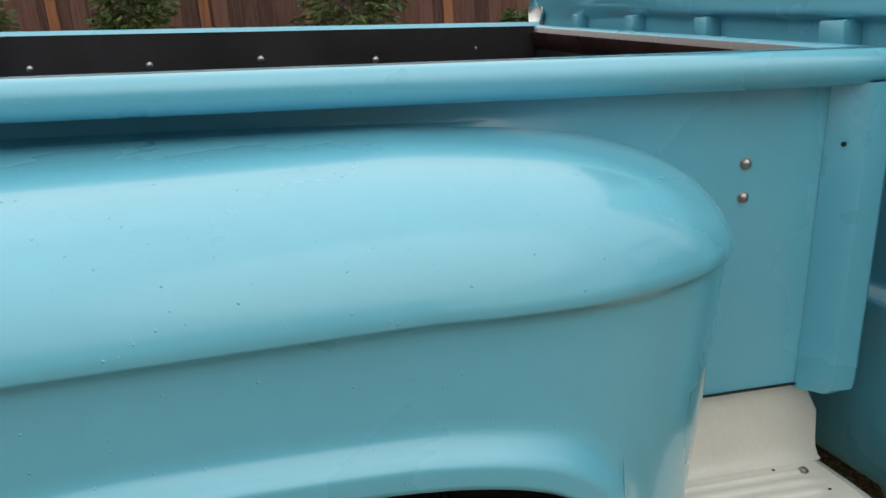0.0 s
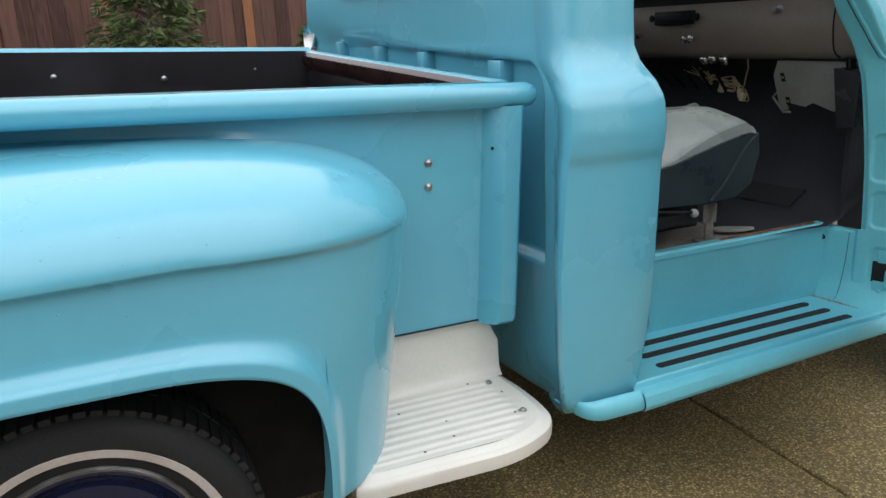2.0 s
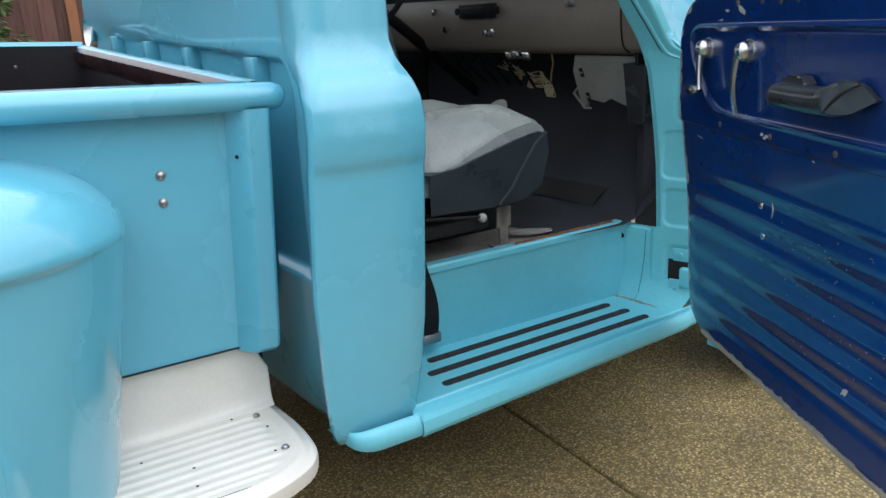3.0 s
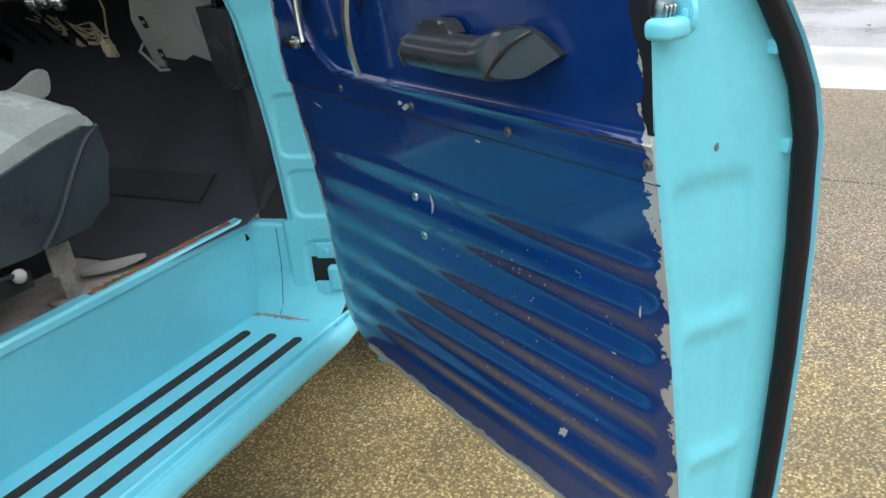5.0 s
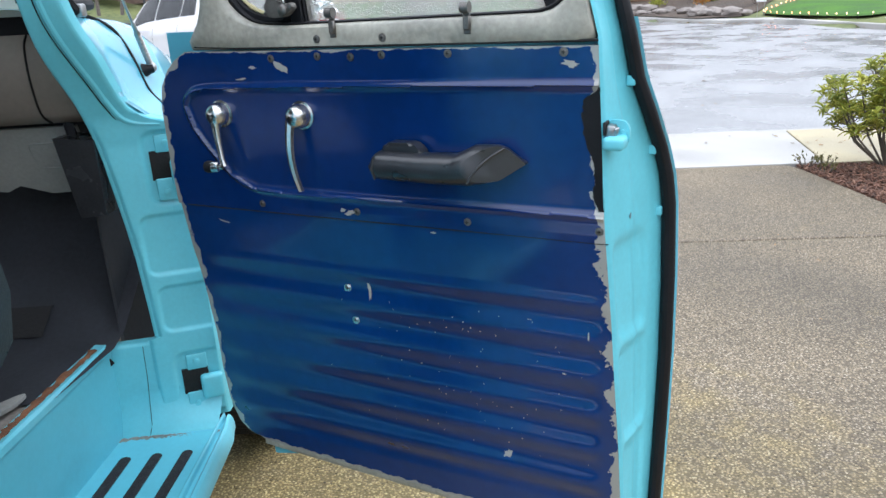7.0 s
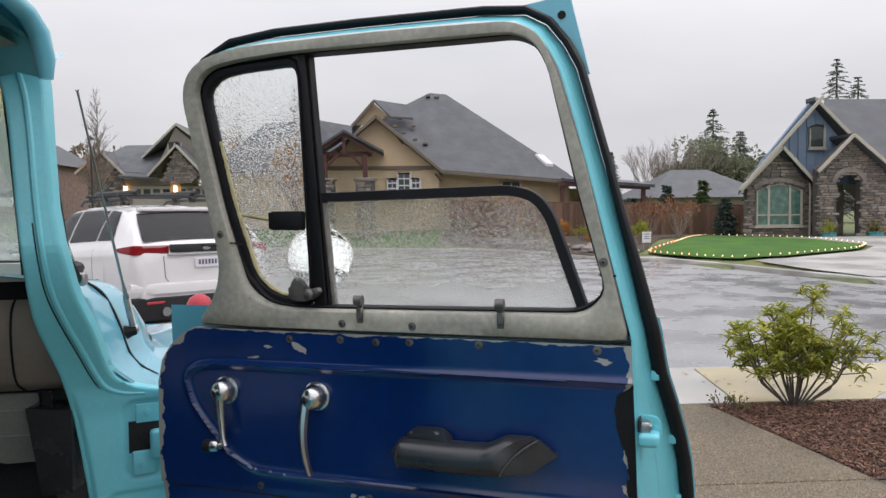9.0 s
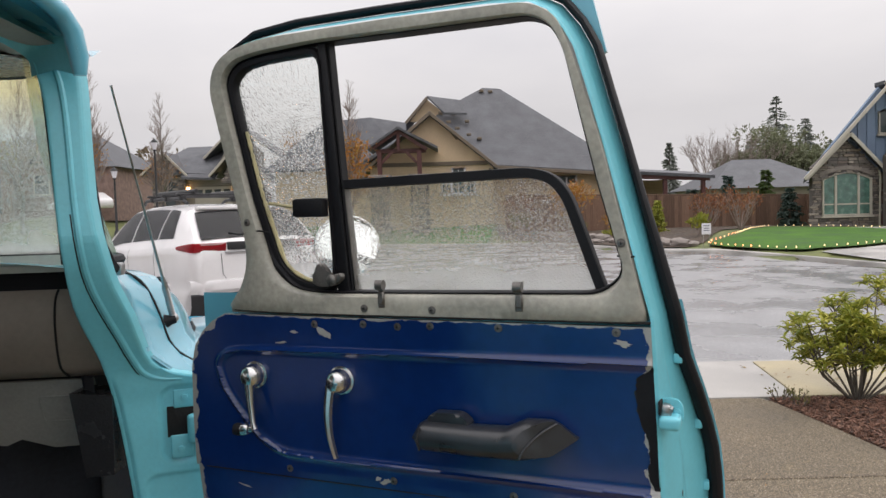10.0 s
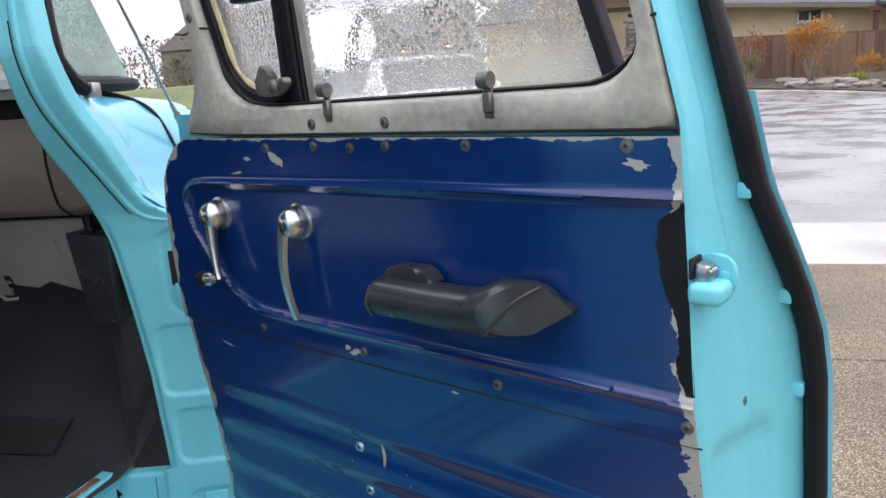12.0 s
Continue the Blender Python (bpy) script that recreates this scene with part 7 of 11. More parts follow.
def object_tint(name, c0, c1, rough, grain=(1, 1, 12), scale=14.0):
    """Timber with a grain along one axis; every board takes its own tint."""
    m = bpy.data.materials.new(name)
    m.use_nodes = True
    nt = m.node_tree
    b = nt.nodes["Principled BSDF"]
    b.inputs["Roughness"].default_value = rough
    oi = nt.nodes.new("ShaderNodeObjectInfo")
    tc = nt.nodes.new("ShaderNodeTexCoord")
    mp = nt.nodes.new("ShaderNodeMapping")
    mp.inputs["Scale"].default_value = grain
    off = nt.nodes.new("ShaderNodeVectorMath")
    off.operation = "ADD"
    nt.links.new(tc.outputs["Object"], off.inputs[0])
    nt.links.new(oi.outputs["Random"], off.inputs[1])
    nt.links.new(off.outputs[0], mp.inputs["Vector"])
    n1 = nt.nodes.new("ShaderNodeTexNoise")
    n1.inputs["Scale"].default_value = scale
    n1.inputs["Detail"].default_value = 7
    nt.links.new(mp.outputs[0], n1.inputs["Vector"])
    add = nt.nodes.new("ShaderNodeMath")
    add.operation = "MULTIPLY_ADD"
    add.inputs[1].default_value = 0.55
    add.inputs[2].default_value = -0.25
    nt.links.new(oi.outputs["Random"], add.inputs[0])
    s = nt.nodes.new("ShaderNodeMath")
    s.operation = "ADD"
    nt.links.new(add.outputs[0], s.inputs[0])
    nt.links.new(n1.outputs["Fac"], s.inputs[1])
    ramp = nt.nodes.new("ShaderNodeValToRGB")
    ramp.color_ramp.elements[0].position, ramp.color_ramp.elements[0].color = 0.28, (*c0, 1)
    ramp.color_ramp.elements[1].position, ramp.color_ramp.elements[1].color = 0.80, (*c1, 1)
    nt.links.new(s.outputs[0], ramp.inputs["Fac"])
    nt.links.new(ramp.outputs["Color"], b.inputs["Base Color"])
    bn = nt.nodes.new("ShaderNodeBump")
    bn.inputs["Strength"].default_value = 0.35
    bn.inputs["Distance"].default_value = 0.004
    nt.links.new(n1.outputs["Fac"], bn.inputs["Height"])
    nt.links.new(bn.outputs["Normal"], b.inputs["Normal"])
    return m


def lapped(name, c0, c1, pitch, axis=2, rough=0.7, depth=0.02, vary=0.15):
    """Courses of siding or shingles: a saw-tooth relief at the true pitch and uneven colour."""
    m = material(name, c0, rough, 0, vary, 1.2, second=c1)
    nt = m.node_tree
    b = nt.nodes["Principled BSDF"]
    tc = nt.nodes.new("ShaderNodeTexCoord")
    sep = nt.nodes.new("ShaderNodeSeparateXYZ")
    nt.links.new(tc.outputs["Object"], sep.inputs[0])
    mul = nt.nodes.new("ShaderNodeMath")
    mul.operation = "DIVIDE"
    mul.inputs[1].default_value = pitch
    nt.links.new(sep.outputs[axis], mul.inputs[0])
    fr = nt.nodes.new("ShaderNodeMath")
    fr.operation = "FRACT"
    nt.links.new(mul.outputs[0], fr.inputs[0])
    bn = nt.nodes.new("ShaderNodeBump")
    bn.inputs["Strength"].default_value = 0.8
    bn.inputs["Distance"].default_value = depth
    nt.links.new(fr.outputs[0], bn.inputs["Height"])
    nt.links.new(bn.outputs["Normal"], b.inputs["Normal"])
    return m


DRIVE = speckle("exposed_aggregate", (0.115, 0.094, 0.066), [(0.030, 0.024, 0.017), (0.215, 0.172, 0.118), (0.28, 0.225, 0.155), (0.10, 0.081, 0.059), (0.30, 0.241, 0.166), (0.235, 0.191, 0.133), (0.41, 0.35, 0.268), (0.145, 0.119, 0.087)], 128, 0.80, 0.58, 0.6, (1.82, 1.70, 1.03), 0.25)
JOINT = material("joint_filler", (0.07, 0.07, 0.045), 0.9, 0, 0.4, 9.0, 0.4, 90)
CONCRETE = speckle("pale_concrete", (0.38, 0.365, 0.345), [(0.36, 0.35, 0.33), (0.42, 0.40, 0.38), (0.33, 0.32, 0.30)], 160, 0.75, 0.35, 0.10)
CONCRETE_YELLOW = speckle("yellowish_concrete", (0.42, 0.36, 0.23), [(0.40, 0.345, 0.225), (0.47, 0.40, 0.26), (0.36, 0.31, 0.20)], 120, 0.8, 0.5, 0.10)
ASPHALT = speckle("wet_asphalt", (0.225, 0.225, 0.23), [(0.18, 0.18, 0.186), (0.265, 0.265, 0.27), (0.37, 0.36, 0.355)], 70, 0.40, 0.17, 0.06)
MULCH = speckle("bark_mulch", (0.045, 0.024, 0.016), [(0.08, 0.038, 0.025), (0.14, 0.068, 0.042), (0.055, 0.029, 0.02), (0.18, 0.095, 0.06)], 60, 0.9, 0.7, 1.0)
SOIL = speckle("dark_soil", (0.06, 0.042, 0.03), [(0.07, 0.05, 0.035), (0.11, 0.075, 0.05), (0.05, 0.04, 0.03)], 14, 0.95, 0.8, 0.8)
GRASS_FAR = material("far_grass", (0.075, 0.11, 0.035), 0.9, 0, 0.3, 0.25, 0.5, 20, second=(0.14, 0.15, 0.05))
LAWN = material("bright_lawn", (0.038, 0.112, 0.016), 0.85, 0, 0.25, 0.9, 0.8, 30, second=(0.065, 0.145, 0.022), spec=0.2)
BARK = material("tree_bark", (0.13, 0.11, 0.09), 0.9, 0, 0.3, 8.0, 0.6, 40)
TWIG = material("grey_twigs", (0.26, 0.21, 0.185), 0.9, 0, 0.2, 3.0)
LEAF_RHODO = island_material("rhododendron_leaves", [(0.20, 0.24, 0.035), (0.33, 0.36, 0.05), (0.52, 0.49, 0.09), (0.15, 0.20, 0.04)], 0.38, 0, 40, 0.4)
LEAF_CEDAR = island_material("cedar_sprays", [(0.035, 0.065, 0.018), (0.065, 0.105, 0.025), (0.10, 0.145, 0.035), (0.05, 0.08, 0.02)], 0.7, 0, 20, 0.2)
# distance haze is mixed into the fir tints, paler and greyer than needles
LEAF_FIR_HAZY = island_material("haze_paled_fir_needles", [(0.20, 0.225, 0.20), (0.25, 0.275, 0.24), (0.30, 0.325, 0.29)], 0.8, 0, 5, 0.3)
LEAF_SPRUCE = island_material("blue_spruce_needles", [(0.03, 0.055, 0.045), (0.055, 0.085, 0.075), (0.04, 0.07, 0.05)], 0.8, 0, 5, 0.1)
LEAF_GOLD = island_material("golden_foliage", [(0.24, 0.26, 0.03), (0.36, 0.36, 0.05), (0.17, 0.22, 0.03)], 0.7, 0, 5, 0.2)
LEAF_ORANGE = island_material("orange_autumn_leaves", [(0.42, 0.16, 0.03), (0.50, 0.24, 0.05), (0.30, 0.13, 0.03), (0.44, 0.30, 0.06)], 0.7, 0, 5, 0.3)
LEAF_RUSSET = island_material("russet_shrub_leaves", [(0.23, 0.075, 0.035), (0.32, 0.13, 0.055), (0.17, 0.07, 0.04), (0.36, 0.19, 0.07)], 0.7, 0, 5, 0.2)
LEAF_DRY = island_material("dry_olive_leaves", [(0.14, 0.14, 0.05), (0.20, 0.17, 0.06), (0.10, 0.11, 0.045)], 0.8, 0, 5, 0.2)
FENCE_WOOD = object_tint("stained_fence_boards", (0.065, 0.028, 0.020), (0.17, 0.080, 0.058), 0.75, (9, 9, 0.7), 6.0)
FENCE_FAR = object_tint("brown_fence_boards", (0.10, 0.058, 0.038), (0.21, 0.125, 0.085), 0.8, (9, 9, 0.7), 4.0)
FENCE_RED = object_tint("raw_orange_fence_board", (0.17, 0.062, 0.026), (0.34, 0.14, 0.062), 0.7, (9, 9, 0.7), 6.0)
ROOF = lapped("dark_shingle_roof", (0.075, 0.078, 0.088), (0.105, 0.108, 0.118), 0.14, 2, 0.62, 0.02, 0.22)
ROOF_BROWN = lapped("brown_shingle_roof", (0.075, 0.062, 0.055), (0.11, 0.09, 0.078), 0.14, 2, 0.8, 0.02, 0.2)
SIDING_TAN = lapped("tan_lap_siding", (0.61, 0.47, 0.315), (0.68, 0.53, 0.36), 0.17, 2, 0.7, 0.025, 0.06)
BATTEN_TAN = material("tan_board_siding", (0.66, 0.50, 0.33), 0.7, 0, 0.07, 0.8, 0.1, 20)
SIDING_BLUE = material("blue_board_siding", (0.20, 0.27, 0.37), 0.7, 0, 0.07, 0.8, 0.1, 20)
SIDING_GREY = lapped("taupe_lap_siding", (0.22, 0.20, 0.17), (0.27, 0.245, 0.21), 0.17, 2, 0.75, 0.025, 0.06)
TRIM_CREAM = material("cream_trim_paint", (0.44, 0.41, 0.345), 0.55, 0, 0.06, 3.0)
TRIM_BROWN = material("taupe_trim_paint", (0.16, 0.125, 0.09), 0.6, 0, 0.1, 3.0)
TIMBER_RED = material("red_brown_timber", (0.085, 0.030, 0.026), 0.6, 0, 0.25, 4.0, 0.3, 30)
STONE_BACK = material("stone_mortar", (0.10, 0.09, 0.085), 0.95, 0, 0.2, 6.0, 0.4, 40)
STONE = island_material("ledge_stones", [(0.12, 0.11, 0.105), (0.22, 0.19, 0.165), (0.31, 0.27, 0.23), (0.17, 0.155, 0.15), (0.26, 0.20, 0.155), (0.37, 0.33, 0.29)], 0.85, 0.5, 18)
WINDOW_DARK = material("dark_window_glass", (0.05, 0.065, 0.065), 0.06, 0, 0.2, 2.0, spec=0.6)
CURTAIN = material("green_curtain_behind_glass", (0.075, 0.16, 0.13), 0.25, 0, 0.35, 4.0, coat=0.6)
CAR_WHITE = material("white_car_paint", (0.78, 0.76, 0.76), 0.22, 0, 0.02, 2.0, coat=0.8)
CAR_GLASS = material("tinted_car_glass", (0.010, 0.011, 0.014), 0.05, 0, 0.1, 2.0, spec=0.6)
CAR_BLACK = material("black_car_plastic", (0.018, 0.018, 0.020), 0.5, 0, 0.2, 10.0, 0.15, 150)
LAMP_RED = material("red_lamp_lens", (0.42, 0.018, 0.03), 0.12, 0, 0.1, 12.0, coat=0.7)
LAMP_SMOKE = material("pink_lamp_lens", (0.50, 0.28, 0.29), 0.15, 0, 0.1, 12.0, coat=0.7)
ALLOY = material("grey_alloy", (0.40, 0.40, 0.41), 0.3, 0.8, 0.1, 12.0)
PAPER = material("white_sign_sheet", (0.72, 0.70, 0.74), 0.6, 0, 0.03, 4.0)
INK = material("grey_print", (0.12, 0.12, 0.15), 0.6, 0, 0.05, 4.0)
HYDRANT_RED = material("red_hydrant_paint", (0.42, 0.022, 0.04), 0.42, 0, 0.12, 8.0, 0.1, 60)
PLANTER = material("teal_glazed_planter", (0.05, 0.24, 0.27), 0.3, 0, 0.2, 5.0)
ROCK = material("grey_garden_rock", (0.24, 0.21, 0.19), 0.9, 0, 0.3, 3.0, 0.8, 12)
STREET_METAL = material("black_lamp_post", (0.03, 0.03, 0.032), 0.5, 0.3, 0.2, 6.0)


def glow(name, color, strength):
    m = bpy.data.materials.new(name)
    m.use_nodes = True
    b = m.node_tree.nodes["Principled BSDF"]
    b.inputs["Base Color"].default_value = (*color, 1)
    b.inputs["Emission Color"].default_value = (*color, 1)
    b.inputs["Emission Strength"].default_value = strength
    return m


BULB_WARM = glow("warm_bulb", (1.0, 0.68, 0.36), 2.0)
BULB_RED = glow("orange_bulb", (1.0, 0.28, 0.12), 5.0)
LAMP_GLOW = glow("lit_wall_lamp", (1.0, 0.55, 0.22), 8.0)


# ---- helpers for the place ----
def raw(name, verts, faces, mats, parent=None, label="", smooth=False):
    me = bpy.data.meshes.new(name)
    me.from_pydata([tuple(v) for v in verts], [], faces)
    for m in mats if isinstance(mats, (list, tuple)) else [mats]:
        me.materials.append(m)
    if smooth:
        me.shade_smooth()
    me.update()
    ob = new(name, me)
    if parent:
        ob.parent = parent
    if label:
        ob["label"] = label
    return ob


def leaves(rng, spots, size, stretch=2.2, droop=0.0, curl=0.25):
    """Folded four-cornered leaves at spots of (place, outward direction)."""
    vs, fs = [], []
    for p, d in spots:
        d = Vector(d)
        if d.length < 1e-6:
            d = Vector((0, 0, 1))
        d.normalize()
        d = (d + Vector((rng.uniform(-1, 1), rng.uniform(-1, 1), rng.uniform(-1, 1) - droop)) * 0.55).normalized()
        s = d.cross(Vector((rng.uniform(-1, 1), rng.uniform(-1, 1), rng.uniform(-1, 1))))
        if s.length < 1e-3:
            s = Vector((1, 0, 0))
        s.normalize()
        n = s.cross(d)
        k = size * rng.uniform(0.6, 1.3)
        w = k / stretch
        p = Vector(p)
        i = len(vs)
        mid = p + d * k * 0.5
        vs += [p, mid + s * w * 0.5 + n * w * curl, p + d * k, mid - s * w * 0.5 + n * w * curl]
        fs += [(i, i + 1, i + 2), (i, i + 2, i + 3)]
    return vs, fs


def limb(vs, fs, a, b, ra, rb, seg=5):
    """A tapered round limb from a to b."""
    a, b = Vector(a), Vector(b)
    d = (b - a).normalized()
    s = d.cross(Vector((0.3, 0.8, 0.5)))
    if s.length < 1e-3:
        s = d.cross(Vector((1, 0, 0)))
    s.normalize()
    n = s.cross(d)
    i = len(vs)
    for p, r in ((a, ra), (b, rb)):
        for k in range(seg):
            t = 2 * math.pi * k / seg
            vs.append(p + r * (math.cos(t) * s + math.sin(t) * n))
    for k in range(seg):
        j = (k + 1) % seg
        fs.append((i + k, i + j, i + seg + j, i + seg + k))


def grow(rng, vs, fs, tips, a, d, length, r, depth, spread, up=0.25, seg=4, kids=3):
    """Branches that fork; the ends gather in tips."""
    d = d.normalized()
    bend = (d + Vector((rng.uniform(-1, 1), rng.uniform(-1, 1), rng.uniform(-0.5, 1))) * 0.12).normalized()
    mid = a + d * length * 0.5
    end = mid + bend * length * 0.5
    limb(vs, fs, a, mid, r, r * 0.8, seg)
    limb(vs, fs, mid, end, r * 0.8, r * 0.55, seg)
    tips.append((end, bend, depth))
    if depth <= 0:
        return
    for k in range(kids):
        q = a + (end - a) * rng.uniform(0.45, 1.0) if k else end
        nd = (bend + Vector((rng.uniform(-1, 1), rng.uniform(-1, 1), rng.uniform(-0.6, 1))) * spread + Vector((0, 0, up))).normalized()
        grow(rng, vs, fs, tips, q, nd, length * rng.uniform(0.55, 0.8), r * 0.55, depth - 1, spread, up, max(3, seg - 1), kids)


def bare_tree(at, height, width, seed, leaf=None, leaf_count=0, leaf_size=0.25, low=0.0, high=1.0, label="bare street tree with thin upright branches", twig=TWIG):
    """An upright street tree: one leader with steep side branches and fine twigs, leaves on some."""
    rng = random.Random(seed)
    t = thing("street_tree", label, "tree", at, "street trees")
    vs, fs, tips = [], [], []
    n = 12
    pts = [Vector((rng.uniform(-1, 1) * 0.05 * width, rng.uniform(-1, 1) * 0.05 * width, height * i / n)) for i in range(n + 1)]
    for i in range(n):
        limb(vs, fs, pts[i], pts[i + 1], max(0.012, 0.016 * height * (1 - i / n)) * 0.7, max(0.01, 0.016 * height * (1 - (i + 1) / n)) * 0.7, 6)
    raw("trunk", vs, fs, BARK, t, smooth=True)
    vs, fs = [], []
    for i in range(84):
        g = rng.uniform(0.20, 0.97)
        k = g * n
        p = pts[int(k)].lerp(pts[min(n, int(k) + 1)], k % 1)
        a = rng.uniform(0, 2 * math.pi)
        reach = width * (1.15 - g) * rng.uniform(0.5, 0.9)
        d = Vector((math.cos(a), math.sin(a), rng.uniform(1.0, 2.0)))
        grow(rng, vs, fs, tips, p, d, reach * 0.9, 0.007 * height * (1.1 - g), 2, 0.55, 0.25, 4, 3)
    tagged(raw("branch_work", vs, fs, twig, t), kind="stuff")
    if leaf and leaf_count:
        spots = []
        pool = [q for q in tips if low * height <= q[0].z <= high * height] or tips
        for _ in range(leaf_count):
            p, d, _k = rng.choice(pool)
            spots.append((p + Vector((rng.gauss(0, 1), rng.gauss(0, 1), rng.gauss(0, 1))) * 0.22, d))
        vs, fs = leaves(rng, spots, leaf_size, 1.6, 0.6)
        tagged(raw("crown", vs, fs, leaf, t), kind="stuff")
    return t


def conifer(at, height, radius, seed, leaf, label, name="fir_tree", layers=26, per=11, size=0.5, bare=0.06, group="", dense=9, power=0.85):
    """Whorls of drooping limbs with short needle sprays."""
    rng = random.Random(seed)
    t = thing(name, label, "tree", at, group)
    vs, fs = [], []
    limb(vs, fs, (0, 0, 0), (0, 0, height * 0.98), 0.016 * height, 0.004 * height, 7)
    raw("trunk", vs, fs, BARK, t, smooth=True)
    vs, fs, spots = [], [], []
    for i in range(layers):
        g = bare + (1 - bare) * (i + rng.uniform(-0.3, 0.3)) / layers
        z = height * min(0.985, max(bare, g))
        reach = radius * (1 - g) ** power * rng.uniform(0.75, 1.1) + 0.02 * radius
        for k in range(max(4, int(per * (0.5 + 0.5 * (1 - g))))):
            a = rng.uniform(0, 2 * math.pi)
            r = reach * rng.uniform(0.55, 1.08)
            tip = Vector((math.cos(a) * r, math.sin(a) * r, z - r * rng.uniform(0.05, 0.40)))
            base = Vector((0, 0, z))
            limb(vs, fs, base, tip, 0.004 * height * (1.1 - g), 0.001 * height, 3)
            for _ in range(dense):
                u = rng.uniform(0.2, 1.0)
                p = base.lerp(tip, u)
                side = Vector((-math.sin(a), math.cos(a), 0)) * rng.choice((-1, 1))
                spots.append((p, side * 0.8 + Vector((math.cos(a), math.sin(a), -0.25)) * 0.7))
    tagged(raw("limb_work", vs, fs, BARK, t), kind="stuff")
    vs, fs = leaves(rng, spots, size, 2.6, 0.5, 0.1)
    tagged(raw("crown", vs, fs, leaf, t), kind="stuff")
    return t


def shrub(name, at, radius, height, seed, leaf, label, count=600, size=0.12, stems=9, group="", twig=TWIG, fill=0.55, depth=2):
    """Many stems from the base, with leaves round their ends."""
    rng = random.Random(seed)
    t = thing(name, label, "shrub", at, group)
    vs, fs, tips = [], [], []
    for i in range(stems):
        a = 2 * math.pi * i / stems + rng.uniform(-0.3, 0.3)
        k = rng.uniform(0.2, 1.0)
        d = Vector((math.cos(a) * radius * k, math.sin(a) * radius * k, height * 0.7))
        grow(rng, vs, fs, tips, Vector((math.cos(a) * 0.03, math.sin(a) * 0.03, 0)), d, height * 0.5, 0.012 * height + 0.004, depth, 0.5, 0.2, 5, 3)
    tagged(raw("stem_work", vs, fs, twig, t), kind="stuff")
    if count:
        spots = []
        for _ in range(count):
            p, d, k = rng.choice(tips)
            q = p + Vector((rng.gauss(0, 1), rng.gauss(0, 1), rng.gauss(0, 0.7))) * radius * 0.16 * fill
            if q.z > 0.05 * height:
                spots.append((q, d + (q - Vector((0, 0, height * 0.4))) * 0.6))
        vs, fs = leaves(rng, spots, size, 2.0)
        tagged(raw("foliage", vs, fs, leaf, t), kind="stuff")
    return t


# ---- ground ----
KERB = [(-60, 13.0), (-30, 14.2), (-12, 15.0), (-9.6, 15.4), (-9.35, 16.6), (-9.1, 17.9), (-8.85, 20.0), (-8.4, 22.2), (-8.0, 24.0), (-6.6, 24.6), (-5.5, 27.5), (-4.6, 30.3), (-3.4, 32.0), (-1.5, 32.6), (4.0, 35.0), (14, 42), (27, 50), (50, 70), (90, 85)]


def kerb_x(y):
    return lerp_table(KERB, y)


def land(x, y):
    """Height of the land beyond the street."""
    k = kerb_x(y)
    if x < k + 0.3:
        return -0.16
    d = x - k
    bank = sstep(-4.5, -2.0, y)
    h = 0.05 + 0.020 * min(d, 15) + bank * (0.55 * sstep(0.5, 7, d)) + 0.018 * max(0.0, min(d, 60) - 6) * bank + 1.5 * sstep(22, 30, y) * sstep(38, 56, x)
    return h


def axis(spec):
    out = []
    for a, b, s in spec:
        n = max(1, int(round((b - a) / s)))
        out += [a + (b - a) * i / n for i in range(n)]
    return out + [spec[-1][1]]


gx = axis([(-300, -40, 65), (-40, 8, 12), (8, 62, 0.6), (62, 120, 6), (120, 900, 130)])
gy = axis([(-500, -60, 110), (-60, -24, 6), (-24, 60, 0.8), (60, 120, 10), (120, 500, 95)])
vs = [(x, y, land(x, y)) for x in gx for y in gy]
ny = len(gy)
fs = [(i * ny + j, (i + 1) * ny + j, (i + 1) * ny + j + 1, i * ny + j + 1) for i in range(len(gx) - 1) for j in range(ny - 1)]
tagged(raw("ground", vs, fs, GRASS_FAR, None, smooth=True), "dull green grassy ground reaching the horizon", "ground", kind="structure")

far_y = [-60 + 0.75 * i for i in range(201)]
vs, fs = [], []
for y in far_y:
    vs += [(7.63, y, -0.062), (11.0, y, -0.030), (kerb_x(y) - 0.02, y, -0.055)]
for i in range(len(far_y) - 1):
    for j in range(2):
        fs.append((3 * i + j, 3 * i + j + 1, 3 * i + j + 4, 3 * i + j + 3))
tagged(raw("road", vs, fs, ASPHALT, None, smooth=True), "wet grey asphalt street with pale reflections and few leaves", "road", kind="structure")

# far kerb with its gutter
bm = bmesh.new()
rows = []
for y in [-30 + 0.4 * i for i in range(190)]:
    k = kerb_x(y)
    w = 1.15 - 0.6 * sstep(-3.2, -1.5, y)
    rows.append([(k - 0.32, y, -0.10), (k - 0.32, y, -0.050), (k - 0.02, y, -0.060), (k, y, 0.045), (k + 0.04, y, 0.062), (k + w, y, 0.066), (k + w, y, -0.2)])
grid(bm, rows)
tagged(part("kerb", bm, CONCRETE, None, smooth=False), "pale concrete kerb and footway across the street", "kerb", kind="structure")

# driveway slabs, joints sunk between them
drive = thing("driveway", "brown exposed-aggregate driveway, damp, with cut joints", "driveway", kind="structure")
bm = bmesh.new()
box(bm, -9, 6.27, -2.2, 12, -0.20, -0.046)
box(bm, -9, 4.6, -7.0, -2.2, -0.20, -0.046)
part("joint_bed", bm, JOINT, drive, smooth=False)


def slab_piece(name, pts, z0, z1, mat, parent, bevel=0.008):
    bm = bmesh.new()
    slab(bm, pts, Matrix.Translation((0, 0, z0)), z1 - z0, bevel, 2)
    return part(name, bm, mat, parent, smooth=False)


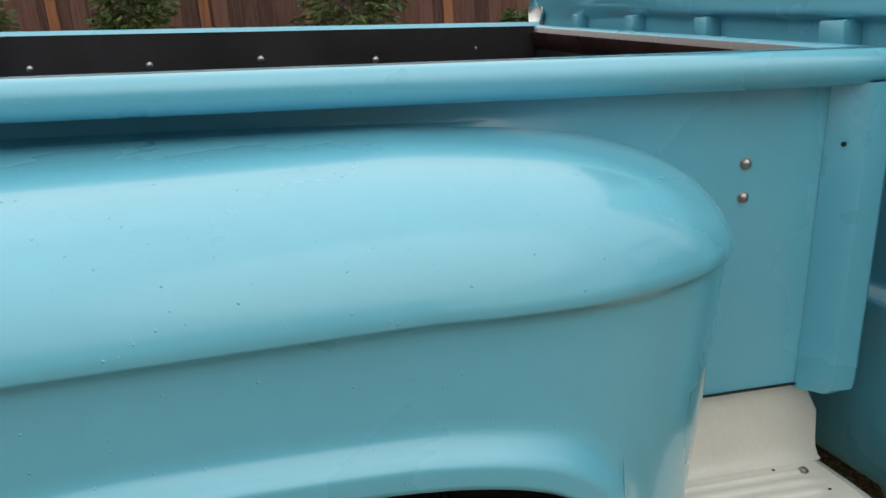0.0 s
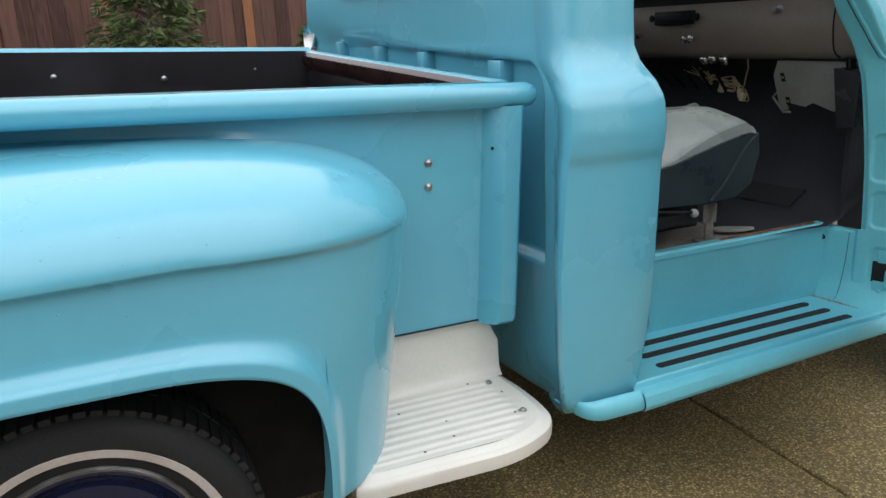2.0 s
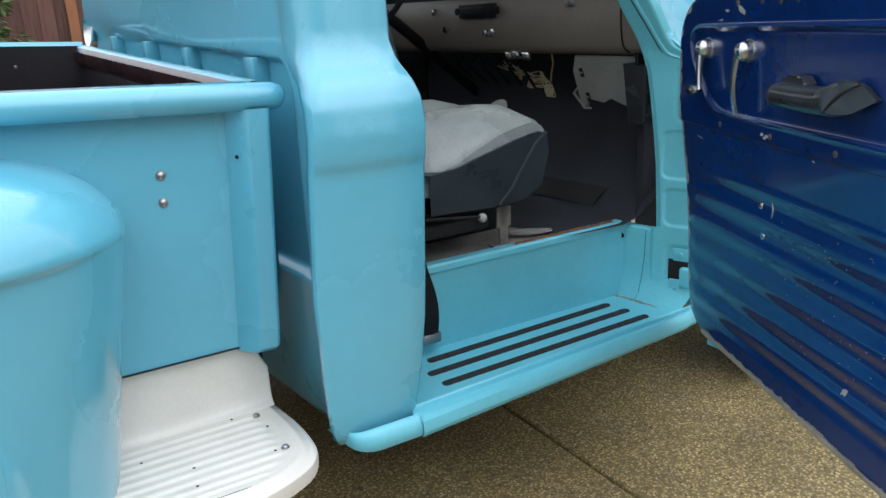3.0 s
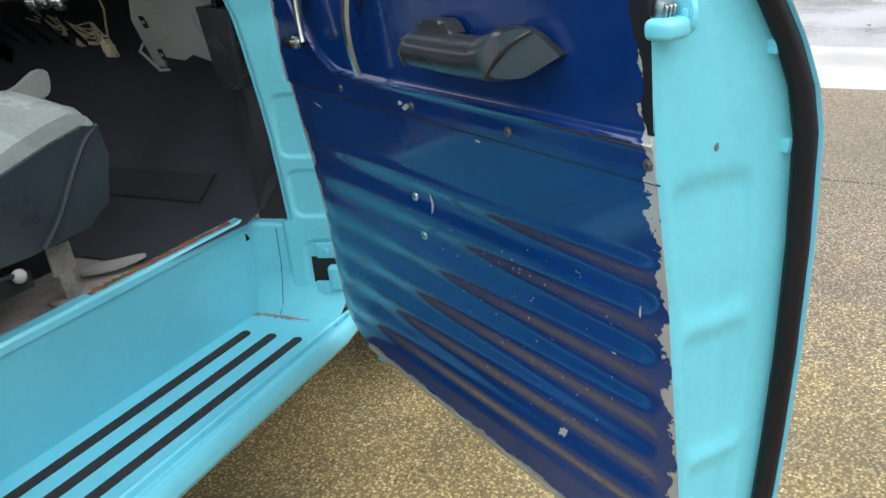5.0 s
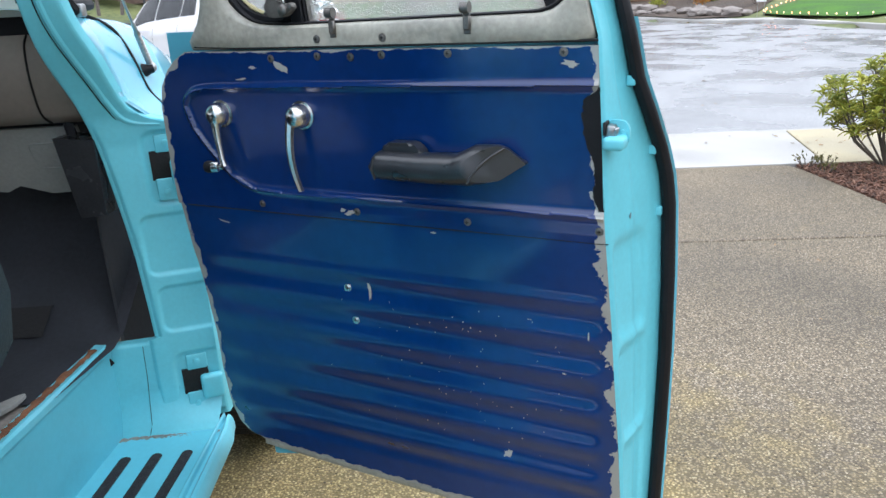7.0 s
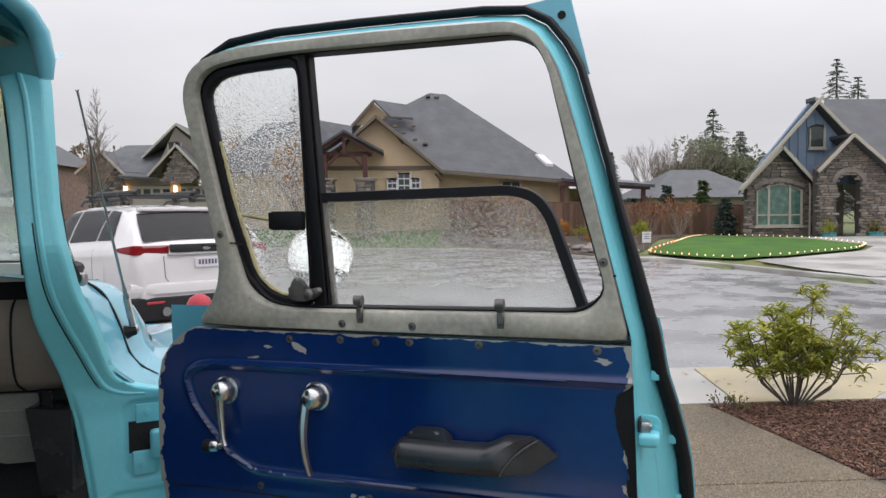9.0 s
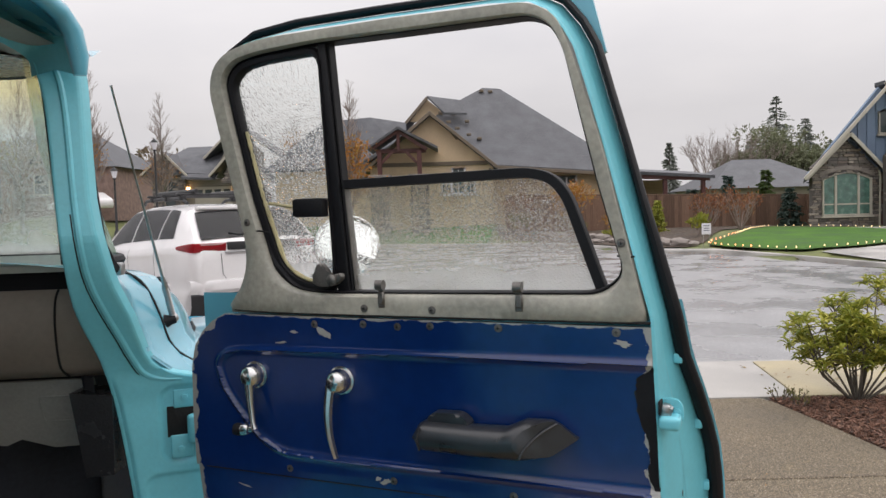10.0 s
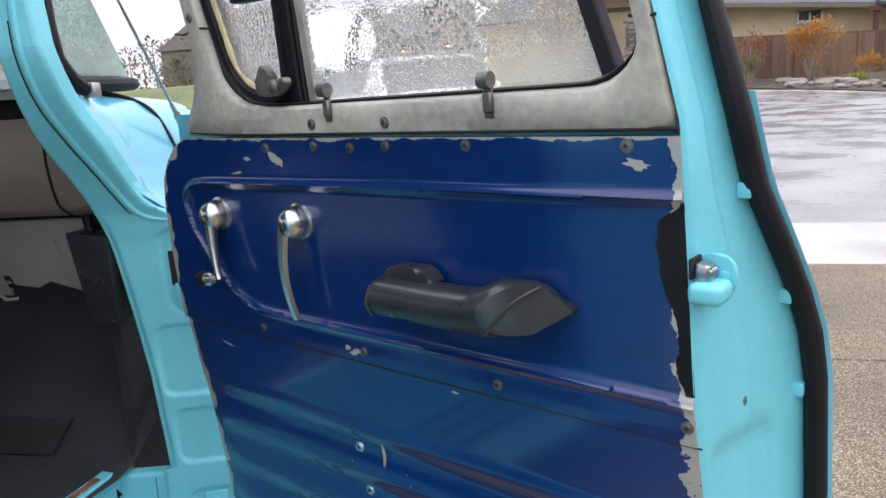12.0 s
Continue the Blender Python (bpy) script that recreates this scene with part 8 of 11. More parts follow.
edges = [-9, -3.9, -1.05, 1.754, 4.562, 6.28]
for a, b in zip(edges, edges[1:]):
    g = 0.006
    if b < 6:
        outl = [(a + g, -7.0 if a < 1 else -2.75), (b - g, -7.0 if a < 1 else (-2.25 if b > 3 else -2.75)), (b - g, 4.2), (a + g, 4.2)]
        if a < 1:
            outl = [(a + g, -2.9), (b - g, -2.9), (b - g, 4.2), (a + g, 4.2)]
    else:
        outl = [(a + g, -2.262), (5.40, -2.145), (5.80, -2.085), (6.14, -2.035), (6.275, -2.0), (6.30, -1.9), (6.30, 4.2), (a + g, 4.2)]
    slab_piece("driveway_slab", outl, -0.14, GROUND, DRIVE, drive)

# near footway
walkway = thing("pavement", "pale wet concrete footway along the street", "pavement", kind="structure")
for a, b in ((-2.27, -0.3), (-0.3, 1.5), (1.5, 3.3), (3.3, 5.1), (5.1, 6.9)):
    if a < -1:
        o = [(6.32, -2.28), (7.64, -2.46), (7.64, b - 0.004), (6.32, b - 0.004)]
    else:
        o = [(6.32, a + 0.004), (7.64, a + 0.004), (7.64, b - 0.004), (6.32, b - 0.004)]
    slab_piece("paving_slab", o, -0.15, GROUND + 0.002, CONCRETE, walkway, 0.006)
slab_piece("paving_slab", [(6.32, -2.295), (6.32, -3.4), (6.9, -4.1), (7.64, -4.6), (7.64, -2.475)], -0.15, GROUND + 0.001, CONCRETE_YELLOW, walkway, 0.006)
slab_piece("paving_slab", [(6.32, -3.41), (6.32, -9), (7.64, -9), (7.64, -4.61), (6.9, -4.11)], -0.15, GROUND, CONCRETE, walkway, 0.006)
slab_piece("kerb_lip", [(7.645, -9), (7.74, -9), (7.74, 7), (7.645, 7)], -0.15, GROUND - 0.008, CONCRETE, walkway, 0.012)

# planting bed with bark mulch
rng = random.Random(21)


def bed_front(x):
    return lerp_table([(4.4, -2.29), (4.68, -2.262), (5.38, -2.163), (5.8, -2.105), (6.27, -2.04)], x)


vs, fs = [], []
bx = [4.58 + (6.285 - 4.58) * i / 40 for i in range(41)]
for x in bx:
    for j in range(40):
        y = bed_front(x) - 4.6 * (j / 39) ** 1.5
        d = min(bed_front(x) - y, 6.285 - x)
        vs.append((x, y, GROUND - 0.012 + 0.055 * sstep(0, 0.5, d) + 0.012 * rng.uniform(-1, 1) * sstep(0, 0.1, d)))
fs = [(i * 40 + j, (i + 1) * 40 + j, (i + 1) * 40 + j + 1, i * 40 + j + 1) for i in range(40) for j in range(39)]
mulch = tagged(raw("mulch_bed", vs, fs, MULCH, None, smooth=True), "reddish-brown bark mulch bed beside the driveway", "mulch", kind="structure")
BARK_CHIP = island_material("bark_chips", [(0.085, 0.042, 0.028), (0.16, 0.078, 0.050), (0.045, 0.025, 0.018), (0.23, 0.125, 0.082), (0.11, 0.053, 0.036)], 0.85, 0.2, 60)
vs, fs = [], []
for _ in range(9000):
    x = rng.uniform(4.62, 6.27)
    y = bed_front(x) - 0.02 - 2.6 * rng.random() ** 1.4
    d = min(bed_front(x) - y, 6.285 - x)
    z = GROUND - 0.008 + 0.055 * sstep(0, 0.5, d) + rng.uniform(-0.004, 0.012)
    l, w, h = rng.uniform(0.006, 0.024), rng.uniform(0.003, 0.009), rng.uniform(0.003, 0.006)
    m = Matrix.Translation((x, y, z)) @ Matrix.Rotation(rng.uniform(0, 6.3), 4, "Z") @ Matrix.Rotation(rng.uniform(-0.5, 0.5), 4, "Y") @ Matrix.Rotation(rng.uniform(-0.5, 0.5), 4, "X")
    i = len(vs)
    for p in ((-l, -w, -h), (l, -w * 0.6, -h), (l * 0.9, w, -h), (-l * 0.8, w * 0.7, -h), (-l, -w, h), (l, -w * 0.6, h), (l * 0.9, w, h), (-l * 0.8, w * 0.7, h)):
        vs.append(m @ Vector(p))
    fs += [tuple(i + k for k in f) for f in ((4, 5, 6, 7), (0, 1, 5, 4), (1, 2, 6, 5), (2, 3, 7, 6), (3, 0, 4, 7))]
tagged(raw("bark_chips", vs, fs, BARK_CHIP), "loose reddish bark chips covering the bed", "mulch", kind="stuff")

# fallen leaves on footway and street
LEAF_FALLEN = island_material("fallen_leaves", [(0.20, 0.10, 0.035), (0.32, 0.18, 0.06), (0.12, 0.06, 0.03), (0.36, 0.26, 0.10)], 0.6, 0, 10)
vs, fs = [], []


def fallen(x, y, z, s):
    a = rng.uniform(0, 6.3)
    c, n = math.cos(a) * s, math.sin(a) * s
    i = len(vs)
    vs.extend([(x - c, y - n, z), (x + n * 0.45, y - c * 0.45, z + 0.012 * s / 0.04), (x + c, y + n, z + 0.004), (x - n * 0.45, y + c * 0.45, z + 0.010 * s / 0.04)])
    fs.extend([(i, i + 1, i + 2), (i, i + 2, i + 3)])


for _ in range(46):
    fallen(rng.uniform(6.4, 7.6), rng.uniform(-4.2, -2.2), GROUND + 0.006, rng.uniform(0.012, 0.03))
for _ in range(14):
    fallen(rng.uniform(6.4, 7.6), rng.uniform(-2.2, 1.6), GROUND + 0.006, rng.uniform(0.012, 0.03))
for _ in range(150):
    x = 7.9 + 16 * rng.random()
    fallen(x, rng.uniform(-9, 6), -0.028, rng.uniform(0.02, 0.05))
for _ in range(260):
    y = rng.uniform(-12, 4)
    fallen(kerb_x(y) - rng.random() ** 2 * 1.2, y, -0.03, rng.uniform(0.03, 0.07))
for _ in range(60):
    fallen(rng.uniform(1.8, 6.2), rng.uniform(-2.0, 0.3), GROUND + 0.003, rng.uniform(0.006, 0.014))
tagged(raw("fallen_leaf_litter", vs, fs, LEAF_FALLEN), "scattered wet brown fallen leaves", "leaves", kind="stuff")

# rhododendron at the corner of the bed
rng = random.Random(5)
rhodo = thing("rhododendron", "young rhododendron with yellow-green whorled leaves on bare stems", "shrub", (6.08, -2.62, 0.0))
vs, fs, spots = [], [], []
heads = []
for i in range(15):
    a = rng.uniform(0, 2 * math.pi)
    rad = 0.43 * math.sqrt(rng.random())
    heads.append(Vector((math.cos(a) * rad * 0.85, math.sin(a) * rad, 0.52 + 0.22 * rng.random() - 0.22 * rad)))
heads += [Vector((0.05, -0.18, 0.84)), Vector((0.0, 0.26, 0.60)), Vector((-0.1, -0.02, 0.72)), Vector((0.02, 0.37, 0.50)), Vector((-0.05, -0.50, 0.52)), Vector((0.1, -0.38, 0.60))]
whorls = []
for h in heads:
    base = Vector((h.x * 0.10, h.y * 0.10, -0.02))
    knee = base.lerp(h, 0.45) + Vector((h.x * 0.12, h.y * 0.12, -0.05))
    limb(vs, fs, base, knee, 0.009, 0.007, 6)
    limb(vs, fs, knee, h, 0.007, 0.004, 6)
    whorls.append(h)
    for _ in range(7):
        q = knee.lerp(h, rng.uniform(0.05, 0.95))
        e = q + Vector((rng.uniform(-1, 1) * 0.15, rng.uniform(-1, 1) * 0.15, rng.uniform(0.0, 0.13)))
        limb(vs, fs, q, e, 0.005, 0.003, 5)
        whorls.append(e)
tagged(raw("stem_work", vs, fs, BARK, rhodo, "thin brown bare stems", smooth=True), kind="stuff")
vs, fs = [], []
for w in whorls:
    for k in range(15):
        a = 2 * math.pi * k / 15 + rng.uniform(-0.3, 0.3)
        tilt = rng.uniform(-0.35, 0.9)
        d = Vector((math.cos(a), math.sin(a), tilt)).normalized()
        s = d.cross(Vector((0, 0, 1))).normalized()
        n = s.cross(d)
        L, W = rng.uniform(0.055, 0.105), rng.uniform(0.018, 0.030)
        p = w + Vector((0, 0, rng.uniform(-0.03, 0.03)))
        i = len(vs)
        for u, ww, dz in ((0.0, 0.15, 0.0), (0.35, 0.9, 0.010), (0.7, 0.85, 0.008), (1.0, 0.05, -0.012)):
            c = p + d * L * u + Vector((0, 0, dz))
            vs += [c - s * W * 0.5 * ww + n * 0.004, c - n * 0.003, c + s * W * 0.5 * ww + n * 0.004]
        for r in range(3):
            for c in range(2):
                q = i + 3 * r + c
                fs.append((q, q + 1, q + 4, q + 3))
tagged(raw("foliage", vs, fs, LEAF_RHODO, rhodo, "glossy yellow-green leaves"), kind="stuff")
for k, (x, y, h) in enumerate(((6.20, -2.10, 0.10), (6.02, -2.17, 0.06), (6.22, -2.24, 0.07))):
    shrub("weed", (x, y, GROUND + 0.005), h * 0.9, h, 60 + k, LEAF_DRY, "small straggly weed at the edge of the mulch bed", 40, 0.028, 6, "weeds at the bed corner", BARK, 0.8, 1)


# ---- behind the truck: fence and cedars ----
slab_y0 = 4.2
vs, fs = [], []
rng = random.Random(8)
sx = [-9 + 0.35 * i for i in range(50)]
for x in sx:
    for j in range(12):
        y = slab_y0 + 0.01 + (8.6 - slab_y0) * j / 11
        vs.append((x, y, GROUND - 0.02 + 0.10 * sstep(4.2, 5.4, y) + rng.uniform(-0.015, 0.015)))
fs = [(i * 12 + j, (i + 1) * 12 + j, (i + 1) * 12 + j + 1, i * 12 + j + 1) for i in range(len(sx) - 1) for j in range(11)]
tagged(raw("soil_bed", vs, fs, SOIL, None, smooth=True), "dark soil strip along the fence", "soil", kind="structure")

fence = thing("garden_fence", "tall reddish-brown stained vertical board fence", "fence", kind="structure")
rng = random.Random(12)
FENCE_Y = 7.5
bm = bmesh.new()
box(bm, -0.068, 0.068, -0.010, 0.010, 0.0, 2.05, 0.004, 1)
first = part("board", bm, FENCE_WOOD, fence, smooth=False)
board_mesh = first.data
first.location = (-7.5, FENCE_Y, 0.06)
bm = bmesh.new()
box(bm, -0.045, 0.045, -0.012, 0.012, 0.0, 2.05, 0.004, 1)
first = part("batten", bm, FENCE_RED, fence, "raw orange-brown cover board", smooth=False)
batten_mesh = first.data
first.location = (-7.45, FENCE_Y - 0.028, 0.06)
i = 0
x = -7.36
while x < 9:
    b = new("board", board_mesh)
    b.parent = fence
    b.location = (x, FENCE_Y + rng.uniform(-0.004, 0.004), 0.06 + rng.uniform(-0.01, 0.01))
    x += 0.1366
for x in (-6.1, -4.9, -3.5, -2.25, -0.94, 0.01, 1.32, 2.5, 3.7, 4.9):
    b = new("batten", batten_mesh)
    b.parent = fence
    b.location = (x, FENCE_Y - 0.028, 0.06)
for z in (0.45, 1.80):
    bm = bmesh.new()
    box(bm, -7.6, 9.0, FENCE_Y + 0.016, FENCE_Y + 0.055, z, z + 0.09)
    part("rail", bm, FENCE_WOOD, fence, smooth=False)
bm = bmesh.new()
box(bm, -7.6, 9.0, FENCE_Y - 0.06, FENCE_Y + 0.08, 2.10, 2.14, 0.005, 1)
part("cap_rail", bm, FENCE_WOOD, fence, smooth=False)


def cedar(x, y, h, r, seed):
    """A feathery cedar: upright core with flat drooping sprays."""
    rng = random.Random(seed)
    t = thing("cedar_shrub", "feathery green cedar shrub in front of the fence", "shrub", (x, y, 0.03), "cedars along the fence")
    vs, fs, spots = [], [], []
    limb(vs, fs, (0, 0, 0), (0, 0, h * 0.96), 0.035, 0.008, 7)
    for i in range(210):
        g = rng.uniform(0.04, 1.0)
        z = h * g
        reach = r * (1 - g) ** 0.7 * rng.uniform(0.7, 1.12) + 0.05
        a = rng.uniform(0, 2 * math.pi)
        d = Vector((math.cos(a), math.sin(a), 0.0))
        p0 = Vector((0, 0, max(0.03, z - 0.25 * reach)))
        p1 = p0 + d * reach * 0.6 + Vector((0, 0, 0.30 * reach))
        p2 = p0 + d * reach + Vector((0, 0, 0.22 * reach))
        limb(vs, fs, p0, p1, 0.008, 0.005, 3)
        limb(vs, fs, p1, p2, 0.005, 0.002, 3)
        side = Vector((-d.y, d.x, 0))
        for _ in range(34):
            u = rng.uniform(0.25, 1.0)
            p = p0.lerp(p1, u / 0.6) if u < 0.6 else p1.lerp(p2, (u - 0.6) / 0.4)
            o = side * rng.uniform(-1, 1) * 0.11 * (1.15 - u) * 1.6 + Vector((0, 0, rng.uniform(-0.07, 0.03)))
            spots.append((p + o, d * 0.9 + side * (1 if o.dot(side) > 0 else -1) * 0.7 + Vector((0, 0, -0.15))))
    tagged(raw("branch_work", vs, fs, BARK, t), kind="stuff")
    vs, fs = leaves(rng, spots, 0.075, 3.0, 0.35, 0.05)
    tagged(raw("foliage", vs, fs, LEAF_CEDAR, t), kind="stuff")
    return t


for k, (x, y, h, r) in enumerate(((0.34, 6.3, 2.1, 0.80), (-1.32, 6.35, 2.0, 0.66), (-2.55, 6.3, 2.1, 0.72), (-3.9, 6.3, 2.1, 0.7), (1.75, 6.4, 1.3, 0.55), (3.3, 6.35, 1.9, 0.65))):
    cedar(x, y, h, r, 100 + k)


# ---- white car parked on the street ----
suv = thing("parked_car", "white utility car with black roof rack and red tail lamps", "car")
CARM = Matrix.Translation((10.22, 2.73, -0.04)) @ Matrix.Rotation(radians(41), 4, "Z")
suv.matrix_world = CARM
TOPS = [(0.0, 1.02), (0.02, 1.15), (0.08, 1.215), (0.28, 1.41), (0.46, 1.575), (0.60, 1.635), (1.0, 1.672), (1.6, 1.69), (2.2, 1.68), (2.6, 1.645), (3.0, 1.46), (3.55, 1.115), (3.9, 1.06), (4.4, 0.97), (4.62, 0.86), (4.74, 0.70), (4.78, 0.60)]
WIDE = [(0.0, 0.80), (0.03, 0.86), (0.12, 0.915), (0.35, 0.95), (0.8, 0.965), (2.5, 0.965), (3.8, 0.955), (4.3, 0.90), (4.62, 0.78), (4.78, 0.62)]
BELT = [(0.0, 0.98), (0.1, 1.16), (0.6, 1.17), (1.5, 1.12), (3.3, 1.02), (4.2, 0.90), (4.78, 0.58)]


def car_section(x):
    """Left half outline from sill to roof centre."""
    top, w, belt = lerp_table(TOPS, x), lerp_table(WIDE, x), lerp_table(BELT, x)
    belt = min(belt, top - 0.05)
    lean = min(1.0, max(0.0, (top - belt) / 0.58))
    wt = w * (0.93 - 0.22 * lean)
    low = 0.30 + 0.24 * (1 - sstep(0.10, 0.40, x))
    return [(w * 0.90, low - 0.06), (w * 0.965, low + 0.04), (w * 0.985, max(0.46, low + 0.07)), (w * 0.99, max(0.60, low + 0.09)), (w * 0.975, 0.67), (w, 0.74), (w, belt - 0.12), (w * 0.985, belt - 0.03), (w * 0.965, belt),
            (w * 0.965 + (wt - w * 0.965) * 0.5, belt + (top - belt) * 0.50), (wt + 0.012, top - 0.085 * (0.3 + 0.7 * lean)), (wt - 0.05, top - 0.030), (wt * 0.75, top - 0.004), (wt * 0.4, top + 0.012), (0.0, top + 0.016)]


def car_point(x, s, out=0.0):
    sec = car_section(x)
    i = min(len(sec) - 2, int(s))
    f = s - i
    (ya, za), (yb, zb) = sec[i], sec[i + 1]
    n = Vector((0, zb - za, -(yb - ya)))
    n = n.normalized() if n.length > 1e-6 else Vector((0, 0, 1))
    return Vector((x, ya + (yb - ya) * f, za + (zb - za) * f)) + n * out


WHEELS_X = (0.98, 3.83)


stations = sorted(set([0.0, 0.015, 0.03, 0.06, 0.10, 0.15, 0.2, 0.25, 0.3, 0.4, 0.5, 0.55, 0.6, 0.7, 0.8, 1.0, 1.2, 1.4, 1.6, 1.8, 2.0, 2.2, 2.4, 2.6, 2.8, 3.0, 3.2, 3.4, 3.55, 3.7, 3.9, 4.1, 4.3, 4.45, 4.55, 4.62, 4.68, 4.74, 4.78]
                      + [round(c + 0.405 * math.cos(a), 3) for c in WHEELS_X for a in [math.pi * k / 12 for k in range(13)]]))
bm = bmesh.new()
for side in (1, -1):
    rows = []
    for x in stations:
        sec = car_section(x)
        row = []
        lift = 0.0
        for c in WHEELS_X:
            if abs(x - c) < 0.405:
                lift = 0.36 + math.sqrt(max(0.0, 0.405 ** 2 - (x - c) ** 2))
        for y, z in sec:
            row.append((x, side * y, max(z, lift) if z < 0.80 else z))
        rows.append(row)
    grid(bm, rows)
    for r in (rows[0], rows[-1]):
        sgn = [bm.verts.new(p) for p in r] + [bm.verts.new((r[0][0], 0.0, p[2])) for p in r[-2::-1]]
        try:
            bm.faces.new(sgn)
        except ValueError:
            pass
bmesh.ops.remove_doubles(bm, verts=bm.verts, dist=1e-4)
part("body", bm, CAR_WHITE, suv, "white painted body", angle=38)


def on_body(name, x0, x1, s0, s1, mat, out, side, nx=10, ns=8, label="", trim=None, round_to=0.0):
    bm = bmesh.new()
    rows = []
    for i in range(nx + 1):
        u = i / nx
        row = []
        for j in range(ns + 1):
            v = j / ns
            xa, xb = x0(v) if callable(x0) else x0, x1(v) if callable(x1) else x1
            p = car_point(xa + (xb - xa) * u, s0 + (s1 - s0) * v, out)
            row.append((p.x, side * p.y, p.z))
        rows.append(row)
    grid(bm, rows)
    r = bmesh.ops.solidify(bm, geom=list(bm.faces), thickness=0.004)
    return part(name, bm, mat, suv, label)


for side in (1, -1):
    on_body("side_window", lambda v: 0.62 + 0.16 * v, lambda v: 1.12 - 0.02 * v, 8.35, 10.4, CAR_GLASS, 0.006, side, label="tinted rear quarter window")
    on_body("side_window", lambda v: 1.17 - 0.02 * v, lambda v: 2.12 - 0.02 * v, 8.35, 10.4, CAR_GLASS, 0.006, side, label="tinted rear side window")
    on_body("side_window", lambda v: 2.18 - 0.02 * v, lambda v: 3.28 - 0.62 * v, 8.35, 10.4, CAR_GLASS, 0.006, side, label="tinted front side window")
    on_body("sill_cladding", 1.40, 3.42, 0.0, 2.0, CAR_BLACK, 0.006, side, label="black sill cladding")
    for k, c in enumerate((1.25, 2.28)):
        on_body("door_handle", c, c + 0.19, 7.1, 7.3, CAR_WHITE, 0.03, side, 3, 2)
    # tail lamps wrap round the corner
    bm = bmesh.new()
    rows = []
    for u in [k / 14 for k in range(15)]:
        if u < 0.5:
            x = 0.42 - 0.36 * (u / 0.5)
            y = lerp_table(WIDE, x) * 0.985 + 0.012
            hgt = 0.018 + 0.040 * (u / 0.5)
        else:
            k = (u - 0.5) / 0.5
            x = 0.052 - 0.035 * k
            y = lerp_table(WIDE, 0.06) + 0.004 - 0.40 * k
            hgt = 0.058 - 0.012 * k
        zc = 1.135 + 0.005 * u
        rows.append([(x - (0.012 if u >= 0.5 else 0), side * y, zc + hgt), (x - 0.012 - (0.012 if u >= 0.5 else 0), side * (y + (0.006 if u < 0.5 else 0)), zc), (x - (0.012 if u >= 0.5 else 0), side * y, zc - hgt)])
    grid(bm, rows)
    bmesh.ops.solidify(bm, geom=list(bm.faces), thickness=0.012)
    lamp = part("tail_lamp", bm, LAMP_RED, suv, "red wrap-around tail lamp")
    bm = bmesh.new()
    box(bm, 0.005, 0.02, min(side * 0.47, side * 0.80), max(side * 0.47, side * 0.80), 1.165, 1.195, 0.004, 1)
    part("lamp_lens", bm, LAMP_SMOKE, lamp, "pale reversing lens")
    bm = bmesh.new()
    box(bm, 2.95, 3.10, min(side * 0.98, side * 1.12), max(side * 0.98, side * 1.12), 1.02, 1.17, 0.035, 3)
    part("door_mirror", bm, CAR_BLACK, suv, "black door mirror")
    bm = bmesh.new()
    tube(bm, [(0.85, side * 0.60, 1.70), (1.0, side * 0.605, 1.76), (1.6, side * 0.61, 1.775), (2.3, side * 0.60, 1.765), (2.45, side * 0.595, 1.70)], 0.022, 8)
    part("roof_rail", bm, CAR_BLACK, suv, "black roof rail")
for x in (1.02, 1.52, 2.05):
    bm = bmesh.new()
    box(bm, x - 0.04, x + 0.04, -0.68, 0.68, 1.80, 1.835, 0.012, 2)
    for y in (-0.60, 0.60):
        box(bm, x - 0.05, x + 0.05, y - 0.04, y + 0.04, 1.74, 1.81, 0.015, 2)
    part("rack_bar", bm, CAR_BLACK, suv, "black roof rack crossbar")
bm = bmesh.new()
tube(bm, [(0.90, 0.45, 1.86), (2.25, 0.45, 1.86)], 0.03, 8)
tube(bm, [(0.90, -0.35, 1.86), (2.25, -0.35, 1.86)], 0.03, 8)
part("rack_tray", bm, CAR_BLACK, suv, "black carrier trays on the roof rack")
# rear window over the sloping tail
bm = bmesh.new()
rows = []
for k in range(11):
    x = 0.10 + 0.36 * k / 10
    wt = car_section(x)[11][0]
    rows.append([(x - 0.006, wt * (1 - 0.02) * (j / 8 - 0.5) * 2, lerp_table(TOPS, x) + 0.016 - 0.022 * abs(j / 8 - 0.5) ** 2 * 4 + 0.006) for j in range(9)])
grid(bm, rows)
bmesh.ops.solidify(bm, geom=list(bm.faces), thickness=0.004)
part("rear_window", bm, CAR_GLASS, suv, "dark tinted rear window")
bm = bmesh.new()
box(bm, 0.44, 0.60, -0.62, 0.62, 1.605, 1.652, 0.015, 2)
part("rear_spoiler", bm, CAR_WHITE, suv)
bm = bmesh.new()
box(bm, -0.014, 0.05, -0.46, 0.46, 1.10, 1.20, 0.012, 2)
part("tail_panel", bm, CAR_BLACK, suv, "glossy black panel between the tail lamps")
bm = bmesh.new()
box(bm, -0.030, 0.02, -0.50, 0.50, 1.065, 1.085, 0.006, 1)
part("tail_trim", bm, ALLOY, suv, "bright metal trim strip")
bm = bmesh.new()
slab(bm, [(0.052 * math.cos(a), 0.024 * math.sin(a)) for a in [2 * math.pi * k / 20 for k in range(20)]], Matrix.Translation((-0.018, 0, 1.145)) @ pose(0, 0, 0, 90, 0, -90), 0.004)
part("badge", bm, ALLOY, suv, "plain oval badge")
bm = bmesh.new()
box(bm, -0.032, 0.0, -0.16, 0.16, 0.91, 1.035, 0.004, 1)
plate = part("number_plate", bm, PAPER, suv, "pale plate with plain bars")
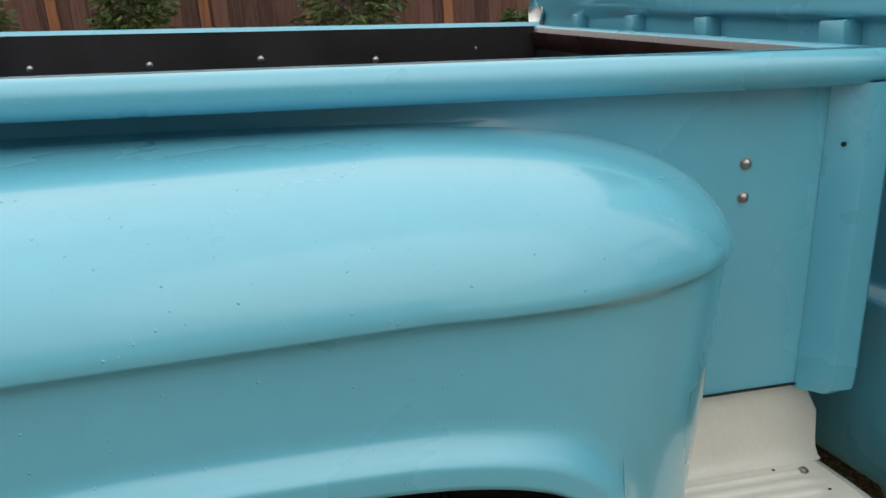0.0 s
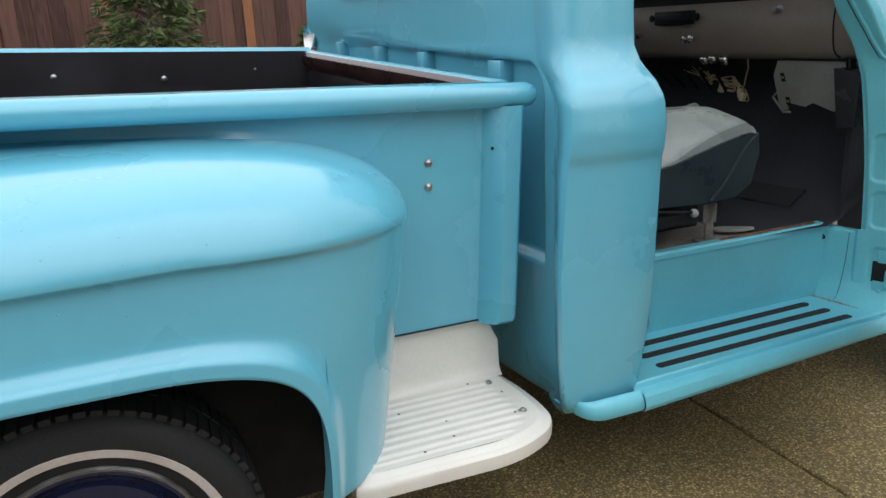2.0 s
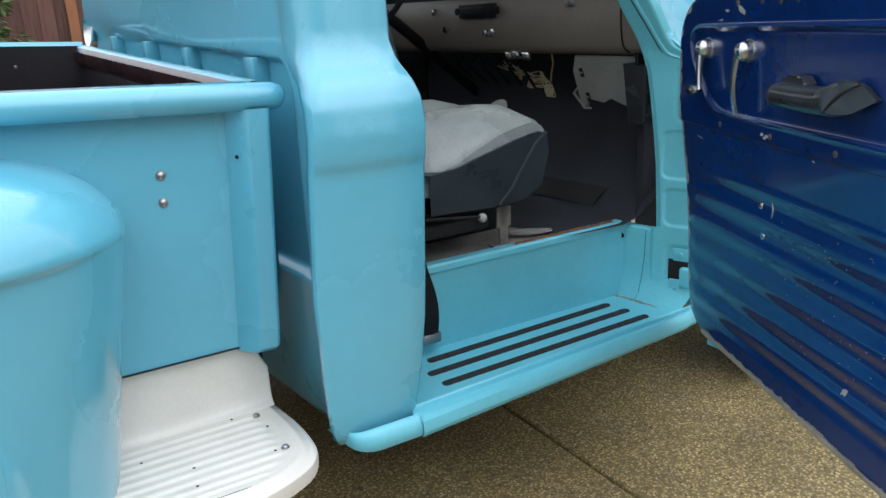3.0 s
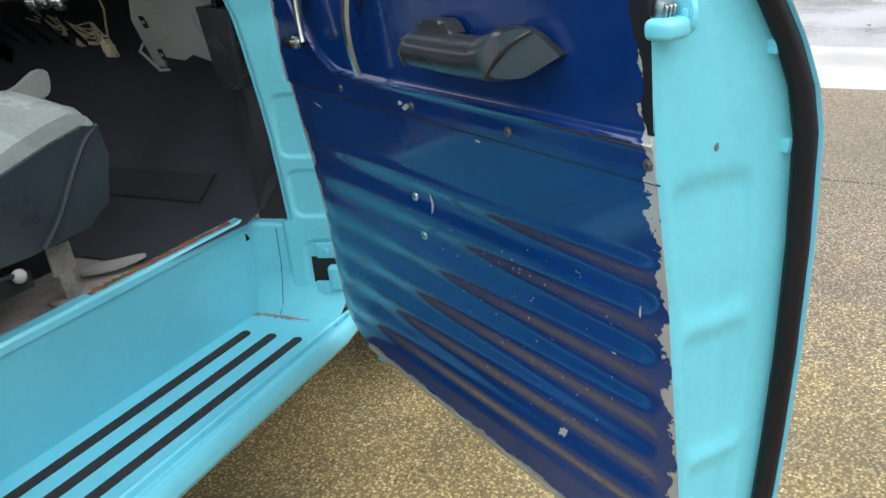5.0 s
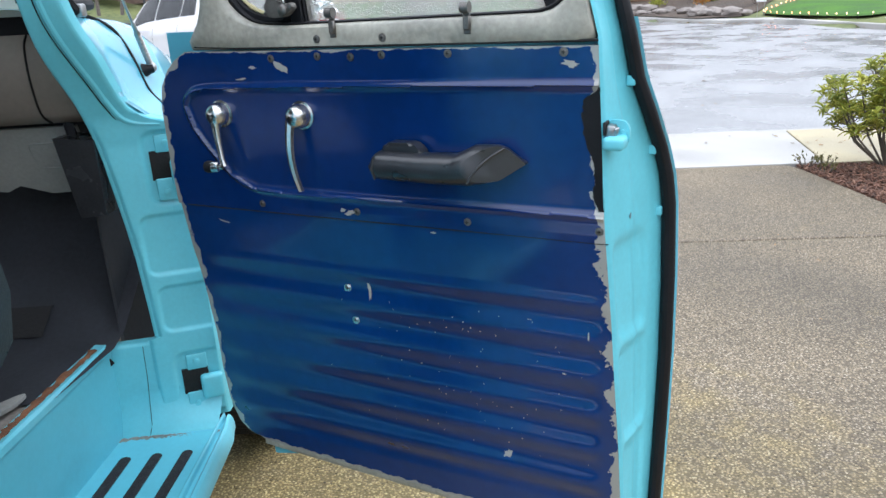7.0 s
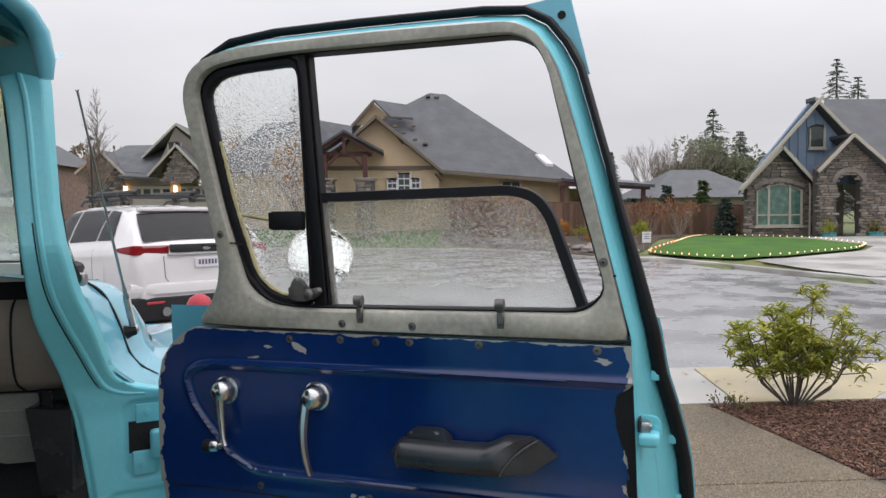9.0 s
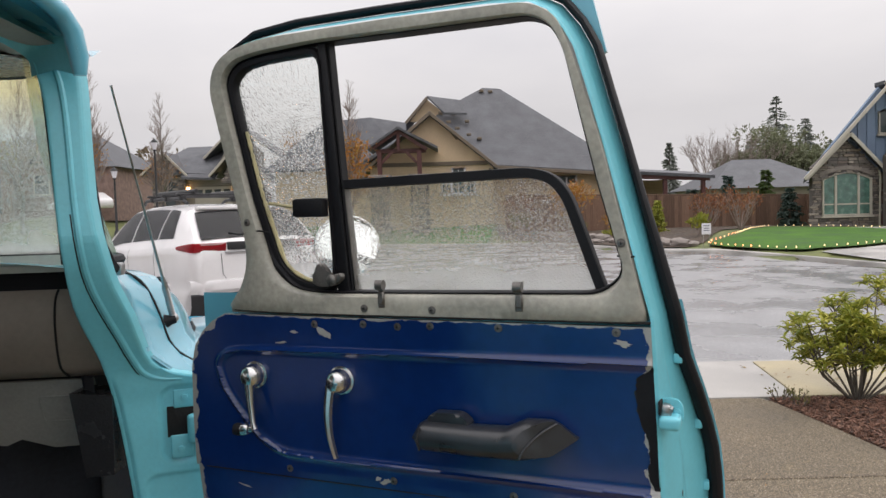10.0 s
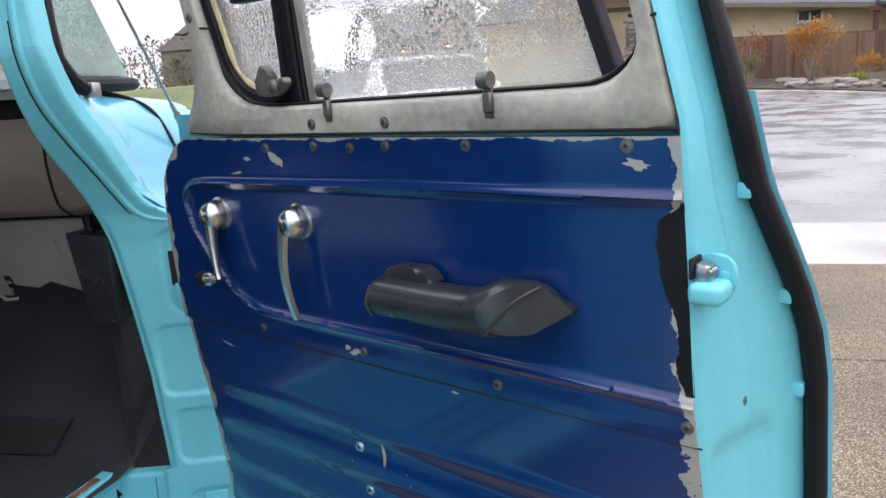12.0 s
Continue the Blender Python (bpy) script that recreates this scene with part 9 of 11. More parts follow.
for k in range(6):
    bm = bmesh.new()
    box(bm, -0.035, -0.031, -0.125 + 0.043 * k, -0.098 + 0.043 * k, 0.945, 1.005)
    part("plate_bar", bm, INK, plate, smooth=False)
bm = bmesh.new()
rows = []
for j in range(21):
    v = (j / 20 - 0.5) * 2
    y = 0.93 * v
    x = -0.055 + 0.11 * abs(v) ** 4
    rows.append([(x + 0.10, y, 0.745), (x + 0.01, y, 0.735), (x, y, 0.70), (x, y, 0.62), (x + 0.03, y, 0.585), (x + 0.03, y, 0.57)])
grid(bm, rows)
part("rear_bumper", bm, CAR_WHITE, suv, "white rear bumper")
bm = bmesh.new()
rows = []
for j in range(21):
    v = (j / 20 - 0.5) * 2
    y = 0.93 * v
    x = -0.045 + 0.10 * abs(v) ** 4
    rows.append([(x + 0.02, y, 0.575), (x, y, 0.56), (x, y, 0.42), (x + 0.05, y, 0.30), (x + 0.25, y, 0.26)])
grid(bm, rows)
part("lower_bumper", bm, CAR_BLACK, suv, "black lower bumper")
for side in (1, -1):
    bm = bmesh.new()
    tube(bm, [(-0.06, side * 0.55, 0.40), (0.10, side * 0.55, 0.40)], 0.055, 16)
    part("exhaust_tip", bm, STEEL, suv)
    bm = bmesh.new()
    box(bm, -0.062, -0.045, side * 0.68 - 0.11, side * 0.68 + 0.11, 0.50, 0.53, 0.004, 1)
    part("reflector", bm, LAMP_RED, suv)
for y in (-0.55, 0.55):
    bm = bmesh.new()
    tube(bm, [(-0.002, y, 1.06), (-0.002, y * 0.97, 0.80), (0.0, y * 0.9, 0.755)], 0.004, 5)
    part("hatch_seam", bm, CAR_BLACK, suv)
for x in (1.15, 2.15):
    bm = bmesh.new()
    tube(bm, [tuple(car_point(x + 0.02 * (k - 3) * (1 if k < 3 else 0), 3.0 + k, 0.0)) for k in range(6)], 0.003, 5)
    part("door_seam", bm, CAR_BLACK, suv)
for x in WHEELS_X:
    for side in (1, -1):
        m = Matrix.Translation((x, side * 0.84, 0.365)) @ pose(0, 0, 0, -90 * side, 0, 0)
        bm = bmesh.new()
        lathe(bm, [(0.24, 0.09), (0.27, 0.115), (0.33, 0.11), (0.36, 0.08), (0.365, 0.0), (0.36, -0.11), (0.30, -0.12)], m, 40)
        wheel = part("wheel", bm, TYRE, suv, "black tyre on a grey alloy wheel")
        bm = bmesh.new()
        lathe(bm, [(0.245, 0.085), (0.25, 0.10), (0.235, 0.10), (0.225, 0.05), (0.22, -0.02)], m, 40)
        for k in range(10):
            box(bm, 0.03, 0.24, -0.014, 0.014, 0.06, 0.085, 0, 1, m @ Matrix.Rotation(2 * math.pi * k / 10, 4, "Z"))
        lathe(bm, [(0.07, 0.06), (0.065, 0.09), (0.0001, 0.095)], m, 20)
        part("rim", bm, ALLOY, wheel, "grey spoked alloy rim")
        bm = bmesh.new()
        lathe(bm, [(0.40, 0.10), (0.40, -0.2), (0.0001, -0.2)], m, 32)
        part("wheel_well", bm, UNDER, suv)
bm = bmesh.new()
rows = []
for k in range(9):
    x = 2.66 + 0.80 * k / 8
    wt = car_section(x)[11][0]
    rows.append([(x + 0.006, wt * 0.97 * (j / 8 - 0.5) * 2, lerp_table(TOPS, x) + 0.020 - 0.03 * (j / 8 - 0.5) ** 2 * 4 + 0.006) for j in range(9)])
grid(bm, rows)
bmesh.ops.solidify(bm, geom=list(bm.faces), thickness=0.004)
part("windscreen", bm, CAR_GLASS, suv, "dark windscreen")
bm = bmesh.new()
box(bm, 0.2, 4.5, -0.8, 0.8, 0.24, 0.40)
part("underbody", bm, UNDER, suv)

# red-topped hydrant at the kerb
hyd = thing("fire_hydrant", "red fire hydrant with a domed bonnet at the kerb", "hydrant", (7.86, 2.24, -0.04))
bm = bmesh.new()
lathe(bm, [(0.16, 0.0), (0.16, 0.04), (0.11, 0.05), (0.105, 0.52), (0.14, 0.53), (0.14, 0.56), (0.12, 0.57)], Matrix.Identity(4), 24)
part("barrel", bm, HYDRANT_RED, hyd)
bm = bmesh.new()
lathe(bm, [(0.145, 0.56), (0.145, 0.60), (0.13, 0.63), (0.12, 0.70), (0.09, 0.76), (0.04, 0.79), (0.0001, 0.80)], Matrix.Identity(4), 24)
part("bonnet", bm, HYDRANT_RED, hyd, "red domed bonnet")
for a in (0, 120, 240):
    bm = bmesh.new()
    tube(bm, [(0.09, 0, 0.42), (0.17, 0, 0.42)], 0.055, 12)
    bmesh.ops.rotate(bm, cent=(0, 0, 0), matrix=Matrix.Rotation(radians(a), 3, "Z"), verts=bm.verts)
    part("outlet", bm, HYDRANT_RED, hyd)


# ---- houses across the street ----
def wall_face(name, pts, x, mat, parent, thick=0.2, label=""):
    """A wall that faces the street: outline of (y, z) at x, its thickness behind."""
    bm = bmesh.new()
    slab(bm, pts, Matrix(((0, 0, 1, x), (1, 0, 0, 0), (0, 1, 0, 0), (0, 0, 0, 1))), thick)
    return part(name, bm, mat, parent, label, smooth=False)


def plate_of(name, corners, thick, mat, parent, label=""):
    """A slab through corner points, thickened downwards."""
    bm = bmesh.new()
    top = [bm.verts.new(c) for c in corners]
    low = [bm.verts.new((c[0], c[1], c[2] - thick)) for c in corners]
    bm.faces.new(top)
    bm.faces.new(low[::-1])
    n = len(top)
    for i in range(n):
        bm.faces.new((top[i], top[(i + 1) % n], low[(i + 1) % n], low[i]))
    return part(name, bm, mat, parent, label, smooth=False)


def beam(name, a, b, w, h, mat, parent, label=""):
    a, b = Vector(a), Vector(b)
    d = b - a
    m = Matrix.Translation((a + b) / 2) @ d.to_track_quat("X", "Z").to_matrix().to_4x4()
    bm = bmesh.new()
    box(bm, -d.length / 2, d.length / 2, -w / 2, w / 2, -h / 2, h / 2, 0.012, 1, m)
    return part(name, bm, mat, parent, label, smooth=False)


def window_unit(y0, y1, z0, z1, x, parent, cols, bars, frame_mat, glass, arch=0.0, sash=0.06, label="", sill=True):
    """A window in a wall that faces the street; cols gives the widths of its lights."""
    bm = bmesh.new()
    n = 12
    outer = [(y0, z0), (y1, z0)] + [(y1 + (y0 - y1) * k / n, z1 + arch * math.sin(math.pi * k / n)) for k in range(n + 1)]
    slab(bm, outer, Matrix(((0, 0, 1, x - 0.03), (1, 0, 0, 0), (0, 1, 0, 0), (0, 0, 0, 1))), 0.03)
    glass_ob = part("window", bm, glass, parent, label or "window with painted frame", smooth=False)
    bm = bmesh.new()
    w = 0.10

    def stick(a, b, wd):
        a, b = Vector((x - 0.045, *a)), Vector((x - 0.045, *b))
        d = b - a
        m = Matrix.Translation((a + b) / 2) @ d.to_track_quat("Z", "X").to_matrix().to_4x4()
        box(bm, -0.03, 0.03, -wd / 2, wd / 2, -d.length / 2 - wd / 2, d.length / 2 + wd / 2, 0, 1, m)
    for p, q in zip(outer, outer[1:] + outer[:1]):
        stick(p, q, w)
    t = y0
    tot = sum(cols)
    for c in cols[:-1]:
        t += (y1 - y0) * c / tot
        stick((t, z0), (t, z1 + arch * 0.8), sash + 0.03)
    part("window_frame", bm, frame_mat, glass_ob, smooth=False)
    bm = bmesh.new()
    t = y0
    for c in cols:
        t2 = t + (y1 - y0) * c / tot
        for f in bars[0]:
            stick((t, z0 + (z1 - z0) * f), (t2, z0 + (z1 - z0) * f), 0.03)
        for f in bars[1]:
            stick((t + (t2 - t) * f, z0), (t + (t2 - t) * f, z1 + arch * 0.7), 0.03)
        t = t2
    if len(bm.verts):
        part("glazing_bar", bm, frame_mat, glass_ob, smooth=False)
    else:
        bm.free()
    if sill:
        bm = bmesh.new()
        box(bm, x - 0.14, x, min(y0, y1) - 0.10, max(y0, y1) + 0.10, z0 - 0.13, z0 - 0.045, 0.01, 1)
        part("window_sill", bm, frame_mat, glass_ob, smooth=False)
    return glass_ob


def inside(poly, y, z):
    hit = False
    for (ya, za), (yb, zb) in zip(poly, poly[1:] + poly[:1]):
        if (za > z) != (zb > z) and y < ya + (yb - ya) * (z - za) / (zb - za):
            hit = not hit
    return hit


def stones(outline, holes, x, parent, seed, h=0.11, label="grey and brown ledge stones"):
    """Courses of ledge stone standing out from a wall that faces the street."""
    rng = random.Random(seed)
    vs, fs = [], []
    zlo, zhi = min(p[1] for p in outline), max(p[1] for p in outline)
    ylo, yhi = min(p[0] for p in outline), max(p[0] for p in outline)
    z = zlo
    while z < zhi:
        hh = h * rng.uniform(0.6, 1.35)
        y = ylo - rng.random() * 0.3
        while y < yhi:
            w = rng.uniform(0.16, 0.52)
            c = (y + w / 2, z + hh / 2)
            if inside(outline, *c) and not any(inside(o, *c) for o in holes):
                d = rng.uniform(0.02, 0.075)
                g = 0.012
                i = len(vs)
                j = [rng.uniform(-0.012, 0.012) for _ in range(8)]
                f = [(y + g + j[0], z + g + j[1]), (y + w - g + j[2], z + g + j[3]), (y + w - g + j[4], z + hh - g + j[5]), (y + g + j[6], z + hh - g + j[7])]
                for a, b in f:
                    vs.append((x, a, b))
                for a, b in f:
                    vs.append((x - d + rng.uniform(-0.012, 0.012), c[0] + (a - c[0]) * 0.93, c[1] + (b - c[1]) * 0.88))
                fs += [tuple(i + k for k in q) for q in ((4, 5, 6, 7), (0, 1, 5, 4), (1, 2, 6, 5), (2, 3, 7, 6), (3, 0, 4, 7))]
            y += w
        z += hh
    return tagged(raw("stonework", vs, fs, STONE, parent, label), kind="stuff")


# stone house with a blue gable
h2 = thing("stone_house", "house with grey ledge-stone front, blue board gable and cream trim", "house", (34, -18, 0))
h2.location = (0, 0, 0)
low_front = [(-15.62, 0.0), (-18.55, 0.0), (-18.55, 2.75), (-17.0, 4.22), (-15.62, 2.95)]
wall_face("stone_wall", low_front, 34.0, STONE_BACK, h2, 0.3)
arch_win = [(-16.0, 0.80), (-18.16, 0.80), (-18.16, 2.46), (-17.6, 2.66), (-17.08, 2.73), (-16.5, 2.66), (-16.0, 2.46)]
stones(low_front, [arch_win], 34.0, h2, 1)
window_unit(-16.05, -18.13, 0.86, 2.40, 33.97, h2, (0.55, 1.0, 0.55), ((0.30,), ()), TRIM_CREAM, CURTAIN, 0.28, 0.07, "arched three-part cream window with green curtains")
bm = bmesh.new()
rows = []
for k in range(11):
    a = k / 10
    y = -15.9 - 2.36 * a
    z = 2.52 + 0.30 * math.sin(math.pi * a)
    rows.append([(33.90, y, z), (33.90, y, z + 0.18), (34.0, y, z + 0.18), (34.0, y, z)])
grid(bm, rows, closed=True)
part("stone_arch", bm, ROCK, h2, "pale stone arch over the window")
porch = [(-18.62, -0.1), (-22.6, -0.1), (-22.6, 2.6), (-19.62, 4.70), (-18.62, 3.75)]
arch_door = [(-19.2, -0.2), (-20.32, -0.2), (-20.32, 2.75), (-20.15, 3.02), (-19.76, 3.12), (-19.37, 3.02), (-19.2, 2.75)]
bm = bmesh.new()
mm = Matrix(((0, 0, 1, 33.0), (1, 0, 0, 0), (0, 1, 0, 0), (0, 0, 0, 1)))
slab(bm, [(-18.35, -0.1), (-19.2, -0.1), (-19.2, 2.75), (-19.37, 3.02), (-19.76, 3.12), (-19.76, 4.62), (-18.35, 3.35)], mm, 0.4)
slab(bm, [(-20.32, -0.1), (-22.6, -0.1), (-22.6, 2.4), (-19.76, 4.62), (-19.76, 3.12), (-20.15, 3.02), (-20.32, 2.75)], mm, 0.4)
part("porch_wall", bm, STONE_BACK, h2, smooth=False)
stones([(-18.35, -0.1), (-22.6, -0.1), (-22.6, 2.4), (-19.70, 4.62), (-18.35, 3.35)], [arch_door], 33.0, h2, 2)
bm = bmesh.new()
rows = []
for k in range(13):
    a = math.pi * k / 12
    rows.append([(32.9, -19.76 + r * math.cos(a), 2.72 + (r - 0.14) * math.sin(a)) for r in (0.60, 0.80)] + [(33.0, -19.76 + r * math.cos(a), 2.72 + (r - 0.14) * math.sin(a)) for r in (0.80, 0.60)])
grid(bm, rows, closed=True)
part("stone_arch", bm, ROCK, h2, "pale stone arch over the porch opening")
wall_face("porch_back", [(-18.6, -0.1), (-20.9, -0.1), (-20.9, 3.4), (-18.6, 3.4)], 35.2, SIDING_GREY, h2)
bm = bmesh.new()
box(bm, 35.1, 35.2, -20.25, -19.25, -0.05, 2.2, 0.02, 1)
part("front_door", bm, TIMBER_RED, h2, "dark front door in the porch", smooth=False)
wall_face("gable_wall", [(-15.62, 2.7), (-21.9, 2.7), (-21.9, 2.9), (-18.72, 6.40)], 34.35, SIDING_BLUE, h2, label="blue board-and-batten gable")
for y in [-16.2 - 0.4 * k for k in range(14)]:
    top = 6.35 - abs(y + 18.72) * 1.085 - 0.1
    if top > 2.9:
        bm = bmesh.new()
        box(bm, 34.305, 34.35, y - 0.025, y + 0.025, 2.75, top)
        part("batten", bm, SIDING_BLUE, h2, smooth=False)
window_unit(-18.68, -19.38, 4.38, 5.28, 34.31, h2, (1,), ((), ()), TRIM_CREAM, WINDOW_DARK, 0.12, 0.05, "small arched attic window")
# roofs and cream bargeboards
plate_of("roof", [(33.3, -18.72, 6.62), (36.3, -20.07, 6.62), (36.3, -16.30, 2.45), (33.3, -14.95, 2.45)], 0.16, ROOF, h2, "dark grey shingle roof")
plate_of("roof", [(33.9, -18.72, 6.62), (34.7, -18.72, 6.62), (35.5, -23.8, 1.6), (33.9, -23.8, 1.6)], 0.16, ROOF, h2, "dark grey shingle roof")
plate_of("roof", [(39.5, -22.4, 7.36), (39.5, -36, 7.36), (34.4, -36, 2.9), (34.4, -19.4, 2.9)], 0.16, ROOF, h2, "dark grey shingle roof")
plate_of("roof", [(33.5, -17.0, 4.42), (35.5, -17.9, 4.42), (35.5, -19.65, 2.60), (33.5, -18.75, 2.60)], 0.12, ROOF, h2, "dark grey shingle roof")
plate_of("roof", [(33.5, -17.0, 4.42), (35.5, -17.9, 4.42), (35.5, -16.0, 2.50), (33.5, -15.1, 2.50)], 0.12, ROOF, h2, "dark grey shingle roof")
plate_of("roof", [(32.5, -19.66, 4.85), (36.0, -21.2, 4.85), (36.0, -19.6, 3.25), (32.5, -18.05, 3.25)], 0.12, ROOF, h2, "dark grey shingle roof")
plate_of("roof", [(32.5, -19.66, 4.85), (37.5, -19.66, 4.85), (37.5, -22.9, 2.2), (32.5, -22.9, 2.2)], 0.12, ROOF, h2, "dark grey shingle roof")
for a, b in (((33.45, -17.0, 4.34), (33.45, -15.10, 2.42)), ((33.45, -17.0, 4.34), (33.45, -18.72, 2.54)), ((32.45, -19.66, 4.77), (32.45, -18.05, 3.17)), ((32.45, -19.66, 4.77), (32.45, -22.9, 2.12)),
             ((33.25, -18.72, 6.54), (33.25, -14.95, 2.42)), ((33.85, -18.72, 6.54), (33.85, -20.9, 4.38))):
    beam("bargeboard", a, b, 0.07, 0.15, TRIM_CREAM, h2, "cream bargeboard")
wall_face("side_wall", [(-22.6, -0.1), (-34, -0.1), (-34, 3.0), (-22.6, 3.0)], 36.5, SIDING_GREY, h2)
bm = bmesh.new()
box(bm, 0, 8, -0.25, 0, 0.0, 2.9, 0, 1, Matrix.Translation((34.25, -15.72, 0)) @ Matrix.Rotation(radians(-30), 4, "Z"))
part("side_wall", bm, SIDING_GREY, h2, smooth=False)
bm = bmesh.new()
tube(bm, [(33.85, -18.45, 2.75), (33.85, -18.5, 2.5), (33.9, -18.5, 0.0)], 0.045, 8)
part("downspout", bm, TRIM_CREAM, h2)
for k, (y, x) in enumerate(((-18.62, 32.55), (-20.55, 32.3))):
    pl = thing("planter", "teal glazed planter with a small plant, beside the stone porch", "planter", (x, y, 0.06), "planters at the porch")
    bm = bmesh.new()
    lathe(bm, [(0.20, 0.0), (0.29, 0.06), (0.33, 0.30), (0.30, 0.42), (0.33, 0.46), (0.30, 0.48), (0.27, 0.42), (0.0001, 0.40)], Matrix.Identity(4), 20)
    part("pot", bm, PLANTER, pl)
    rr = random.Random(k)
    v2, f2 = leaves(rr, [(Vector((rr.gauss(0, 0.12), rr.gauss(0, 0.16), 0.42 + abs(rr.gauss(0, 0.22)))), (0, 0, 1)) for _ in range(150)], 0.16, 2.5)
    tagged(raw("plant", v2, f2, LEAF_GOLD if k == 0 else LEAF_DRY, pl), kind="stuff")

# tan house
h1 = thing("tan_house", "tan house with dark hipped roof, board gable and red timber porch", "house")
wall_face("gable_wall", [(4.2, 0.5), (-2.05, 0.5), (-2.05, 3.75), (1.1, 6.35), (4.2, 3.75)], 39.6, SIDING_TAN, h1, 0.25, "tan horizontal siding")
wall_face("gable_boarding", [(4.0, 4.0), (-1.75, 4.0), (1.1, 6.35)], 39.54, BATTEN_TAN, h1, 0.055, "tan board-and-batten gable")
for y in [-1.4 + 0.4 * k for k in range(13)]:
    top = 6.3 - abs(y - 1.1) * 0.825 - 0.05
    if top > 4.05:
        bm = bmesh.new()
        box(bm, 39.50, 39.545, y - 0.025, y + 0.025, 4.02, top)
        part("batten", bm, BATTEN_TAN, h1, smooth=False)
beam("belt_trim", (39.52, 4.1, 3.92), (39.52, -1.95, 3.92), 0.07, 0.20, TRIM_BROWN, h1)
wall_face("side_wall", [(-2.05, 0.3), (-9.0, 0.3), (-9.0, 3.3), (-2.05, 3.65)], 40.4, SIDING_TAN, h1, 0.25, "tan horizontal siding")
for y0, y1, z1 in ((0.57, 0.08, 3.36), (0.03, -0.60, 3.64), (-0.65, -1.10, 3.36)):
    window_unit(y0, y1, 2.40, z1, 39.56, h1, (1,), ((0.5, 0.78), (0.5,)), PAPER, WINDOW_DARK, 0, 0.05, "white-framed window with glazing bars")
window_unit(-5.4, -6.4, 2.75, 3.15, 40.36, h1, (1, 1), ((), ()), PAPER, WINDOW_DARK, 0, 0.05, "white-framed window")
plate_of("roof", [(38.9, 1.1, 6.52), (43.5, 1.1, 6.52), (43.5, -2.25, 3.72), (38.9, -2.25, 3.72)], 0.18, ROOF, h1, "dark grey shingle roof")
plate_of("roof", [(38.9, 1.1, 6.52), (45, 1.1, 6.52), (45, 4.7, 3.5), (38.9, 4.7, 3.5)], 0.18, ROOF, h1, "dark grey shingle roof")
plate_of("roof", [(39.3, -2.1, 3.80), (42.1, 1.1, 6.52), (43.8, -0.56, 7.75), (45, -1.91, 8.57), (45, -2.87, 8.49), (40.05, -8.81, 3.65), (39.6, -9.2, 3.22)], 0.18, ROOF, h1, "dark grey shingle roof")
plate_of("roof", [(45, -2.87, 8.49), (53, -2.9, 8.49), (53, -10.2, 3.2), (40.05, -8.81, 3.60)], 0.18, ROOF, h1, "dark grey shingle roof")
plate_of("roof", [(45, -1.91, 8.57), (42.3, 1.1, 6.45), (46, 6, 4.2), (53, 6, 4.2), (53, -1.91, 8.57)], 0.18, ROOF, h1, "dark grey shingle roof")
wall_face("dormer_wall", [(2.25, 6.45), (0.35, 6.45), (0.5, 6.95), (1.26, 7.62)], 42.5, BATTEN_TAN, h1, 0.2)
plate_of("dormer_roof", [(42.1, 1.26, 7.76), (42.6, -0.53, 7.56), (41.8, -0.85, 6.75), (41.3, 0.35, 6.75)], 0.12, ROOF, h1, "dark grey shingle roof")
plate_of("dormer_roof", [(42.1, 1.26, 7.76), (45.5, 1.26, 7.76), (45.5, 2.6, 6.3), (42.1, 2.45, 6.4)], 0.12, ROOF, h1, "dark grey shingle roof")
for a, b in (((38.85, 1.1, 6.42), (38.85, -2.25, 3.62)), ((38.85, 1.1, 6.42), (38.85, 4.7, 3.4)), ((42.05, 1.26, 7.66), (42.05, 2.45, 6.32)), ((39.25, -2.25, 3.66), (39.55, -9.2, 3.06))):
    beam("bargeboard", a, b, 0.06, 0.16, TRIM_BROWN, h1, "dark taupe roof edge")
for y, z in ((0.0, 5.5), (-1.9, 3.6)):
    beam("gable_bracket", (39.5, y - 0.25, z - 0.35), (39.1, y + 0.05, z - 0.02), 0.09, 0.09, TRIM_BROWN, h1)


def roof_vent(x, y, z, w=0.24):
    bm = bmesh.new()
    box(bm, x - 0.12, x + 0.12, y - w / 2, y + w / 2, z - 0.05, z + 0.09, 0.03, 2)
    part("roof_vent", bm, TRIM_BROWN, h1, smooth=False)


for y, x, z in ((0.55, 41.6, 6.75), (-0.15, 41.7, 6.68), (-0.85, 41.8, 6.28), (0.15, 39.9, 6.05), (-0.30, 40.2, 5.75), (-0.9, 40.6, 5.45), (-1.45, 40.8, 5.25), (-1.8, 44.5, 8.30), (-2.3, 44.6, 8.26), (-4.6, 42.2, 5.25), (-8.3, 41.0, 3.80)):
    roof_vent(x, y, z)
bm = bmesh.new()
m = [(40.95, -7.30, 4.60), (40.95, -7.75, 4.55), (40.35, -8.15, 4.02), (40.35, -7.75, 4.05)]
top = [bm.verts.new((x - 0.05, y, z + 0.10)) for x, y, z in m]
low = [bm.verts.new((x, y, z - 0.25)) for x, y, z in m]
bm.faces.new(top)
for i in range(4):
    bm.faces.new((top[i], top[(i + 1) % 4], low[(i + 1) % 4], low[i]))
part("skylight", bm, PAPER, h1, "pale skylight in the roof", smooth=False)
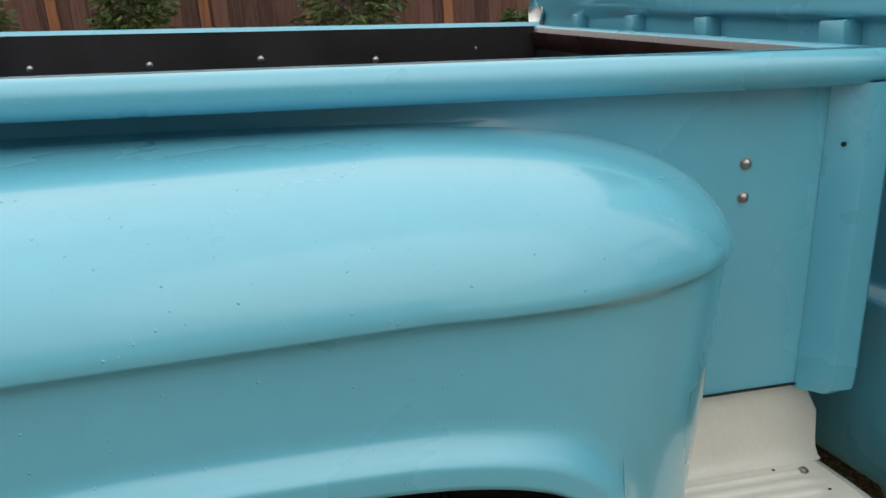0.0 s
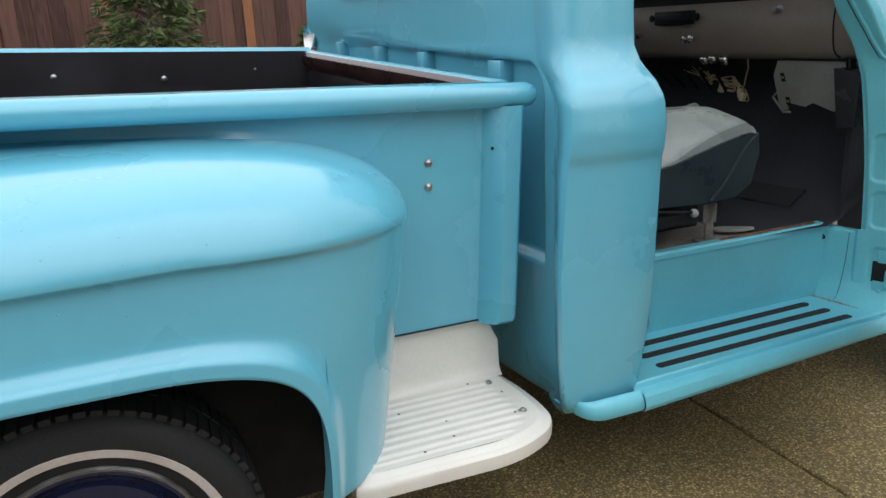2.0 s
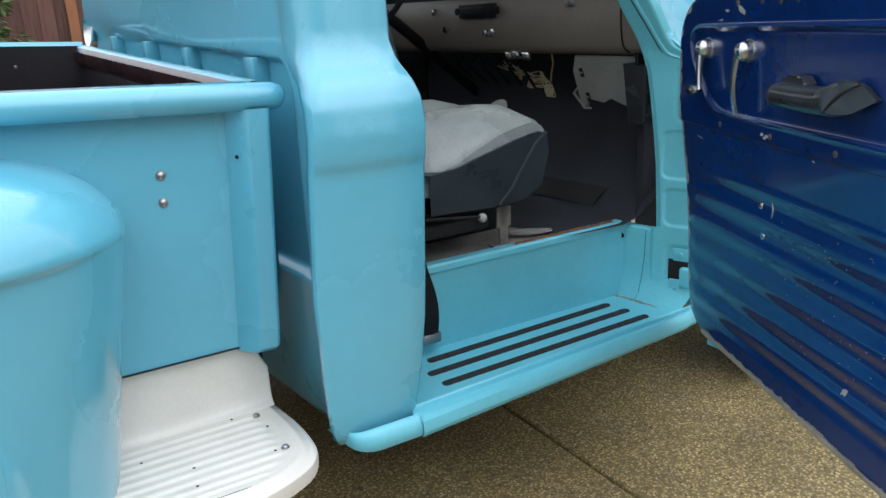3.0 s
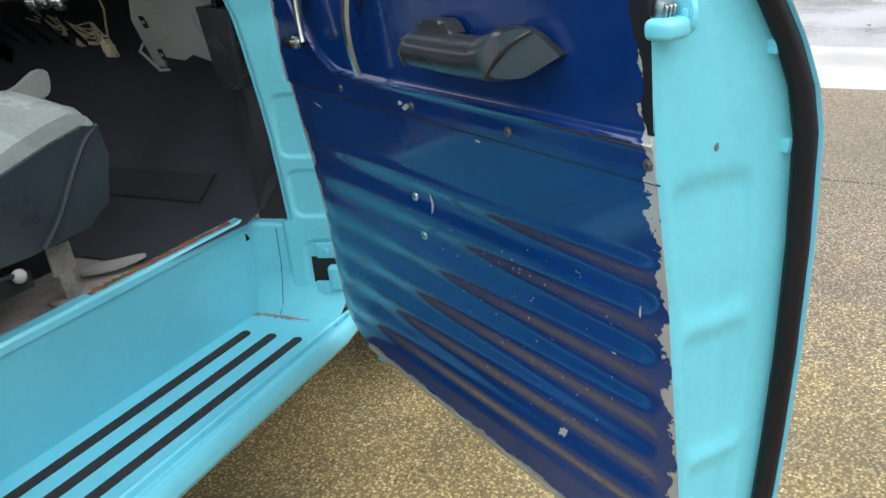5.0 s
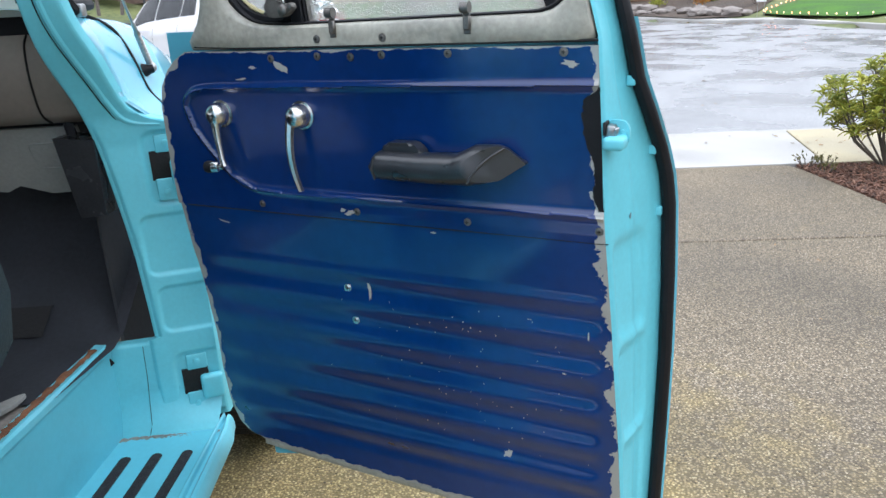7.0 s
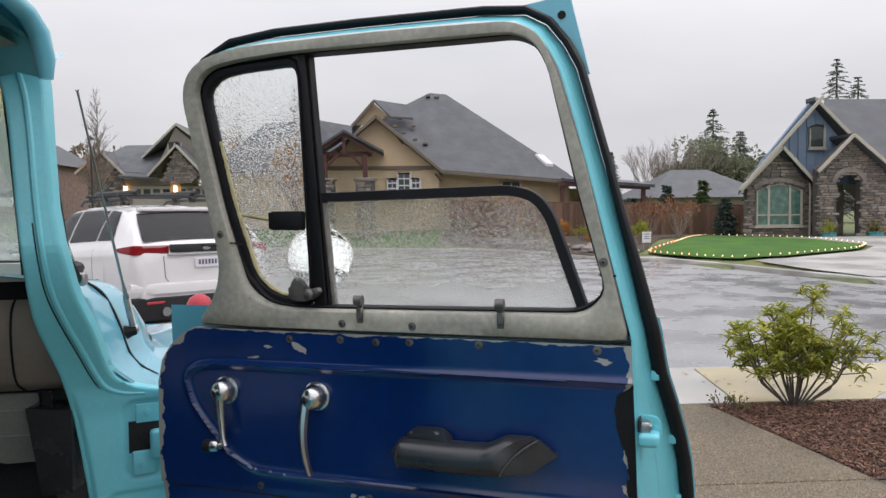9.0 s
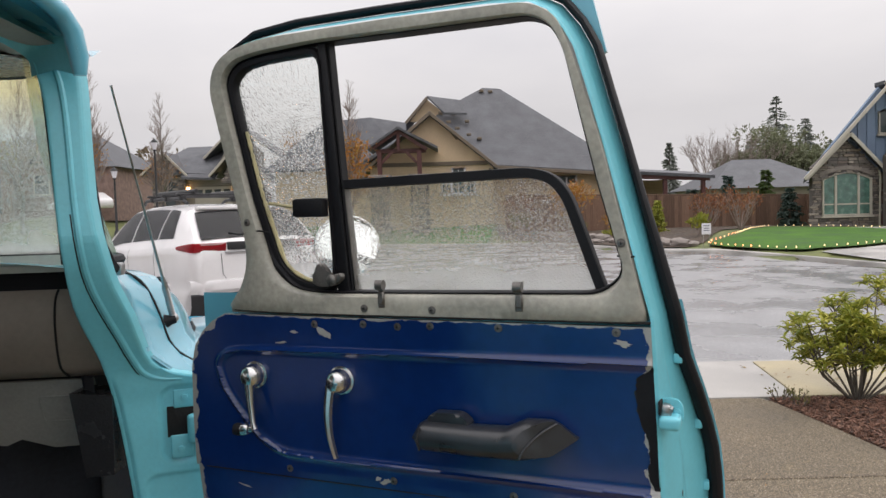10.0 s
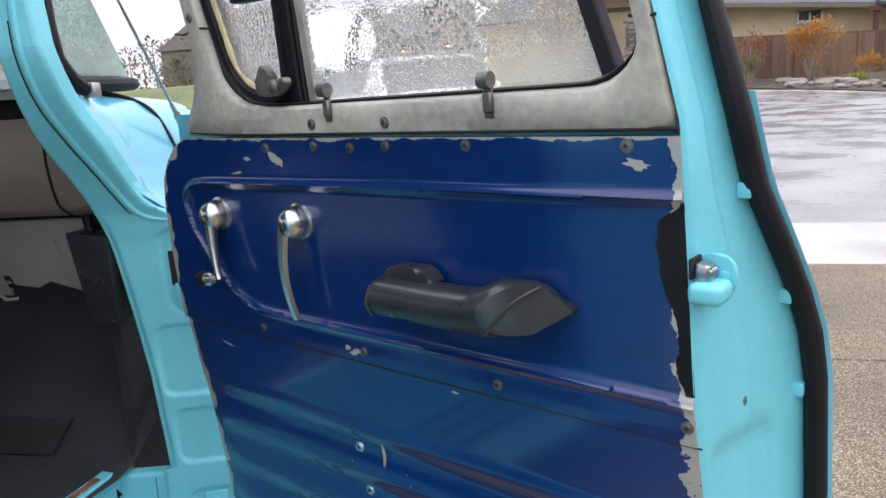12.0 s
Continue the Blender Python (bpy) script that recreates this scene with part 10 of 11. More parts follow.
# timber porch
for a, b, w in (((37.6, 3.55, 2.6), (37.6, 3.55, 4.45), 0.22), ((37.6, 1.62, 2.6), (37.6, 1.62, 4.45), 0.22), ((38.0, 3.75, 4.50), (38.0, 1.30, 4.50), 0.22), ((37.5, 3.85, 4.62), (37.5, 2.62, 5.42), 0.16), ((37.5, 2.62, 5.42), (37.5, 1.25, 4.50), 0.16),
               ((37.55, 2.62, 4.45), (37.55, 2.62, 5.35), 0.16), ((37.55, 3.45, 3.9), (37.55, 2.9, 4.45), 0.12), ((37.55, 1.75, 3.9), (37.55, 2.3, 4.45), 0.12)):
    beam("porch_timber", a, b, w, w, TIMBER_RED, h1, "red-brown porch timber")
plate_of("porch_roof", [(37.2, 2.62, 5.62), (40.2, 2.62, 5.62), (40.2, 0.72, 4.62), (37.2, 0.72, 4.62)], 0.12, ROOF, h1, "dark grey shingle roof")
plate_of("porch_roof", [(37.2, 2.62, 5.62), (40.2, 2.62, 5.62), (40.2, 4.1, 4.66), (37.2, 4.1, 4.66)], 0.12, ROOF, h1, "dark grey shingle roof")
for y in (3.55, 1.62):
    bm = bmesh.new()
    box(bm, 37.2, 38.0, y - 0.45, y + 0.45, 0.5, 3.2)
    pier = part("porch_pier", bm, STONE_BACK, h1, "stone porch pier", smooth=False)
    stones([(y - 0.45, 0.5), (y + 0.45, 0.5), (y + 0.45, 3.2), (y - 0.45, 3.2)], [], 37.2, pier, int(y * 10), 0.13)
    bm = bmesh.new()
    box(bm, 37.1, 38.1, y - 0.55, y + 0.55, 3.2, 3.32, 0.02, 1)
    part("pier_cap", bm, ROCK, pier, smooth=False)
# covered patio
plate_of("patio_roof", [(38.6, -8.4, 3.28), (38.6, -13.0, 2.93), (43.5, -13.4, 3.35), (43.5, -8.4, 3.7)], 0.16, ROOF, h1, "dark grey shingle roof")
beam("patio_beam", (38.8, -8.0, 3.02), (38.8, -12.8, 2.78), 0.16, 0.22, TIMBER_RED, h1)
for y in (-8.3, -9.3, -10.6, -12.5):
    beam("patio_post", (38.9, y, 0.3), (38.9, y, 2.9 - 0.03 * abs(y + 8)), 0.20, 0.20, TIMBER_RED, h1)
wall_face("patio_wall", [(-8.6, 0.3), (-11.6, 0.3), (-11.6, 2.9), (-8.6, 2.9)], 42.8, SIDING_TAN, h1)
# left wing of the tan house, farther back
wall_face("wing_wall", [(10.5, 0.8), (3.8, 0.8), (3.8, 4.2), (10.5, 4.2)], 46, SIDING_TAN, h1)
plate_of("wing_roof", [(45.4, 11.0, 4.2), (45.4, 2.2, 4.2), (48.5, 2.2, 7.0), (48.5, 5.0, 7.5), (48.5, 8.0, 7.3)], 0.16, ROOF, h1, "dark grey shingle roof")

# far fence
ffence = thing("boundary_fence", "weathered brown vertical board fence across the street", "fence", kind="structure")
bm = bmesh.new()
box(bm, -0.012, 0.012, -0.088, 0.088, -0.1, 1.66, 0.005, 1)
fb = part("board", bm, FENCE_FAR, ffence, smooth=False)
far_board = fb.data
fb.location = (38.0, -2.6, 0.45)
rng = random.Random(2)
y = -2.78


def fence_base(y):
    return lerp_table([(-17.6, 0.10), (-15.6, 0.14), (-6.2, 0.40), (-2.0, 0.50)], y)


while y > -17.5:
    b = new("board", far_board)
    b.parent = ffence
    b.location = (38.0 + rng.uniform(-0.006, 0.006), y, fence_base(y) + rng.uniform(-0.01, 0.01))
    y -= 0.18
for z in (1.70, 0.35):
    beam("rail", (38.03, -2.5, fence_base(-2.5) + z), (38.03, -17.5, fence_base(-17.5) + z), 0.06, 0.10, FENCE_FAR, ffence)
for k in range(7):
    y = -2.6 - 2.45 * k
    beam("post", (37.96, y, fence_base(y) - 0.1), (37.96, y, fence_base(y) + 1.72), 0.12, 0.12, FENCE_FAR, ffence)


# ---- gardens across the street ----
def patch(name, pts, mat, label, cat, lift=0.03, kind="structure"):
    """A flat bed or lawn that follows the land."""
    bm = bmesh.new()
    f = bm.faces.new([bm.verts.new((x, y, 0)) for x, y in pts])
    bmesh.ops.triangulate(bm, faces=[f])
    for _ in range(4):
        bmesh.ops.subdivide_edges(bm, edges=[e for e in bm.edges if e.calc_length() > 0.8], cuts=1, use_grid_fill=False)
        bmesh.ops.triangulate(bm, faces=[g for g in bm.faces if len(g.verts) > 3])
    for v in bm.verts:
        v.co.z = max(0.05, land(v.co.x, v.co.y)) + lift
    return tagged(part(name, bm, mat, None), label, cat, kind=kind)


lawn_edge = rounded([(25.6, -8.1), (24.4, -8.25), (23.2, -8.55), (21.6, -8.95), (20.9, -9.2), (20.9, -9.8), (21.2, -10.7), (22.2, -12.3), (23.3, -14.1), (25.2, -15.6), (28.9, -15.9), (32.1, -15.0), (34.1, -13.7), (31.8, -12.1), (27.7, -9.9)], 0.5, 3)
patch("lawn", lawn_edge, LAWN, "bright green clipped lawn edged with string lights", "lawn", 0.07)
patch("lawn", [(33.4, -1.3), (35.8, 4.0), (42.6, 14), (47, 20), (50, 14), (44, 5), (39.2, 1), (39.2, -2.0), (36, -1.8)], LAWN, "green lawn in front of the tan house", "lawn", 0.03)
patch("side_road", [(37.5, 17.5), (37.5, 58), (48.5, 58), (48.5, 22.0)], ASPHALT, "wet side street climbing past the brick house", "road", 0.10)
patch("lawn", [(48.6, 22.0), (48.6, 58), (56.5, 58), (56.5, 22.0)], GRASS_FAR, "green lawn in front of the brick house", "lawn", 0.06)
patch("soil_bed", [(25.7, -6.2), (28.8, -5.3), (31.4, -4.3), (33.3, -3.2), (34, -2.0), (37.9, -2.0), (37.9, -15.5), (35.8, -14.6), (33.2, -11.5), (26.8, -8.5), (25.3, -7.4)], SOIL, "dark planting bed in front of the fence", "soil", 0.04)
patch("driveway", [(15.9, -9.7), (17.8, -9.45), (20.5, -9.4), (20.8, -9.9), (21.1, -10.8), (22.1, -12.4), (23.2, -14.2), (25.1, -15.75), (28.9, -16.0), (32, -16.0), (32, -34), (16.2, -34)], CONCRETE, "pale concrete driveway of the stone house", "driveway", 0.02)

# string lights round the lawn
lights = thing("string_lights", "string of small warm lit bulbs round the lawn", "lights")
pts = [Vector((x, y, land(x, y) + 0.13)) for x, y in lawn_edge]
run = pts + pts[:1]
bulbs, acc = [], 0.0
for a, b in zip(run, run[1:]):
    L = (b - a).length
    while acc < L:
        bulbs.append(a.lerp(b, acc / L))
        acc += 0.38
    acc -= L
bm = bmesh.new()
lathe(bm, [(0.0001, 0.030), (0.012, 0.023), (0.016, 0.006), (0.011, -0.015), (0.0001, -0.024)], Matrix.Identity(4), 8)
first = part("bulb", bm, BULB_WARM, lights, "small warm lit bulb")
bulb_mesh = first.data
first.location = bulbs[0]
red_mesh = bulb_mesh.copy()
red_mesh.materials.clear()
red_mesh.materials.append(BULB_RED)
for k, p in enumerate(bulbs[1:]):
    ob = new("bulb", red_mesh if (p.y > -10.2 and p.x > 22.5 and k % 4) else bulb_mesh)
    ob.parent = lights
    ob.location = p
bm = bmesh.new()
tube(bm, [p - Vector((0, 0, 0.03)) for p in run], 0.0035, 5)
part("cable", bm, STREET_METAL, lights)
bm = bmesh.new()
for p in bulbs:
    box(bm, p.x - 0.006, p.x + 0.006, p.y - 0.006, p.y + 0.006, p.z - 0.16, p.z - 0.04)
tagged(part("stake", bm, STREET_METAL, lights, smooth=False), kind="stuff")

# small yard sign, its print too small to read
sign = thing("yard_sign", "small white yard sign on two wire legs", "sign", (25.2, -8.0, 0.0))
bm = bmesh.new()
box(bm, -0.006, 0.006, -0.15, 0.15, 0.50, 0.86, 0.003, 1)
part("sheet", bm, PAPER, sign)
for z, w in ((0.78, 0.10), (0.70, 0.08), (0.63, 0.10)):
    bm = bmesh.new()
    box(bm, -0.010, -0.0065, -w, w, z - 0.012, z + 0.012)
    part("print_bar", bm, INK, sign, smooth=False)
for y in (-0.1, 0.1):
    bm = bmesh.new()
    tube(bm, [(0.0, y, 0.02), (0.0, y, 0.52)], 0.008, 6)
    part("wire_leg", bm, STEEL, sign)

conifer((38.4 - 1.6, -15.9, 0.1), 2.15, 0.85, 3, LEAF_SPRUCE, "small blue-green spruce in front of the fence", "spruce", 20, 12, 0.22, 0.04, dense=12)
conifer((33.6, -8.75, 0.2), 1.55, 0.48, 4, LEAF_GOLD, "narrow yellow-green cone-shaped conifer", "golden_conifer", 26, 12, 0.14, 0.02, dense=10, power=0.6)
for k, (x, y, r, h, leaf, cnt, lab) in enumerate((
        (33.0, -10.7, 0.95, 1.5, LEAF_RUSSET, 420, "sparse russet shrub with bare twigs by the fence"), (32.5, -11.9, 0.9, 1.55, LEAF_RUSSET, 300, "sparse russet shrub with bare twigs by the fence"),
        (33.5, -6.9, 0.42, 0.80, LEAF_ORANGE, 380, "small orange-leaved shrub in the planting bed"), (35.0, -5.2, 0.72, 2.1, LEAF_ORANGE, 1500, "tall rounded orange-leaved shrub by the fence"), (31.5, -6.2, 0.28, 0.32, LEAF_GOLD, 200, "low yellow tuft among rocks"),
        (30.6, -7.6, 0.26, 0.34, LEAF_ORANGE, 200, "low orange tuft among rocks"), (29.2, -9.1, 0.30, 0.66, LEAF_GOLD, 320, "small yellow-green shrub beside the sign"), (34.5, -5.5, 0.3, 0.6, LEAF_DRY, 200, "small olive shrub in the planting bed"),
        (34.2, -8.1, 0.38, 0.5, LEAF_GOLD, 320, "low yellow-green shrub in the planting bed"), (36.8, -3.2, 0.9, 1.7, LEAF_RUSSET, 420, "russet shrub by the fence"), (35.0, -2.9, 0.5, 0.9, LEAF_DRY, 300, "olive shrub at the lawn's end"))):
    shrub("garden_shrub", (x, y, land(x, y) + 0.03), r, h, 40 + k, leaf, lab, cnt, 0.13 if h > 0.6 else 0.09, 9, "shrubs in the planting bed", TWIG, 1.0)


def rock(x, y, s, seed):
    rng = random.Random(seed)
    bm = bmesh.new()
    bmesh.ops.create_icosphere(bm, subdivisions=2, radius=s)
    for v in bm.verts:
        v.co *= rng.uniform(0.78, 1.12)
        v.co.z *= 0.62
        v.co.y *= 1.35
    bmesh.ops.translate(bm, vec=(x, y, land(x, y) + 0.05 + s * 0.30), verts=bm.verts)
    return tagged(part("garden_rock", bm, ROCK, None, angle=20), "rounded grey-brown garden rock in the planting bed", "rock", "rocks in the planting bed")


rng = random.Random(31)
for k in range(34):
    y = rng.uniform(-7.8, -4.2)
    x = kerb_x(y) + 1.6 + rng.random() ** 1.5 * 3.2
    rock(x, y, rng.uniform(0.09, 0.30), k)

# trees and farther houses
bare_tree((34.5, 4.6, land(34.5, 4.6)), 7.6, 1.5, 11, LEAF_ORANGE, 1900, 0.13, 0.22, 0.62, "slender street tree, bare above, orange leaves below")
bare_tree((44, 20.6, 0.9), 9.4, 2.0, 12, LEAF_ORANGE, 320, 0.11, 0.0, 0.5)
bare_tree((47, 23.4, 0.9), 10.2, 2.2, 13, LEAF_ORANGE, 500, 0.11, 0.0, 0.55)
bare_tree((40, 22.3, 0.9), 9.6, 2.0, 14, LEAF_GOLD, 320, 0.11, 0.0, 0.5)
bare_tree((48, 18.0, 0.9), 8.4, 1.8, 15, LEAF_ORANGE, 260, 0.11, 0.0, 0.5)
bare_tree((52, 31.0, 1.2), 10.0, 2.2, 16, LEAF_ORANGE, 900, 0.14, 0.1, 0.6, "street tree with thin orange leaves")
bare_tree((60, 12.0, 1.2), 8.0, 2.0, 17, LEAF_ORANGE, 1200, 0.14, 0.2, 0.8, "street tree with thin orange leaves")
for k, (y, z, r) in enumerate(((-29.6, 11.3, 2.4), (-32.2, 9.2, 1.9), (-27.4, 7.4, 2.0), (-41.5, 16.0, 3.0), (-43.6, 14.3, 2.6), (-19.9, 7.3, 1.1), (-30.6, 7.0, 2.4), (-25.2, 5.6, 1.8), (-34.5, 7.0, 2.2))):
    conifer((70, y, 0.4), z - 0.4, r * 1.95, 200 + k, LEAF_FIR_HAZY, "tall hazy green fir behind the houses", "fir_tree", 44, 13, 0.17, 0.10, "firs behind the houses", 40, 0.85)
for k, (y, h) in enumerate(((-22.0, 7.0), (-23.4, 6.6), (-26.0, 7.2), (-35.0, 6.8))):
    rng = random.Random(300 + k)
    t = thing("bare_tree", "broad bare deciduous tree behind the roofs", "tree", (66, y, 0.4), "bare trees behind the roofs")
    vs, fs, tips = [], [], []
    limb(vs, fs, (0, 0, 0), (0, 0, h * 0.4), 0.20, 0.15, 6)
    raw("trunk", vs, fs, BARK, t, smooth=True)
    vs, fs = [], []
    for i in range(7):
        a = 2 * math.pi * i / 7
        grow(rng, vs, fs, tips, Vector((0, 0, h * rng.uniform(0.2, 0.4))), Vector((math.cos(a), math.sin(a), 1.6)), h * 0.30, 0.07, 4, 0.6, 0.15, 4, 3)
    tagged(raw("branch_work", vs, fs, TWIG, t), kind="stuff")


# greyed olive tints carry the haze of distance in their colour
LEAF_OLIVE = island_material("hazy_olive_leaves", [(0.17, 0.19, 0.12), (0.23, 0.25, 0.15), (0.20, 0.20, 0.14)], 0.85, 0, 5, 0.3)
for k, (x, y, h, r) in enumerate(((67, -27.4, 7.6, 2.3), (69, -29.4, 8.0, 2.2), (68, -25.2, 5.6, 1.6), (69, -31.6, 6.2, 1.7), (72, -34.0, 6.0, 1.8))):
    rng = random.Random(500 + k)
    t = thing("broad_tree", "broad olive-green tree, hazy, behind the far roofs", "tree", (x, y, 0.4), "broad trees behind the roofs")
    vs, fs, tips = [], [], []
    limb(vs, fs, (0, 0, 0), (0, 0, h * 0.75), 0.24, 0.06, 6)
    raw("trunk", vs, fs, BARK, t, smooth=True)
    spots = []
    clumps = [(Vector((rng.gauss(0, 0.5) * r, rng.gauss(0, 0.5) * r, h * rng.uniform(0.35, 0.9))), rng.uniform(0.35, 0.6) * r) for _ in range(26)]
    for c, cr in clumps:
        for _ in range(110):
            d = Vector((rng.gauss(0, 1), rng.gauss(0, 1), rng.gauss(0, 1))).normalized()
            spots.append((c + d * cr * rng.uniform(0.6, 1.0), d))
    vs, fs = leaves(rng, spots, 0.34, 1.8)
    tagged(raw("crown", vs, fs, LEAF_OLIVE, t), kind="stuff")


def plain_house(name, label, x, y0, y1, z0, eave, ridge, wall, roof, depth=9.0, hip=2.5):
    h = thing(name, label, "house")
    wall_face("wall", [(y0, z0), (y1, z0), (y1, eave), (y0, eave)], x, wall, h, depth)
    a, b = (y0, y1) if y0 > y1 else (y1, y0)
    o = 0.5
    e = [(x - o, a + o, eave), (x - o, b - o, eave), (x + depth + o, b - o, eave), (x + depth + o, a + o, eave)]
    r = [(x + depth / 2, a - hip, ridge), (x + depth / 2, b + hip, ridge)]
    bm = bmesh.new()
    ev = [bm.verts.new(p) for p in e]
    rv = [bm.verts.new(p) for p in r]
    bm.faces.new((ev[0], ev[1], rv[1], rv[0]))
    bm.faces.new((ev[2], ev[3], rv[0], rv[1]))
    bm.faces.new((ev[1], ev[2], rv[1]))
    bm.faces.new((ev[3], ev[0], rv[0]))
    bm.faces.new(ev[::-1])
    part("roof", bm, roof, h, smooth=False)
    return h


plain_house("far_house", "low house with a dark grey hipped roof behind the fence", 56, -19.0, -28.0, 0.2, 2.6, 4.9, SIDING_GREY, ROOF, 9, 3.0)
for k, (x, y, h, leaf, nm) in enumerate(((45, -16.0, 2.9, LEAF_SPRUCE, "spruce"), (45, -18.2, 3.2, LEAF_GOLD, "golden_conifer"), (43, -20.2, 3.0, LEAF_SPRUCE, "spruce"), (45, -13.9, 2.2, LEAF_SPRUCE, "spruce"))):
    conifer((x, y, 0.3), h, 0.9, 400 + k, LEAF_CEDAR if nm == "golden_conifer" else leaf, "garden conifer behind the fence", "garden_conifer", 20, 11, 0.3, 0.03, "conifers behind the fence", 9)
for k, (x, y, w, e, r) in enumerate(((88, 47, 13, 6.4, 11.6), (86, 33, 11, 5.2, 9.2), (96, 62, 14, 7.5, 12.8))):
    fh = plain_house("far_house", "brown far house with a brown hipped roof behind bare trees", x, y + w / 2, y - w / 2, 0.5, e, r, SIDING_GREY, ROOF_BROWN, 10, 4.0)

# brick house with an arched porch on the rising street
BRICK = material("brown_pink_brick", (0.22, 0.145, 0.125), 0.9, 0, 0.2, 3.0, 0.3, 12, second=(0.28, 0.195, 0.165))
hb = plain_house("brick_house", "brown brick house with a grey hipped roof and arched porch", 57, 37.2, 25.0, 1.5, 5.5, 8.6, BRICK, ROOF, 10, 3.6)
wall_face("gable_wall", [(32.4, 3.0), (28.2, 3.0), (28.2, 5.6), (30.3, 7.5), (32.4, 5.6)], 56.6, BRICK, hb, 0.3)
for a, b in (((56.2, 30.3, 7.75), (56.2, 28.0, 5.6)), ((56.2, 30.3, 7.75), (56.2, 32.6, 5.6))):
    plate_of("roof", [a, (61, a[1], a[2]), (61, b[1], b[2]), b], 0.15, ROOF, hb)
window_unit(31.0, 29.7, 5.7, 6.8, 56.56, hb, (2, 1), ((0.5,), ()), TRIM_CREAM, WINDOW_DARK, 0.0, 0.06, "upper window with cream frame")
window_unit(30.6, 28.9, 3.6, 5.0, 56.56, hb, (2, 1), ((0.5,), ()), TRIM_CREAM, WINDOW_DARK, 0.0, 0.06, "window with cream frame")
wall_face("porch_gable", [(34.3, 1.5), (31.8, 1.5), (31.8, 5.0), (33.0, 6.1), (34.3, 5.2)], 55.6, BRICK, hb, 0.3)
bm = bmesh.new()
slab(bm, [(33.7, 2.2), (32.5, 2.2), (32.5, 4.75), (32.75, 5.05), (33.1, 5.18), (33.45, 5.05), (33.7, 4.75)], Matrix(((0, 0, 1, 55.55), (1, 0, 0, 0), (0, 1, 0, 0), (0, 0, 0, 1))), 0.05)
part("porch_opening", bm, WINDOW_DARK, hb, "dark arched porch", smooth=False)
for a, b in (((55.3, 33.0, 6.35), (55.3, 31.5, 4.95)), ((55.3, 33.0, 6.35), (55.3, 34.6, 5.05))):
    plate_of("roof", [a, (58, a[1], a[2]), (58, b[1], b[2]), b], 0.15, ROOF, hb)

# house row on the far left with lit garages
h3 = thing("garage_house", "taupe and stone house with gables and lit garage lamps", "house")
wall_face("wall", [(21.2, 1.0), (14.0, 1.0), (14.0, 4.3), (21.2, 4.3)], 55.4, SIDING_GREY, h3, 0.3)
wall_face("stone_gable", [(21.3, 1.0), (19.0, 1.0), (19.0, 4.6), (20.2, 6.0), (21.3, 4.9)], 55.0, STONE_BACK, h3, 0.3)
stones([(21.3, 1.0), (19.0, 1.0), (19.0, 4.6), (20.2, 6.0), (21.3, 4.9)], [[(20.6, 1.0), (19.7, 1.0), (19.7, 4.0), (20.15, 4.4), (20.6, 4.0)]], 55.0, h3, 8, 0.16)
bm = bmesh.new()
slab(bm, [(20.6, 1.0), (19.7, 1.0), (19.7, 4.0), (20.15, 4.4), (20.6, 4.0)], Matrix(((0, 0, 1, 54.97), (1, 0, 0, 0), (0, 1, 0, 0), (0, 0, 0, 1))), 0.03)
part("window", bm, WINDOW_DARK, h3, "tall arched dark window", smooth=False)
wall_face("stone_gable", [(16.1, 3.9), (14.0, 3.9), (13.4, 4.4), (15.0, 6.3)], 54.1, STONE_BACK, h3, 0.3)
stones([(16.1, 3.9), (14.0, 3.9), (13.4, 4.4), (15.0, 6.3)], [], 54.1, h3, 9, 0.16)
wall_face("gable_wall", [(17.2, 4.6), (13.6, 4.6), (13.6, 6.2), (15.6, 7.95)], 56.15, SIDING_GREY, h3, 0.3)
window_unit(16.1, 15.2, 5.1, 6.8, 56.11, h3, (1, 1), ((0.4,), ()), TRIM_CREAM, WINDOW_DARK, 0.1, 0.06, "upper window with cream frame")
plate_of("roof", [(54.6, 21.6, 5.0), (54.6, 16.9, 4.6), (59, 16.5, 7.0), (59, 20.0, 6.95)], 0.2, ROOF, h3, "dark grey shingle roof")
plate_of("roof", [(54.4, 20.2, 6.25), (58, 20.2, 6.25), (58, 18.6, 4.6), (54.4, 18.6, 4.6)], 0.15, ROOF, h3)
plate_of("roof", [(54.4, 20.2, 6.25), (58, 20.2, 6.25), (58, 21.9, 4.7), (54.4, 21.9, 4.7)], 0.15, ROOF, h3)
plate_of("roof", [(56, 15.5, 8.25), (63, 15.5, 8.25), (63, 17.9, 5.9), (56, 17.9, 5.9)], 0.15, ROOF, h3)
plate_of("roof", [(56, 15.5, 8.25), (63, 15.5, 8.25), (63, 10.0, 4.2), (56, 10.0, 4.2)], 0.15, ROOF, h3)
plate_of("roof", [(53.9, 15.0, 6.55), (57, 15.0, 6.55), (57, 16.9, 4.5), (53.9, 16.9, 4.5)], 0.15, ROOF, h3)
plate_of("roof", [(53.9, 15.0, 6.55), (57, 15.0, 6.55), (57, 12.6, 4.0), (53.9, 12.6, 4.0)], 0.15, ROOF, h3)
plate_of("roof", [(54.2, 19.0, 4.45), (54.2, 16.6, 4.30), (56.6, 16.4, 5.9), (56.6, 18.6, 5.9)], 0.15, ROOF, h3)
